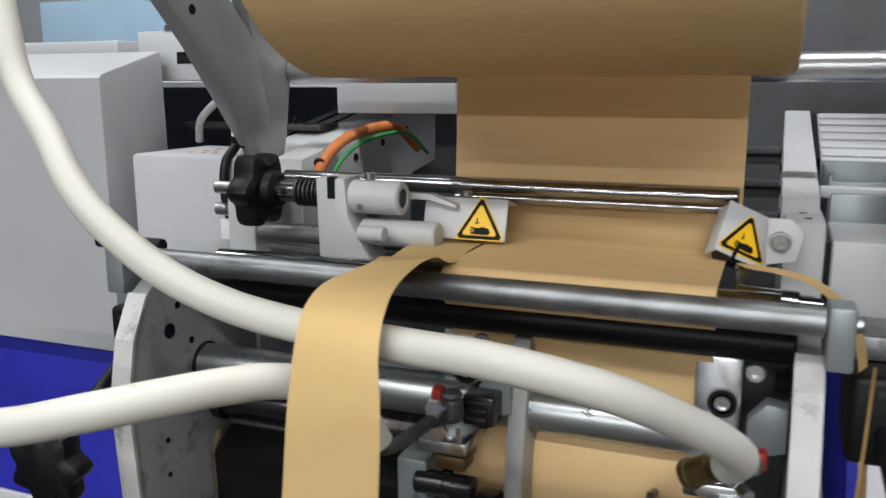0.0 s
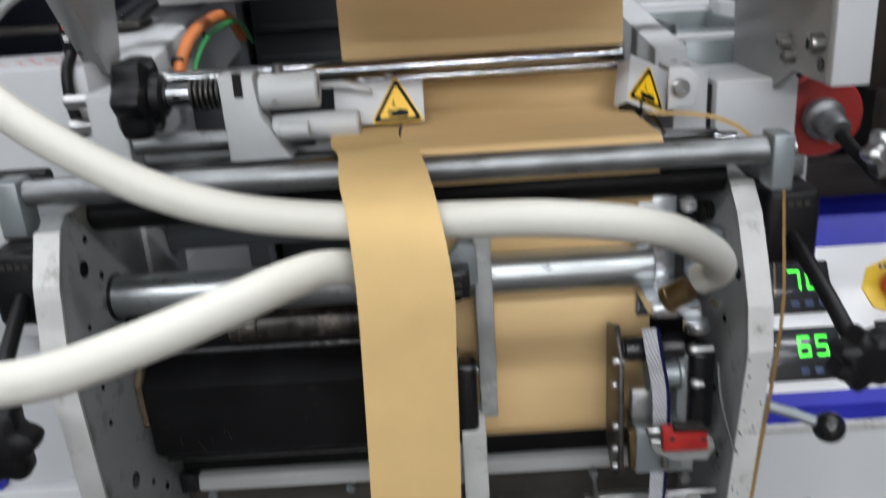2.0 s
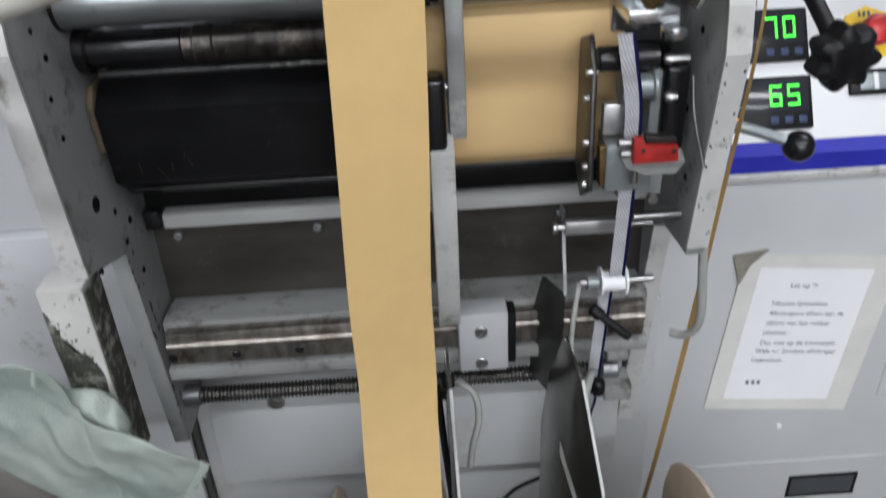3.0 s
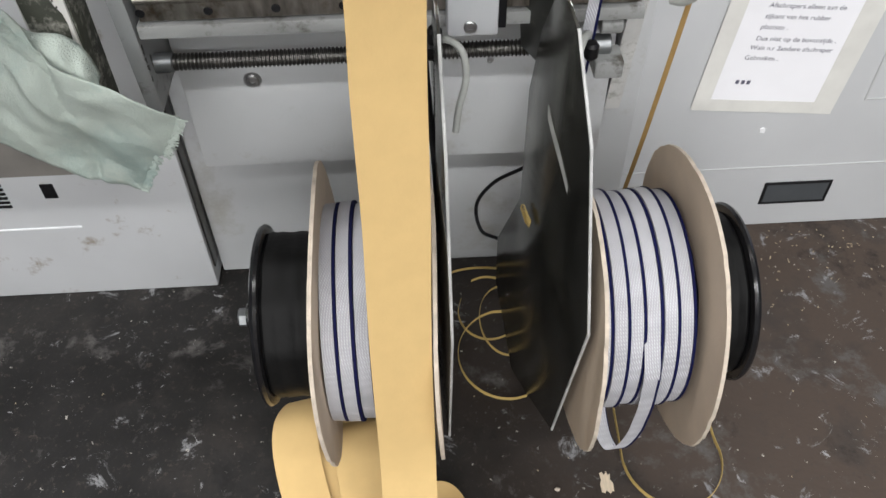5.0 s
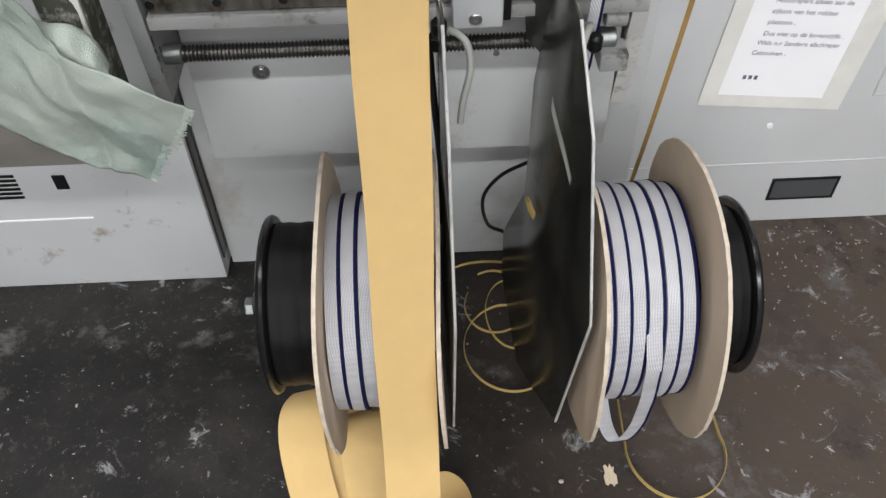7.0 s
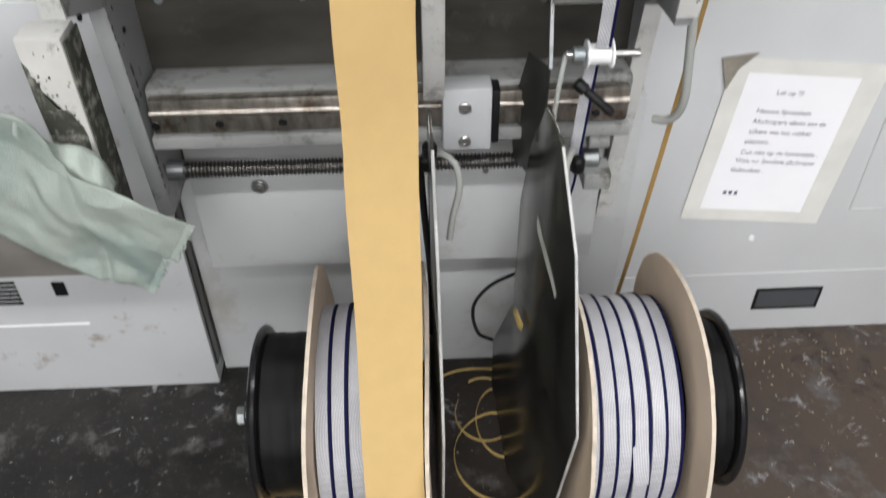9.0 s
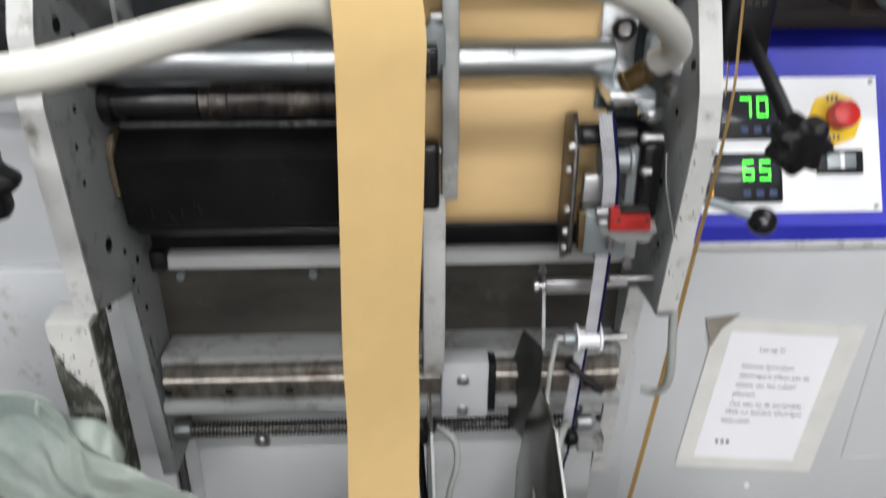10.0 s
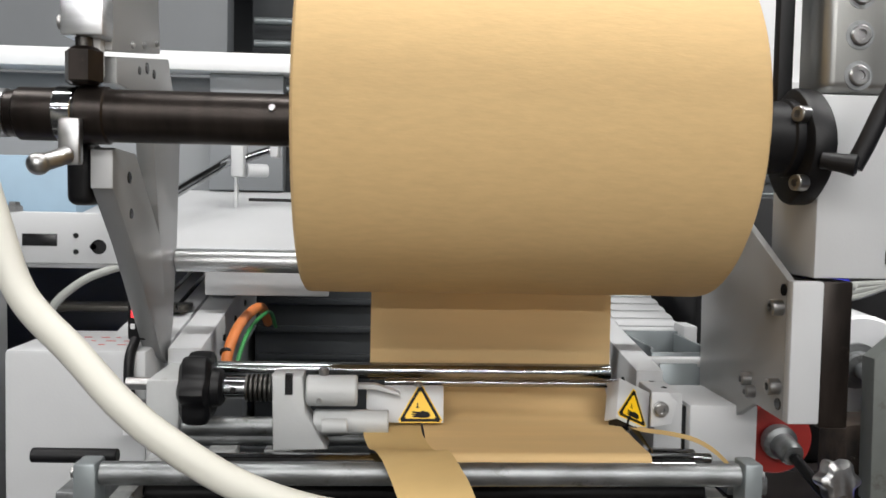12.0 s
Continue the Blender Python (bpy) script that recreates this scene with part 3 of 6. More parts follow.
    part("thin_rod", bm, STEEL, t)
    # angle bar, stained sheet, beam
    bm = prism(B(), [(0.941, 0.881), (0.939, 0.866), (0.968, 0.866), (0.968, 0.884), (0.946, 0.884)], "x", -0.285, XR, 0.003)
    # The bar's colour is lowered to hold the shadow it lies in.
    part("angle_bar", bm, mat("dimmed_scraped_bar", (0.34, 0.345, 0.335), 0.45, var=0.15, scale=14, bump=0.1, bscale=160, stretch=(0.4, 2, 2), dirt=(0.15, 0.145, 0.13), dirt_amt=0.32, dscale=24), t, "pale scraped angle bar dimmed by painted shade")
    part("end_stop", box(B(), (-0.305, 0.934, 0.866), (-0.286, 0.960, 0.892), 0.003), BLACK, t)
    part("stained_sheet", box(B(), (XL, 0.968, 0.735), (XR, 0.978, 0.90)), STAIN, t, "stained brown-grey sheet steel")
    sc = B()
    for x in (-0.277, -0.102, 0.206):
        capscrew(sc, (x, 0.968, 0.842), (0, -1, 0), 0.0055, 0.010)
    part("sheet_screw", sc, GREYB, t)
    bm = prism(B(), [(0.915, 0.750), (0.905, 0.748), (0.905, 0.672), (0.965, 0.672), (0.972, 0.742)], "x", -0.305, XR - 0.004, 0.002)
    part("beam", bm, DIMSCRAPE, t, "pale painted cross beam")
    bm = B()
    box(bm, (-0.300, 0.888, 0.694), (0.305, 0.905, 0.742), 0.0025)
    rail = part("linear_rail", bm, RAIL, t, "ground steel rail with bolt holes")
    part("rail_groove", rod(B(), (-0.30, 0.889, 0.724), (0.305, 0.889, 0.724), 0.006, seg=14), RAIL, rail)
    bm = B()
    for k in range(8):
        rod(bm, (-0.296 + 0.080 * k, 0.889, 0.706), (-0.296 + 0.080 * k, 0.8868, 0.706), 0.0055, bev=0.0003, seg=16)
    part("bolt_hole", bm, GLOSSB, rail, "dark counterbored holes")
    part("rail_ledge", box(B(), (-0.305, 0.884, 0.672), (XR - 0.004, 0.906, 0.690), 0.002), DIMSCRAPE, t, "pale ledge under the rail")
    car = part("carriage", box(B(), (0.066, 0.862, 0.672), (0.128, 0.897, 0.762), 0.004), HOOD, t, "grey carriage block on the rail")
    sc = B()
    capscrew(sc, (0.094, 0.862, 0.735), (0, -1, 0), 0.008, 0.003, 0.0)
    capscrew(sc, (0.094, 0.862, 0.686), (0, -1, 0), 0.008, 0.003, 0.0)
    part("carriage_screw", sc, BOLT, car)
    part("wiper", box(B(), (0.128, 0.868, 0.678), (0.138, 0.897, 0.755), 0.002), BLACK, car)
    # lead screw
    prof, x = [(0, 0.0115)], 0.004
    while x < 0.55:
        prof += [(x, 0.0115), (x + 0.0012, 0.0092), (x + 0.0026, 0.0092), (x + 0.0038, 0.0115)]
        x += 0.0052
    scw = part("lead_screw", lathe(B(), prof, (-0.285, 0.925, 0.610), (1, 0.925, 0.610), 20), SCREW, t, "dark oily threaded spindle")
    part("spindle_end", rod(B(), (-0.315, 0.925, 0.610), (-0.285, 0.925, 0.610), 0.0135), STEEL, scw)
    part("spindle_end", rod(B(), (0.262, 0.925, 0.610), (0.285, 0.925, 0.610), 0.014), STEEL, scw)
    bm = B()
    rod(bm, (0.262, 0.905, 0.655), (0.290, 0.905, 0.655), 0.013)
    box(bm, (0.262, 0.895, 0.575), (0.300, 0.935, 0.602), 0.003)
    part("bearing", bm, DIMSCRAPE, t)
    part("dark_gap", box(B(), (-0.312, 0.955, 0.628), (0.312, 0.99, 0.668)), GLOSSB, t, "dark slot under the beam")
    # apron panel
    ap = part("apron_panel", box(B(), (XL + 0.002, 0.992, 0.365), (0.312, 1.09, 0.628), 0.003), APRON, t, "light grey apron panel with stains")
    sc = B()
    capscrew(sc, (-0.205, 0.992, 0.528), (0, -1, 0), 0.0095, 0.004, 0.013)
    capscrew(sc, (0.135, 0.992, 0.545), (0, -1, 0), 0.005, 0.003)
    part("panel_screw", sc, BOLT, ap)
    part("base_panel", box(B(), (-0.365, 1.094, 0.0), (0.396, 1.16, 0.60), 0.003), APRON, t, "light grey base panel down to the floor")
    # rear cross parts seen between the rollers
    bm = B()
    for k in range(40):
        rod(bm, (-0.28 + 0.0085 * k, 0.99, 1.222), (-0.2755 + 0.0085 * k, 0.99, 1.222), 0.012, seg=14)
    part("rear_spring", bm, SCREW, t, "dark coil spring rod")
    bm = B()
    box(bm, (-0.30, 1.03, 1.15), (0.30, 1.08, 1.24), 0.003)
    part("rear_beam", bm, DARKM, t)
    # Dark sheet added behind the gap at the right plate, in place of shade.
    part("shade_backing", box(B(), (0.252, 0.930, 0.93), (0.313, 0.940, 1.262), 0.001), DARKM, t, "dark backing added for the shade in the gap")
    bm = B()
    box(bm, (-0.27, 0.985, 1.238), (-0.235, 1.02, 1.262), 0.002)
    box(bm, (-0.20, 0.985, 1.238), (-0.14, 1.02, 1.262), 0.002)
    part("rear_block", bm, CAST, t)
    return t


machine_frame()


# ---- cabinets ----
def control_cabinet():
    t = thing("control_cabinet", (0.9, 1.5, 0), "light grey control cabinet with a sloping blue and white panel", "cabinet")
    bm = box(B(), (0.40, 1.145, 0.0), (1.9, 1.80, 0.79), 0.004)
    body = part("body", bm, GREY, t, "light grey painted sheet metal body")
    g = B()
    box(g, (0.40, 1.1435, 0.160), (1.9, 1.1455, 0.163))
    box(g, (0.826, 1.1435, 0.315), (1.9, 1.1455, 0.318))
    box(g, (0.823, 1.1435, 0.315), (0.826, 1.1455, 0.76))
    part("panel_gap", g, CAST, body)
    h = B()
    for a, b in (((0.700, 1.1425, 0.114), (0.834, 1.147, 0.120)), ((0.700, 1.1425, 0.062), (0.834, 1.147, 0.068)), ((0.700, 1.1425, 0.068), (0.706, 1.147, 0.114)), ((0.828, 1.1425, 0.068), (0.834, 1.147, 0.114))):
        box(h, a, b, 0.001)
    part("handle_frame", h, BLACK, body, "black recessed handle")
    part("handle_cup", box(B(), (0.706, 1.1432, 0.068), (0.828, 1.1452, 0.114)), DARKM, body)
    # sloping head
    bm = prism(B(), [(1.138, 0.785), (1.138, 0.812), (1.150, 0.822), (1.285, 1.035), (1.36, 1.075), (1.80, 1.075), (1.80, 0.785)], "x", 0.40, 1.9, 0.003)
    part("head", bm, BLUE, t, "blue painted sloping head")
    part("lip", box(B(), (0.40, 1.132, 0.772), (1.9, 1.16, 0.784), 0.002), EDGE, t)
    # things on the slope: u along x, v up the slope
    o, up = Vector((0, 1.150, 0.822)), Vector((0, 0.135, 0.213)).normalized()
    nrm = Vector((0, -up.z, up.y))
    M = Matrix(((1, 0, 0, 0), (0, up.y, nrm.y, o.y), (0, up.z, nrm.z, o.z), (0, 0, 0, 1)))
    part("white_panel", box(B(), (0.42, 0.006, 0.0), (0.775, 0.222, 0.0025), 0.001, M), PANEL, t, "white panel sheet")
    segs = {"7": "abc", "0": "abcdef", "6": "acdefg", "5": "acdfg"}
    for v0, digits in ((0.122, "70"), (0.022, "65")):
        d = part("display", box(B(), (0.487, v0, 0.002), (0.612, v0 + 0.078, 0.014), 0.003, M), BLACK, t, "black controller with a lit number")
        part("screen", box(B(), (0.492, v0 + 0.026, 0.0135), (0.606, v0 + 0.074, 0.0148), 0.0005, M), SCREEN, d)
        k = B()
        for i in range(3):
            box(k, (0.547 + 0.021 * i, v0 + 0.008, 0.0135), (0.560 + 0.021 * i, v0 + 0.019, 0.0165), 0.002, M)
        part("button", k, mat("blue_button", (0.03, 0.05, 0.12), 0.5), d)
        part("pilot_lamp", box(B(), (0.496, v0 + 0.012, 0.0135), (0.501, v0 + 0.019, 0.0155), 0.001, M), AMBER, d)
        for i, ch in enumerate(digits):
            q = B()
            u, v, w, hh, s = 0.548 + 0.0265 * i, v0 + 0.034, 0.0185, 0.031, 0.0038
            pos = {"a": (0, hh - s, w, hh), "d": (0, 0, w, s), "g": (0, hh / 2 - s / 2, w, hh / 2 + s / 2), "f": (0, hh / 2, s, hh), "b": (w - s, hh / 2, w, hh), "e": (0, 0, s, hh / 2), "c": (w - s, 0, w, hh / 2)}
            for sg in segs[ch]:
                a = pos[sg]
                box(q, (u + a[0] + 0.0004, v + a[1] + 0.0004, 0.0146), (u + a[2] - 0.0004, v + a[3] - 0.0004, 0.0156), 0, M)
            part("digit", q, DIGIT, d, "green lit numeral " + ch)
    # emergency stop
    e = part("stop_plate", lathe(B(), [(0, 0.043), (0.003, 0.043), (0.004, 0.041)], M @ Vector((0.704, 0.155, 0.0025)), M @ Vector((0.704, 0.155, 1)), 8), YELP, t, "yellow octagonal stop plate")
    part("stop_button", lathe(B(), [(0, 0.015), (0.012, 0.015), (0.014, 0.021), (0.032, 0.023), (0.040, 0.020), (0.043, 0.012)], M @ Vector((0.704, 0.155, 0.005)), M @ Vector((0.704, 0.155, 1))), RED, e, "red mushroom stop button")
    q = B()
    for dv in (-0.031, 0.031):
        for du in (-0.007, 0, 0.007):
            box(q, (0.700 + du - 0.002, 0.155 + dv - 0.004, 0.0058), (0.700 + du + 0.002, 0.155 + dv + 0.004, 0.0068), 0, M)
    part("plate_mark", q, INK, e)
    s = part("rocker_frame", box(B(), (0.670, 0.066, 0.002), (0.745, 0.104, 0.010), 0.0038, M, 3), BLACK, t, "black oval rocker switch")
    part("rocker", box(B(), (0.684, 0.073, 0.009), (0.731, 0.097, 0.014), 0.002, M), GREYB, s)
    part("rocker_bar", box(B(), (0.704, 0.073, 0.0135), (0.711, 0.097, 0.0155), 0.0005, M), PANEL, s)
    q = B()
    for x, v in ((0.765, 0.214), (0.765, 0.014), (0.43, 0.214)):
        capscrew(q, M @ Vector((x, v, 0.0025)), nrm, 0.004, 0.002)
    part("panel_screw", q, BOLT, t)
    return t


control_cabinet()


def note():
    t = thing("taped_note", (0.652, 1.143, 0.463), "white printed note taped to a grey cabinet with yellowed clear tape", "note")
    M = pose(0.652, 1.1425, 0.463, 90, 0, 0) @ pose(0, 0, 0, 0, 0, -5.2)
    sheet = part("sheet", box(B(), (-0.105, -0.1485, 0.0), (0.105, 0.1485, 0.0006), 0, M), PAPER, t, "white printed paper sheet")
    for a, b in (((-0.128, -0.160), (-0.098, 0.160)), ((0.092, -0.163), (0.132, 0.166)), ((-0.126, -0.163), (0.128, -0.138)), ((-0.128, 0.140), (0.126, 0.166))):
        k = random.uniform(0.0008, 0.0014)
        part("tape", box(B(), (*a, k - 0.0004), (*b, k), 0, M), CREAM, t, "yellowed clear tape")
    fold = prism(B(), [(-0.150, 0.163), (-0.094, 0.176), (-0.118, 0.146), (-0.128, 0.108)], "z", 0.002, 0.0042)
    bmesh.ops.transform(fold, matrix=M, verts=fold.verts[:])
    part("tape_fold", fold, mat("dusty_tape_back", (0.22, 0.20, 0.17), 0.6, var=0.3, scale=40, bump=0.4, bscale=120), t, "dusty folded corner of the tape")
    lines = (("Let op !!!", -0.040, 0.102, 0.0125), ("Nieuwe lijmwalsen", -0.062, 0.066, 0.0125), ("Afschrapers alleen aan de", -0.062, 0.046, 0.0125), ("zijkant van het rubber", -0.062, 0.026, 0.0125), ("plaatsen .", -0.062, 0.006, 0.0125), ("Dus niet op de bovenzijde .", -0.062, -0.016, 0.0125), ("Wals n.r 2andere afschraper", -0.066, -0.034, 0.0125), ("Gebruiken .", -0.068, -0.054, 0.0125))
    for s, u, v, h in lines:
        cu = bpy.data.curves.new("printed_line", "FONT")
        cu.body, cu.size, cu.extrude = s, h, 0.0001
        cu.materials.append(INK)
        ob = new("printed_line", cu)
        ob.parent = sheet
        ob.matrix_basis = M @ pose(u, v, 0.0008)
    q = B()
    for k in range(3):
        box(q, (-0.066 + 0.010 * k, -0.104, 0.0006), (-0.060 + 0.010 * k, -0.096, 0.0009), 0, M)
    part("initials_bar", q, INK, sheet)
    return t


note()


def left_cabinet():
    t = thing("left_cabinet", (-0.9, 1.4, 0), "light grey machine cabinet with a blue band beside the frame", "cabinet")
    body = part("body", box(B(), (-1.8, 1.055, 0.0), (-0.370, 1.75, 0.80), 0.004), SOILED, t, "light grey sheet metal body with rusty stains")
    g = B()
    box(g, (-1.8, 1.0535, 0.181), (-0.573, 1.0555, 0.184))
    part("panel_gap", g, PANEL, body)
    g = B()
    box(g, (-0.610, 1.0530, 0.256), (-0.588, 1.0560, 0.288))
    part("slot", g, GLOSSB, body)
    v = B()
    for k in range(6):
        box(v, (-0.79, 1.0525, 0.238 + 0.010 * k), (-0.672, 1.0560, 0.243 + 0.010 * k))
    part("vent", v, GLOSSB, body, "black vent slots")
    # Dark strip set into the narrow gap between cabinet and base panel.
    part("dark_seam", box(B(), (-0.3695, 1.062, 0.05), (-0.3655, 1.093, 0.62), 0.001), SCREW, t, "dark seam at the cabinet corner")
    part("upper_body", box(B(), (-0.60, 1.075, 0.80), (-0.372, 1.70, 1.04), 0.004), GREY, t, "light grey upper body")
    part("head", prism(B(), [(1.06, 0.802), (1.06, 0.84), (1.10, 1.075), (1.75, 1.075), (1.75, 0.802)], "x", -1.8, -0.602, 0.003), BLUE, t, "blue painted sloping band")
    part("large_hood", prism(B(), [(1.046, 1.081), (1.046, 1.480), (1.051, 1.486), (1.172, 1.520), (1.178, 1.516), (1.185, 1.081)], "x", -1.8, -0.597, 0.003), HOOD, t, "large light grey hood with a sloping top")
    part("hood_lid", box(B(), (-1.8, 1.20, 1.50), (-0.70, 1.50, 1.540), 0.004), HOOD, t)
    return t


left_cabinet()


def sheet_box():
    t = thing("sheet_metal_box", (-0.47, 1.25, 1.04), "light grey sheet metal box with faint red writing", "metal box")
    part("body", box(B(), (-0.537, 1.030, 1.045), (-0.358, 1.20, 1.378), 0.006), GREY, t)
    q = B()
    random.seed(4)
    for r in range(3):
        for k in range(5):
            x = -0.47 + 0.020 * k + random.uniform(-0.003, 0.003)
            box(q, (x, 1.07 + 0.03 * r, 1.3782), (x + random.uniform(0.005, 0.013), 1.074 + 0.03 * r, 1.3788), 0)
    part("scribble_bar", q, mat("red_marker", (0.55, 0.16, 0.15), 0.7), t)
    return t


sheet_box()


# ---- paper: roll, web, strip ----
AY, AZ, RR = 0.862, 1.662, 0.185      # axis and radius of the roll


def paper_roll():
    t = thing("paper_roll", (0.09, AY, AZ - RR), "large roll of brown kraft paper on a dark shaft", "paper roll")
    n = 0.437
    prof = [(0.0, 0.040), (0.0, RR - 0.006), (0.003, RR - 0.001), (0.006, RR)]
    prof += [(0.01 + (n - 0.02) * k / 12, RR + 0.0006 * math.sin(k * 1.7)) for k in range(13)]
    prof += [(n - 0.006, RR), (n - 0.003, RR - 0.001), (n, RR - 0.006), (n, 0.040)]
    part("wound_paper", lathe(B(), prof, (-0.137, AY, AZ), (1, AY, AZ), 128), ROLLK, t, "brown kraft paper with fine wrinkles")
    return t


paper_roll()


def roll_shaft():
    t = thing("roll_shaft", (0, AY, AZ), "dark browned steel unwind shaft with clamps", "shaft")
    bm = lathe(B(), [(0, 0.024), (0.012, 0.026), (0.014, 0.0285), (0.075, 0.0285), (0.078, 0.031), (0.105, 0.031), (0.107, 0.0285), (0.78, 0.0285)], (-0.455, AY, AZ), (1, AY, AZ), 36)
    part("shaft_tube", bm, BROWNST, t)
    part("bright_end", lathe(B(), [(0, 0.022), (0.004, 0.026), (0.016, 0.026), (0.018, 0.022)], (-0.470, AY, AZ), (1, AY, AZ), 30), BOLT, t, "bright shaft end")
    part("bright_ring", rod(B(), (-0.402, AY, AZ), (-0.380, AY, AZ), 0.0305), CHROME, t)
    q = B()
    rod(q, (-0.173, AY - 0.0265, AZ + 0.010), (-0.173, AY - 0.0295, AZ + 0.011), 0.004, seg=14)
    part("set_screw", q, BOLT, t)
    # right hand chuck
    bm = B()
    lathe(bm, [(0, 0.041), (0.066, 0.041), (0.068, 0.044), (0.080, 0.044)], (0.325, AY, AZ - 0.005), (1, AY, AZ - 0.005), 40)
    ch = part("chuck", bm, BLACK, t, "black clamping chuck")
    part("flange", prism(B(), [(AY + 0.058 * math.cos(a) + 0.004 * math.cos(3 * a), AZ - 0.014 + 0.066 * math.sin(a)) for a in [2 * math.pi * k / 28 for k in range(28)]], "x", 0.402, 0.429, 0.005), BLACK, ch)
    q = B()
    capscrew(q, (0.402, AY - 0.040, AZ + 0.018), (-1, -0.4, 0), 0.009, 0.014)
    capscrew(q, (0.402, AY - 0.040, AZ - 0.056), (-1, -0.4, 0), 0.009, 0.014)
    part("cap_screw", q, BOLT, ch)
    # clamp lever
    bm = B()
    lathe(bm, [(0, 0.009), (0.02, 0.010), (0.034, 0.012), (0.036, 0.009)], (0.412, 0.805, 1.630), (0.44, 0.785, 1.624), 20)
    sweep(bm, [(0.440, 0.792, 1.622), (0.452, 0.788, 1.650), (0.468, 0.784, 1.690), (0.480, 0.780, 1.716)], 0.0098, 14)
    part("clamp_lever", bm, BLACK, t, "black clamping lever")
    return t


roll_shaft()


def roll_stand_left():
    t = thing("roll_stand", (-0.33, 1.0, 1.2), "grey cast arm carrying the shaft beside a box", "stand arm")
    ARMG = mat("brushed_grey_arm", (0.30, 0.305, 0.305), 0.36, 0.25, var=0.05, scale=6, bump=0.03, bscale=300, stretch=(1, 1, 0.3), dirt=(0.17, 0.165, 0.155), dirt_amt=0.12, dscale=14)
    poly = [(0.873, 1.584), (0.873, 1.622), (0.880, 1.629), (0.955, 1.627), (1.058, 1.530), (1.034, 1.634), (1.02, 1.70), (0.885, 1.70), (0.885, 1.729), (1.10, 1.763), (1.165, 1.66), (1.150, 1.50), (1.130, 1.40), (1.112, 1.347), (1.075, 1.362), (0.944, 1.515)]
    arm = part("arm", prism(B(), poly, "x", -0.3725, -0.3495, 0.0012), ARMG, t, "grey painted arm with a notch")
    part("arm_cap", box(B(), (-0.3728, 0.8705, 1.584), (-0.3492, 0.8728, 1.626), 0.001), GREY, arm, "white painted arm end")
    part("arm_head", prism(B(), [(0.870, 1.732), (0.870, 1.95), (1.03, 1.97), (1.06, 1.763)], "x", -0.3725, -0.3495, 0.0012), ARMG, t)
    part("head_edge", box(B(), (-0.3728, 0.8675, 1.733), (-0.3492, 0.8698, 1.95), 0.001), GREY, t, "white painted front edge")
    part("front_bracket", box(B(), (-0.3790, 0.852, 1.702), (-0.3560, 0.867, 1.772), 0.002), GREY, t, "white painted bracket")
    part("clamp_block", box(B(), (-0.392, 0.835, 1.742), (-0.348, 0.87, 1.785), 0.003), ALU, t, "bright clamp block")
    q = B()
    capscrew(q, (-0.392, 0.85, 1.757), (-1, 0, 0), 0.008, 0.006)
    rod(q, (-0.375, 0.85, 1.785), (-0.375, 0.85, 1.83), 0.012)
    for y, z in ((0.940, 1.752), (0.985, 1.760), (1.040, 1.772)):
        capscrew(q, (-0.3495, y, z), (1, 0, 0), 0.0045, 0.003)
    part("arm_screw", q, BOLT, t)
    part("nut", lathe(B(), [(0, 0.014), (0.004, 0.020), (0.035, 0.020), (0.040, 0.013)], (-0.372, 0.85, 1.692), (-0.372, 0.85, 2), 6), BROWNST, t, "browned hexagon nut")
    part("spindle", lathe(B(), [(0, 0.009), (0.03, 0.009)], (-0.372, 0.85, 1.728), (-0.372, 0.85, 2), 16), SCREW, t)
    part("lower_jaw", box(B(), (-0.402, 0.875, 1.565), (-0.3735, 0.92, 1.636), 0.010, None, 3), BLACK, t)
    q = B()
    box(q, (-0.388, 0.818, 1.607), (-0.366, 0.832, 1.655), 0.003)
    sweep(q, [(-0.378, 0.818, 1.617), (-0.384, 0.806, 1.612), (-0.392, 0.796, 1.608)], 0.009, 14)
    bmesh.ops.create_uvsphere(q, u_segments=16, v_segments=10, radius=0.0115, matrix=Matrix.Translation((-0.396, 0.792, 1.606)))
    part("bright_catch", q, BOLT, t, "bright pivoting catch")
    q = B()
    for y, z, r in ((0.930, 1.598, 0.007), (0.938, 1.556, 0.006), (0.968, 1.727, 0.005), (1.00, 1.735, 0.007), (1.03, 1.732, 0.006), (1.155, 1.42, 0.005)):
        rod(q, (-0.351, y, z), (-0.3485, y, z), r, bev=0.0003, seg=16)
    part("drilled_hole", q, GLOSSB, t)
    part("cross_tube", rod(B(), (-0.35, 1.15, 1.488), (0.42, 1.15, 1.488), 0.0165), ALU, t, "bright round cross tube")
    # foot post
    part("foot_post", box(B(), (-0.343, 0.975, 1.04), (-0.303, 1.10, 1.352), 0.004), CAST, t)
    return t


roll_stand_left()


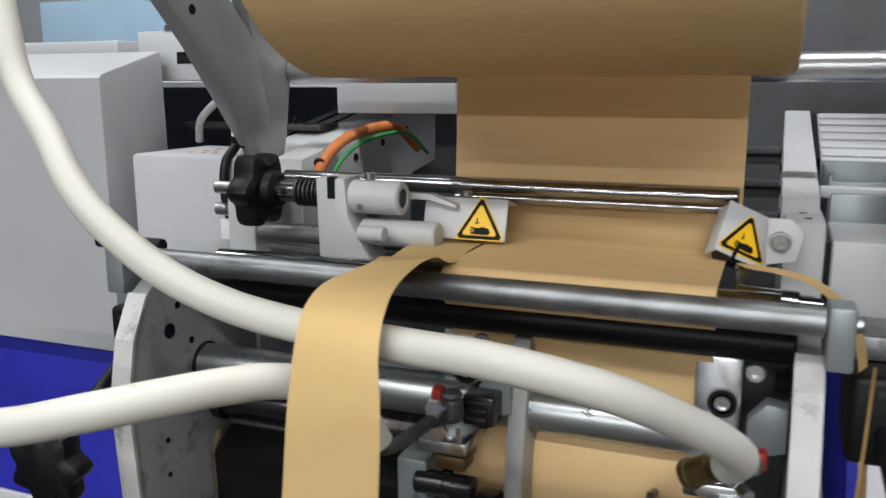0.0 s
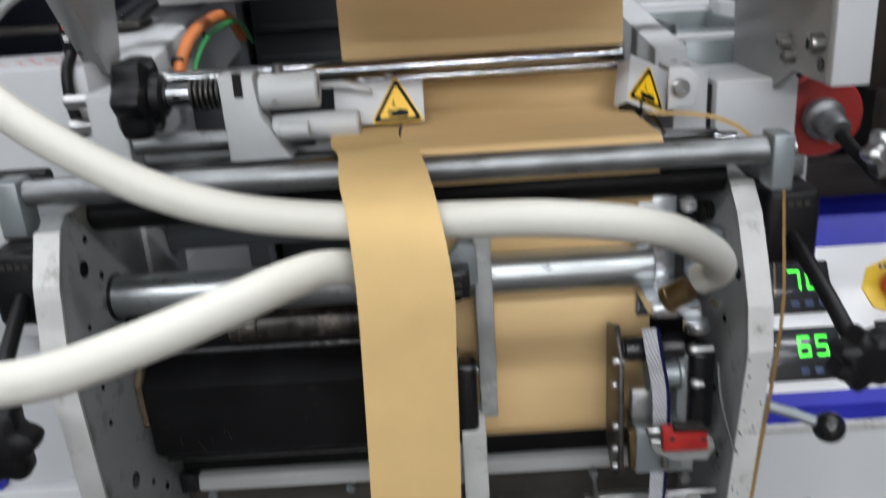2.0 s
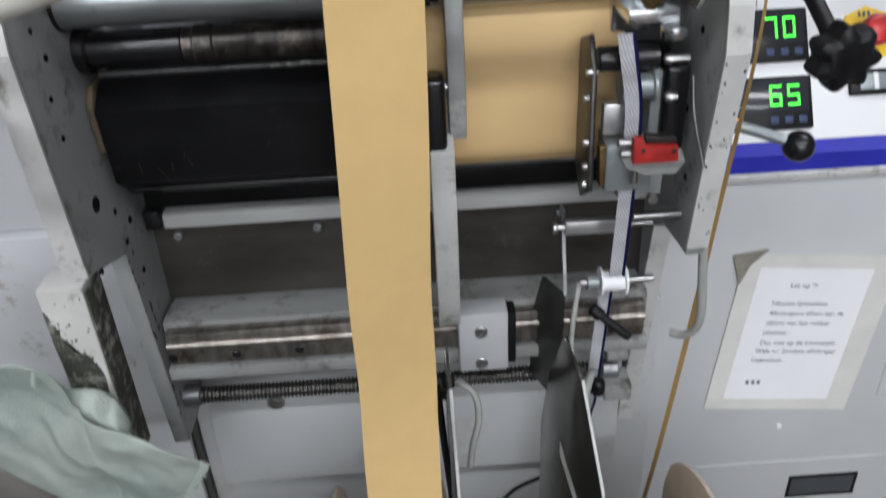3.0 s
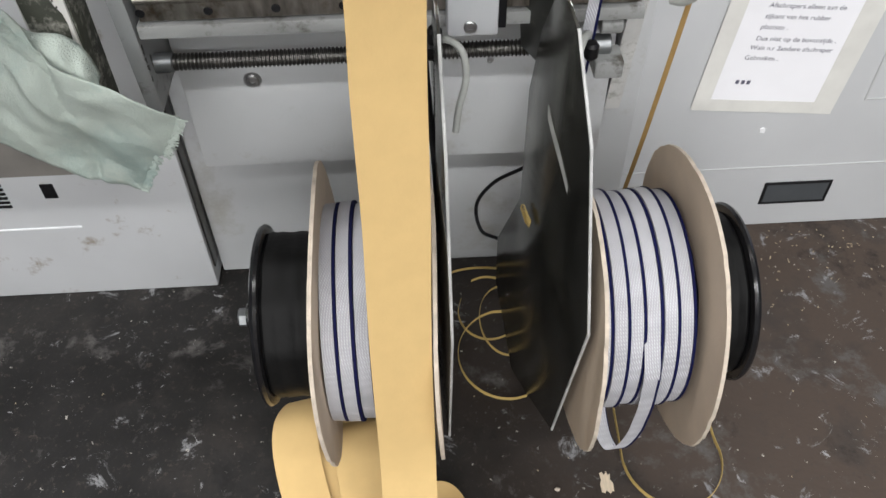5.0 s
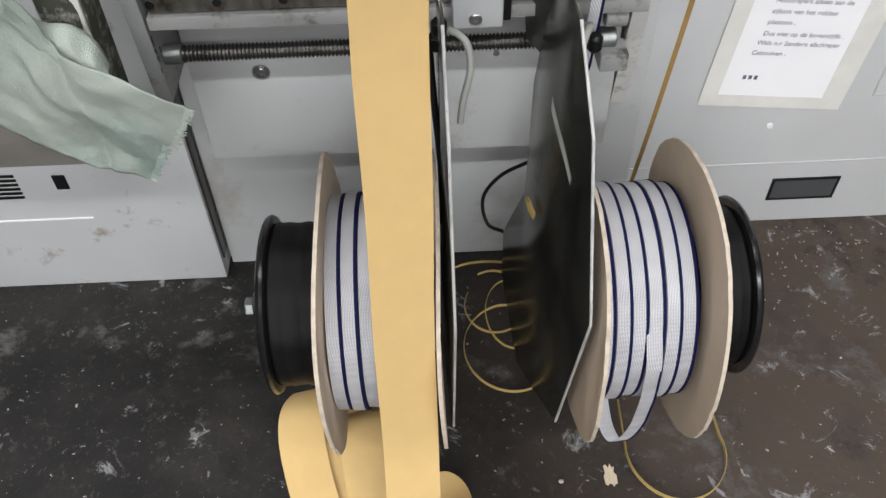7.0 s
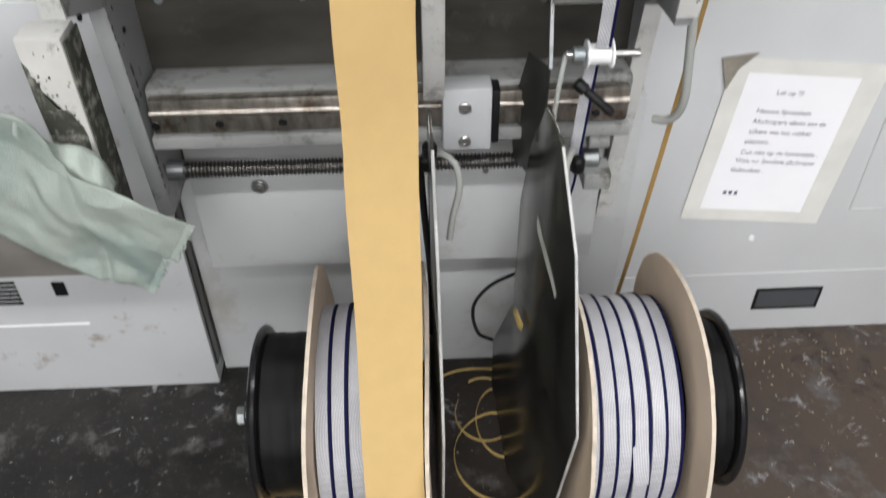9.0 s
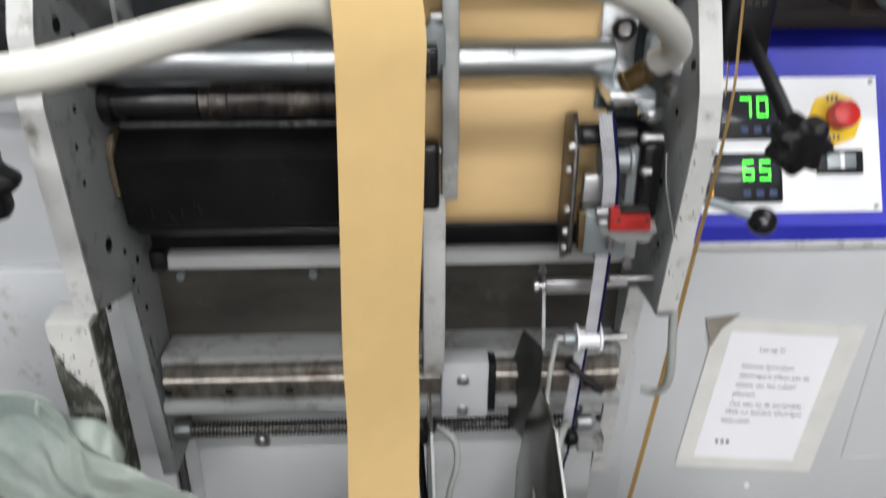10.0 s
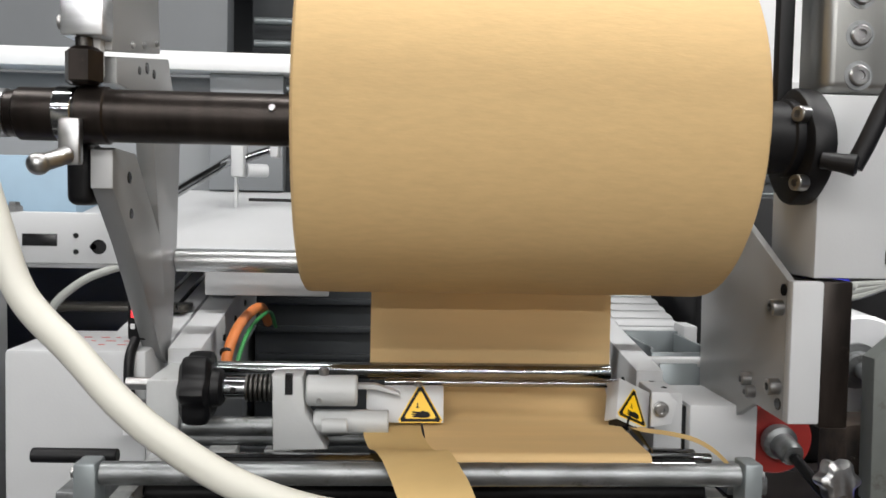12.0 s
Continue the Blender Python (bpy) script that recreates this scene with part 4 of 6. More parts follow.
def roll_stand_right():
    t = thing("roll_stand", (0.42, 0.95, 1.3), "grey upright plate and white block carrying the shaft", "stand arm")
    pl = part("plate", prism(B(), [(0.852, 1.335), (0.852, 1.495), (0.945, 1.545), (1.12, 1.64), (1.17, 1.60), (1.115, 1.45), (1.11, 1.31), (1.0, 1.30), (0.93, 1.338)], "x", 0.405, 0.414, 0.001), mat("satin_grey_plate", (0.36, 0.365, 0.365), 0.38, 0.2, var=0.05, scale=6, stretch=(1, 1, 0.3), dirt=(0.2, 0.195, 0.185), dirt_amt=0.1, dscale=14), t, "grey painted plate")
    part("front_flange", box(B(), (0.403, 0.838, 1.335), (0.440, 0.853, 1.497), 0.003), GREY, t, "white painted flange")
    # Shadow side of the column, put in as a dark brown colour.
    part("shaded_web", box(B(), (0.441, 0.842, 1.33), (0.475, 0.96, 1.497), 0.002), BROWNST, t, "column side with its shadow painted dark brown")
    q = B()
    for y, z in ((0.868, 1.464), (0.868, 1.372)):
        capscrew(q, (0.405, y, z), (-1, 0, 0), 0.0095, 0.014)
    for y, z in ((0.945, 1.365), (0.932, 1.352)):
        capscrew(q, (0.405, y, z), (-1, 0, 0), 0.008, 0.012)
    part("cap_screw", q, BOLT, pl)
    q = B()
    for y, z in ((0.862, 1.485), (0.866, 1.352)):
        rod(q, (0.406, y, z), (0.4035, y, z), 0.007, bev=0.0003, seg=14)
    part("drilled_hole", q, GLOSSB, pl)
    blk = part("white_block", box(B(), (0.430, 0.845, 1.500), (0.532, 0.955, 1.706), 0.003), GREY, t, "white painted bearing block")
    part("label_bar", box(B(), (0.512, 0.8435, 1.517), (0.524, 0.8452, 1.532), 0), STAIN, blk)
    col = part("steel_column", box(B(), (0.436, 0.85, 1.709), (0.57, 0.92, 1.95), 0.012, None, 4), mat("ground_steel_column", (0.30, 0.30, 0.29), 0.34, 0.85, var=0.12, scale=12, stretch=(2, 2, 0.3), dirt=(0.16, 0.15, 0.13), dirt_amt=0.25, dscale=16), t, "machined steel column with cap screws")
    q = B()
    pk = B()
    for z in (1.728, 1.773, 1.818):
        rod(pk, (0.474, 0.8494, z), (0.474, 0.852, z), 0.0165, bev=0.0002, seg=24)
        capscrew(q, (0.474, 0.8492, z), (0, -1, 0), 0.0115, 0.004)
    part("cap_screw", q, BOLT, col)
    part("counterbore", pk, STEEL, col)
    part("black_strap", box(B(), (0.398, 0.885, 1.66), (0.416, 0.90, 1.95), 0.002, None), BLACK, t)
    return t


roll_stand_right()


def paper_web():
    bm = B()
    ribbon(bm, [(0.094, 1.066, 1.66), (0.094, 1.065, 1.56), (0.094, 1.063, 1.45), (0.094, 1.060, 1.37), (0.094, 1.0585, 1.345), (0.094, 1.054, 1.338)], (0.164, 0, 0), 0.0006, 6)
    web = solid("paper_web", bm, KRAFT, "brown kraft paper web running down to a chrome roller", "paper web")
    bm = B()
    ribbon(bm, [(0.124, 1.046, 1.333), (0.124, 1.034, 1.318), (0.124, 1.02, 1.302), (0.124, 0.98, 1.2995), (0.124, 0.92, 1.2995), (0.124, 0.862, 1.2995), (0.124, 0.842, 1.299), (0.124, 0.833, 1.287), (0.124, 0.840, 1.273), (0.124, 0.870, 1.222), (0.124, 0.888, 1.150), (0.124, 0.874, 1.112), (0.124, 0.869, 1.075), (0.124, 0.8655, 1.04), (0.124, 0.8645, 1.005), (0.124, 0.870, 0.972), (0.124, 0.889, 0.953)], (0.125, 0, 0), 0.0006, 6)
    part("lower_web", bm, KRAFT, web, "paper web over the black drum")
    return web


paper_web()


def paper_strip():
    bm = B()
    c = [(-0.039, 1.035, 1.322), (-0.037, 1.015, 1.3005), (-0.039, 0.93, 1.3002), (-0.031, 0.864, 1.3003), (-0.024, 0.823, 1.309), (-0.017, 0.782, 1.3165), (-0.011, 0.728, 1.320), (-0.003, 0.664, 1.3175), (0.005, 0.623, 1.297), (0.0098, 0.605, 1.254), (0.0095, 0.599, 1.207), (0.007, 0.591, 1.104), (0.0027, 0.591, 0.986), (0.0022, 0.594, 0.896), (-0.0003, 0.5885, 0.807), (-0.0015, 0.570, 0.658), (-0.006, 0.542, 0.492), (-0.007, 0.510, 0.313), (-0.008, 0.471, 0.217), (-0.009, 0.438, 0.12), (-0.012, 0.395, 0.04), (-0.014, 0.33, 0.006)]
    h = [(0.0352, 0, 0)] * 4 + [(0.0351, -0.0028, 0.0005), (0.034, -0.0046, 0.006), (0.034, -0.0067, 0.006), (0.0345, -0.007, 0.002), (0.034, -0.004, -0.005), (0.034, 0.004, -0.003), (0.0335, 0.009, 0.003), (0.0333, 0.0113, 0.003), (0.0328, 0.013, 0.002), (0.033, 0.012, 0.001), (0.0338, 0.010, 0.0006), (0.034, 0.009, 0.0002), (0.0345, 0.0077, 0), (0.0348, 0.0055, 0)] + [(0.035, 0.0033, 0)] * 4
    ribbon(bm, c, h, 0.0005, 6)
    return solid("paper_strip", bm, STRIPK, "long loose strip of brown kraft paper hanging over a bar", "paper strip")


paper_strip()


def paper_pile():
    """Loops of the slit strip lying on the floor."""
    t = thing("paper_heap", (-0.1, 0.65, 0), "heap of slit brown paper strip looped on the floor", "paper heap")
    loops = (
        ([(-0.150, 0.745, 0.060), (-0.165, 0.72, 0.110), (-0.178, 0.67, 0.138), (-0.178, 0.62, 0.122), (-0.162, 0.555, 0.070), (-0.132, 0.48, 0.012), (-0.10, 0.42, 0.004)], (0.034, 0.006, 0.002)),
        ([(-0.110, 0.69, 0.030), (-0.098, 0.675, 0.105), (-0.090, 0.645, 0.150), (-0.084, 0.605, 0.145), (-0.074, 0.545, 0.090), (-0.060, 0.465, 0.016), (-0.05, 0.40, 0.004)], (0.034, 0.010, -0.004)),
        ([(-0.160, 0.70, 0.012), (-0.130, 0.705, 0.075), (-0.118, 0.68, 0.118), (-0.125, 0.62, 0.100), (-0.118, 0.55, 0.045), (-0.09, 0.47, 0.006)], (0.030, 0.016, 0.006)),
        ([(-0.01, 0.575, 0.034), (0.035, 0.580, 0.036), (0.063, 0.552, 0.036), (0.068, 0.505, 0.034), (0.045, 0.46, 0.032)], (0.006, 0.008, 0.030)),
    )
    for c, half in loops:
        part("loop", ribbon(B(), c, half, 0.0005, 6), STRIPK, t)
    return t


paper_pile()


def side_trim():
    bm = ribbon(B(), [(0.255, 0.985, 1.301), (0.272, 0.955, 1.298), (0.298, 0.925, 1.301), (0.325, 0.905, 1.298), (0.348, 0.888, 1.284), (0.364, 0.876, 1.258), (0.372, 0.87, 1.20), (0.376, 0.86, 1.12)], (0.004, 0.009, 0), 0.0005, 6)
    t = solid("trim_strip", bm, STRIPK, "narrow trimmed edge of brown paper curling off the web", "paper strip")
    rope = ribbon(B(), [(0.376, 0.86, 1.24), (0.372, 0.84, 1.19), (0.366, 0.815, 1.13), (0.362, 0.815, 1.05), (0.366, 0.85, 0.917), (0.366, 0.89, 0.70), (0.366, 0.94, 0.46), (0.372, 1.0, 0.265), (0.37, 1.03, 0.15), (0.36, 1.04, 0.06)], [(0.0010, -0.001, 0)] * 3 + [(0.0016, -0.001, 0), (0.0024, -0.001, 0)] + [(0.0032, -0.001, 0)] * 5, 0.001, 6)
    solid("trim_tape", rope, TEAK, "thin tan paper trim hanging down beside the machine", "paper trim")
    return t


side_trim()


# ---- hoses ----
def hoses():
    """Two hoses, each with its origin at HOSE_PIVOT, so that they can lift together."""
    out = []
    for pts, lab in (
        ([(-0.4634, 0.755, 1.733), (-0.4368, 0.738, 1.636), (-0.4054, 0.720, 1.550), (-0.3738, 0.702, 1.483), (-0.3202, 0.6805, 1.435), (-0.2745, 0.657, 1.397), (-0.2309, 0.645, 1.366), (-0.1703, 0.642, 1.330), (-0.1053, 0.645, 1.3065), (-0.0244, 0.650, 1.2935), (0.0482, 0.645, 1.2915), (0.1181, 0.634, 1.2915), (0.1943, 0.645, 1.276), (0.2454, 0.690, 1.241), (0.2685, 0.722, 1.2160), (0.2740, 0.742, 1.1990), (0.2640, 0.757, 1.1860)], "ivory rubber hose looping across the machine"),
        ([(-0.70, 0.72, 1.19), (-0.5748, 0.638, 1.2093), (-0.4551, 0.573, 1.2285), (-0.3555, 0.534, 1.242), (-0.2738, 0.512, 1.2483), (-0.2012, 0.504, 1.2557), (-0.138, 0.516, 1.2700), (-0.092, 0.548, 1.2765), (-0.066, 0.583, 1.2755), (-0.046, 0.616, 1.270), (-0.0250, 0.644, 1.257), (-0.007, 0.6625, 1.2325), (0.005, 0.672, 1.204)], "ivory rubber hose running behind the paper strip"),
    ):
        bm = sweep(B(), [Vector(p) - HOSE_PIVOT for p in pts], 0.0136, 20, 8)
        ob = solid("suction_hose", bm, HOSE, lab, "hose", "hoses")
        ob.matrix_basis = Matrix.Translation(HOSE_PIVOT)
        out.append(ob)
    return out


HOSE_PIVOT = Vector((0, 0.65, 1.24))
long_hose, short_hose = hoses()


# ---- glue heads ----
def glue_head(x, label, full=True):
    t = thing("glue_head", (x, 0.82, 1.05), label, "glue head", "glue heads")
    part("clamp_plate", box(B(), (x - 0.017, 0.868, 1.100), (x + (0.024 if full else 0.018), 0.905, 1.232), 0.003), ZINC, t, "bright clamp block on the tube")
    if full:
        part("knurled_stub", rod(B(), (x - 0.045, 0.888, 1.207), (x - 0.018, 0.888, 1.207), 0.010, seg=20), SCREW, t)
    q = B()
    capscrew(q, (x + (0.034 if full else 0.025), 0.872, 1.221), (0, -1, 0), 0.009, 0.008)
    capscrew(q, (x + 0.008, 0.868, 1.190), (0, -1, 0), 0.011, 0.006)
    part("cap_screw", q, ZINC, t)
    part("black_bush", lathe(B(), [(0, 0.013), (0.006, 0.013), (0.006, 0.007), (0.002, 0.007)], (x + 0.008, 0.868, 1.190), (x + 0.008, 0, 1.190), 22), BLACK, t)
    q = B()
    prof, a = [(0, 0.009)], 0.0
    for k in range(5):
        prof += [(0.004 * k + 0.001, 0.010), (0.004 * k + 0.003, 0.0078)]
    lathe(q, prof, (x + 0.050, 0.885, 1.208), (1, 0.885, 1.208), 18)
    part("spring", q, SCREW, t)
    part("wing_plate", prism(B(), [(x + 0.030, 1.15), (x + 0.030, 1.185), (x + 0.045, 1.203), (x + 0.062, 1.20), (x + 0.063, 1.16)], "y", 0.84, 0.862, 0.002), GREYB, t)
    # hose socket
    sx = x
    if not full:
        part("feed_pipe", sweep(B(), [(0.007, 0.667, 1.205), (0.007, 0.69, 1.180), (0.010, 0.74, 1.172), (0.014, 0.785, 1.172)], 0.006, 12), DARKM, t)
    else:
        q = lathe(B(), [(0.008, 0.0095), (0.0005, 0.0098), (0, 0.0122), (0.002, 0.0130), (0.006, 0.0130), (0.007, 0.0118), (0.026, 0.0118)], (sx - 0.012, 0.772, 1.1600), (sx + 0.022, 0.757, 1.185), 26)
        part("hose_socket", q, BRASS, t, "dull brass hose socket")
        part("socket_bore", lathe(B(), [(0, 0.0096), (0.001, 0.0096)], (sx - 0.0075, 0.770, 1.1633), (sx + 0.022, 0.757, 1.185), 20), BROWNST, t)
    part("ledge", box(B(), (x - 0.017, 0.800, 1.128), (x + (0.032 if full else 0.031), 0.868, 1.141), 0.002), ZINC, t, "bright milled ledge")
    part("red_cap", box(B(), (x + (0.040 if full else 0.0), 0.79, 1.163), (x + (0.048 if full else 0.010), 0.806, 1.180 + (0 if full else 0.016)), 0.003), REDP, t, "small red cap")
    q = B()
    if full:
        lathe(q, [(0, 0.0065), (0.010, 0.0065)], (x + 0.034, 0.772, 1.178), (x + 0.06, 0.76, 1.174), 6)
        lathe(q, [(0, 0.006), (0.010, 0.006)], (x + 0.030, 0.768, 1.158), (x + 0.05, 0.74, 1.148), 6)
        lathe(q, [(0, 0.012), (0.001, 0.0125), (0.009, 0.0125), (0.010, 0.012)], (x + 0.024, 0.792, 1.118), (x + 0.024, 0.792, 2), 20)
        part("hose_clip", q, ZINC, t, "bright hose clip")
    else:
        lathe(q, [(0, 0.0085), (0.0012, 0.0098), (0.010, 0.0098), (0.012, 0.008)], (x + 0.010, 0.785, 1.181), (x + 0.005, 0.70, 1.196), 6)
        lathe(q, [(0, 0.0085), (0.0012, 0.0095), (0.009, 0.0095), (0.011, 0.008)], (x + 0.010, 0.785, 1.160), (x + 0.030, 0.71, 1.150), 6)
        rod(q, (x + 0.024, 0.80, 1.141), (x + 0.024, 0.80, 1.156), 0.003, seg=12)
        part("hose_clip", q, ZINC, t, "bright hose clip")
        part("grey_plug", lathe(B(), [(0, 0.009), (0.004, 0.0115), (0.020, 0.0105), (0.022, 0.009), (0.026, 0.0105), (0.029, 0.008)], (x + 0.018, 0.80, 1.164), (x + 0.020, 0.79, 1.30), 22), DARKM, t, "dark plug")
        v = part("valve", box(B(), (x + 0.022, 0.815, 1.154), (x + 0.054, 0.86, 1.184), 0.003), GLOSSB, t, "black valve block")
        k = B()
        for dz in (0.004, 0.012, 0.020):
            box(k, (x + 0.026, 0.8135, 1.156 + dz), (x + 0.046, 0.8152, 1.159 + dz), 0.0004)
        part("valve_rib", k, SCREW, v)
        part("valve_spout", rod(B(), (x + 0.040, 0.826, 1.150), (x + 0.040, 0.826, 1.156), 0.006, seg=14), GLOSSB, v)
        part("tan_block", box(B(), (x, 0.801, 1.112), (x + 0.030, 0.83, 1.126), 0.002), BRASS, t)
    # nozzle unit below
    part("top_cylinder", lathe(B(), [(0, 0.010), (0.002, 0.012), (0.030, 0.012), (0.031, 0.0105), (0.036, 0.0105), (0.037, 0.012), (0.058, 0.012)], (x - (0.044 if full else 0.02), 0.803, 1.096), (x + 1, 0.803, 1.096), 26), GLOSSB, t, "black lacquered cylinder")
    part("bracket", prism(B(), [(x - 0.008, 0.93), (x - 0.008, 1.0), (x + 0.02, 1.07), (x + 0.045, 1.07), (x + 0.04, 0.93)], "y", 0.832, 0.845, 0.002), PLATE, t)
    part("dark_valve", box(B(), (x + 0.030, 0.822, 0.985), (x + 0.056, 0.85, 1.078), 0.006, None, 3), GLOSSB, t)
    part("guide_roller", lathe(B(), [(0, 0.0165), (0.003, 0.0165), (0.004, 0.0125), (0.030, 0.0125), (0.031, 0.0165), (0.034, 0.0165)], (x - 0.021, 0.80, 1.068), (x + 1, 0.80, 1.068), 26), GREYB, t, "grey flanged guide roller")
    if not full:
        part("nozzle_body", box(B(), (x - 0.040, 0.80, 0.985), (x - 0.008, 0.845, 1.118), 0.004), GREYB, t, "zinc nozzle body")
        return t
    part("side_cheek", prism(B(), [(0.798, 1.088), (0.792, 0.96), (0.83, 0.935), (0.86, 0.96), (0.86, 1.10), (0.82, 1.115)], "x", x - 0.049, x - 0.043, 0.002), SCREW, t, "dark side cheek")
    q = B()
    for y, z in ((0.802, 1.084), (0.806, 1.056), (0.80, 1.012), (0.80, 0.985), (0.80, 0.965)):
        capscrew(q, (x - 0.043, y, z), (-1, 0, 0), 0.0042, 0.011)
    for z, a, n in ((1.0935, 0.020, 0.024), (1.055, 0.024, 0.012)):
        lathe(q, [(0, 0.0035), (0.003, 0.0055), (0.007, 0.0055), (0.0075, 0.004), (n, 0.004)], (x + a, 0.80, z), (x + 1, 0.80, z), 10)
    lathe(q, [(0, 0.0055), (0.008, 0.0055)], (x + 0.024, 0.812, 0.939), (x + 0.024, 0, 0.939), 6)
    part("small_screw", q, BOLT, t)
    part("face_plate", box(B(), (x - 0.035, 0.800, 1.018), (x - 0.004, 0.812, 1.050), 0.002), ALU, t, "machined face plate")
    part("face_plate", box(B(), (x + 0.012, 0.806, 1.015), (x + 0.019, 0.83, 1.085), 0.002), GREYB, t)
    part("nozzle_body", box(B(), (x - 0.032, 0.792, 0.958), (x + 0.016, 0.835, 1.010), 0.003), GREYB, t, "zinc nozzle body")
    part("brass_rod", prism(B(), [(x - 0.038, 0.968), (x - 0.040, 1.012), (x - 0.033, 1.012), (x - 0.0325, 0.968)], "y", 0.786, 0.80, 0.001), BRASS, t, "dull brass strip")
    # blade holder
    part("blade_plate", prism(B(), [(x - 0.022, 1.006), (x - 0.016, 0.994), (x + 0.004, 0.985), (x + 0.034, 0.985), (x + 0.042, 0.998), (x + 0.038, 1.010), (x - 0.01, 1.012)], "y", 0.771, 0.779, 0.0015), DIMSCRAPE, t, "oily grey blade plate")
    part("red_lever", prism(B(), [(x - 0.0135, 1.030), (x - 0.004, 1.030), (x - 0.002, 1.0225), (x + 0.030, 1.0205), (x + 0.0315, 1.004), (x - 0.0125, 1.004)], "y", 0.760, 0.770, 0.0015), mat("worn_red_plastic", (0.33, 0.018, 0.015), 0.4, var=0.25, scale=60, dirt=(0.10, 0.02, 0.015), dirt_amt=0.4, dscale=70), t, "worn red plastic lever")
    part("dark_strip", prism(B(), [(x - 0.002, 1.031), (x + 0.028, 1.028), (x + 0.030, 1.022), (x - 0.001, 1.024)], "y", 0.764, 0.774, 0.001), SCREW, t)
    q = B()
    rod(q, (x - 0.027, 0.768, 1.024), (x - 0.015, 0.768, 1.024), 0.0042, seg=14)
    rod(q, (x - 0.024, 0.768, 1.012), (x - 0.014, 0.768, 1.012), 0.0035, seg=14)
    lathe(q, [(0, 0.004), (0.012, 0.0045), (0.014, 0.003)], (x - 0.006, 0.778, 0.988), (x - 0.006, 0.778, 0.9), 12)
    part("lever_pin", q, BOLT, t)
    q = B()
    for px, pz in ((x - 0.004, 1.018), (x + 0.026, 1.016)):
        rod(q, (px, 0.760, pz), (px, 0.7585, pz), 0.0025, bev=0.0003, seg=10)
    part("lever_rivet", q, SCREW, t)
    return t


glue_head(0.250, "zinc and black glue head with brass hose socket on a tube")
glue_head(0.006, "zinc and black glue head mostly hidden behind the paper strip", False)


def thin_lever_and_guides():
    t = thing("tape_guide", (0.25, 0.85, 0.85), "steel tape guide with small rollers on the side plate", "tape guide")
    part("guide_bar", box(B(), (0.190, 0.845, 0.876), (0.255, 0.855, 0.893), 0.002), ALU, t)
    q = B()
    rod(q, (0.176, 0.85, 0.885), (0.29, 0.85, 0.885), 0.004, seg=14)
    rod(q, (0.176, 0.85, 0.885), (0.182, 0.85, 0.885), 0.007, seg=14)
    rod(q, (0.262, 0.83, 0.905), (0.315, 0.83, 0.905), 0.004, seg=14)
    rod(q, (0.205, 0.825, 0.825), (0.290, 0.825, 0.825), 0.0045, seg=14)
    sweep(q, [(0.30, 0.80, 1.075), (0.302, 0.79, 1.04), (0.312, 0.775, 0.99)], 0.0018, 8)
    part("guide_pin", q, BOLT, t)
    part("guide_roller", lathe(B(), [(0, 0.0165), (0.0025, 0.0165), (0.0035, 0.012), (0.027, 0.012), (0.028, 0.0165), (0.0305, 0.0165)], (0.228, 0.825, 0.825), (1, 0.825, 0.825), 24), PANEL, t, "white plastic guide roller")
    part("bush", rod(B(), (0.213, 0.825, 0.825), (0.227, 0.825, 0.825), 0.0085), GREYB, t)
    part("black_lever", lathe(B(), [(0, 0.006), (0.002, 0.0075), (0.014, 0.0075), (0.016, 0.0052), (0.052, 0.0058), (0.056, 0.0045)], (0.218, 0.815, 0.795), (0.262, 0.797, 0.762), 14), BLACK, t, "black clamping lever")
    dp = prism(B(), [(0.842, 0.70), (0.840, 0.80), (0.880, 0.80), (0.910, 0.70), (0.900, 0.63), (0.86, 0.63)], "x", 0.188, 0.192, 0.0008)
    for v in dp.verts:
        v.co.x -= 0.45 * (v.co.y - 0.842)
    part("dark_plate", dp, mat("dark_greenish_plate", (0.035, 0.036, 0.032), 0.35, 0.3, var=0.3, scale=9, dirt=(0.10, 0.10, 0.085), dirt_amt=0.35, dscale=9), t, "dark stained guide plate")
    part("thin_bracket", prism(B(), [(0.868, 0.885), (0.838, 0.80), (0.842, 0.80), (0.885, 0.895)], "x", 0.190, 0.194), STEEL, t)
    return t


thin_lever_and_guides()


def tape_run():
    t = thing("woven_tape", (0.24, 0.8, 0.7), "white woven tape with a navy edge threaded up from the spool", "tape")
    def band(c, w, nm="tape_length"):
        p = part(nm, ribbon(B(), c, (w, 0, 0), 0.0008, 5), TAPEW, t)
        off = [(a + w * 0.98, b - 0.0006, z) for a, b, z in c]
        part("navy_edge", ribbon(B(), off, (0.0016, 0, 0), 0.0012, 5), NAVY, p)
    band([(0.228, 0.787, 1.125), (0.231, 0.780, 1.10), (0.238, 0.784, 1.065), (0.240, 0.784, 1.04), (0.242, 0.79, 1.0)], 0.0078)
    band([(0.244, 0.80, 0.965), (0.244, 0.806, 0.91), (0.243, 0.811, 0.84)], 0.0078)
    band([(0.241, 0.842, 0.82), (0.236, 0.838, 0.76), (0.230, 0.832, 0.69), (0.226, 0.83, 0.64)], 0.0072)
    band([(0.226, 0.83, 0.64), (0.228, 0.86, 0.58), (0.24, 0.90, 0.50)], 0.0072)
    return t


tape_run()


# ---- spools ----
SY, SZ = 0.708, 0.347


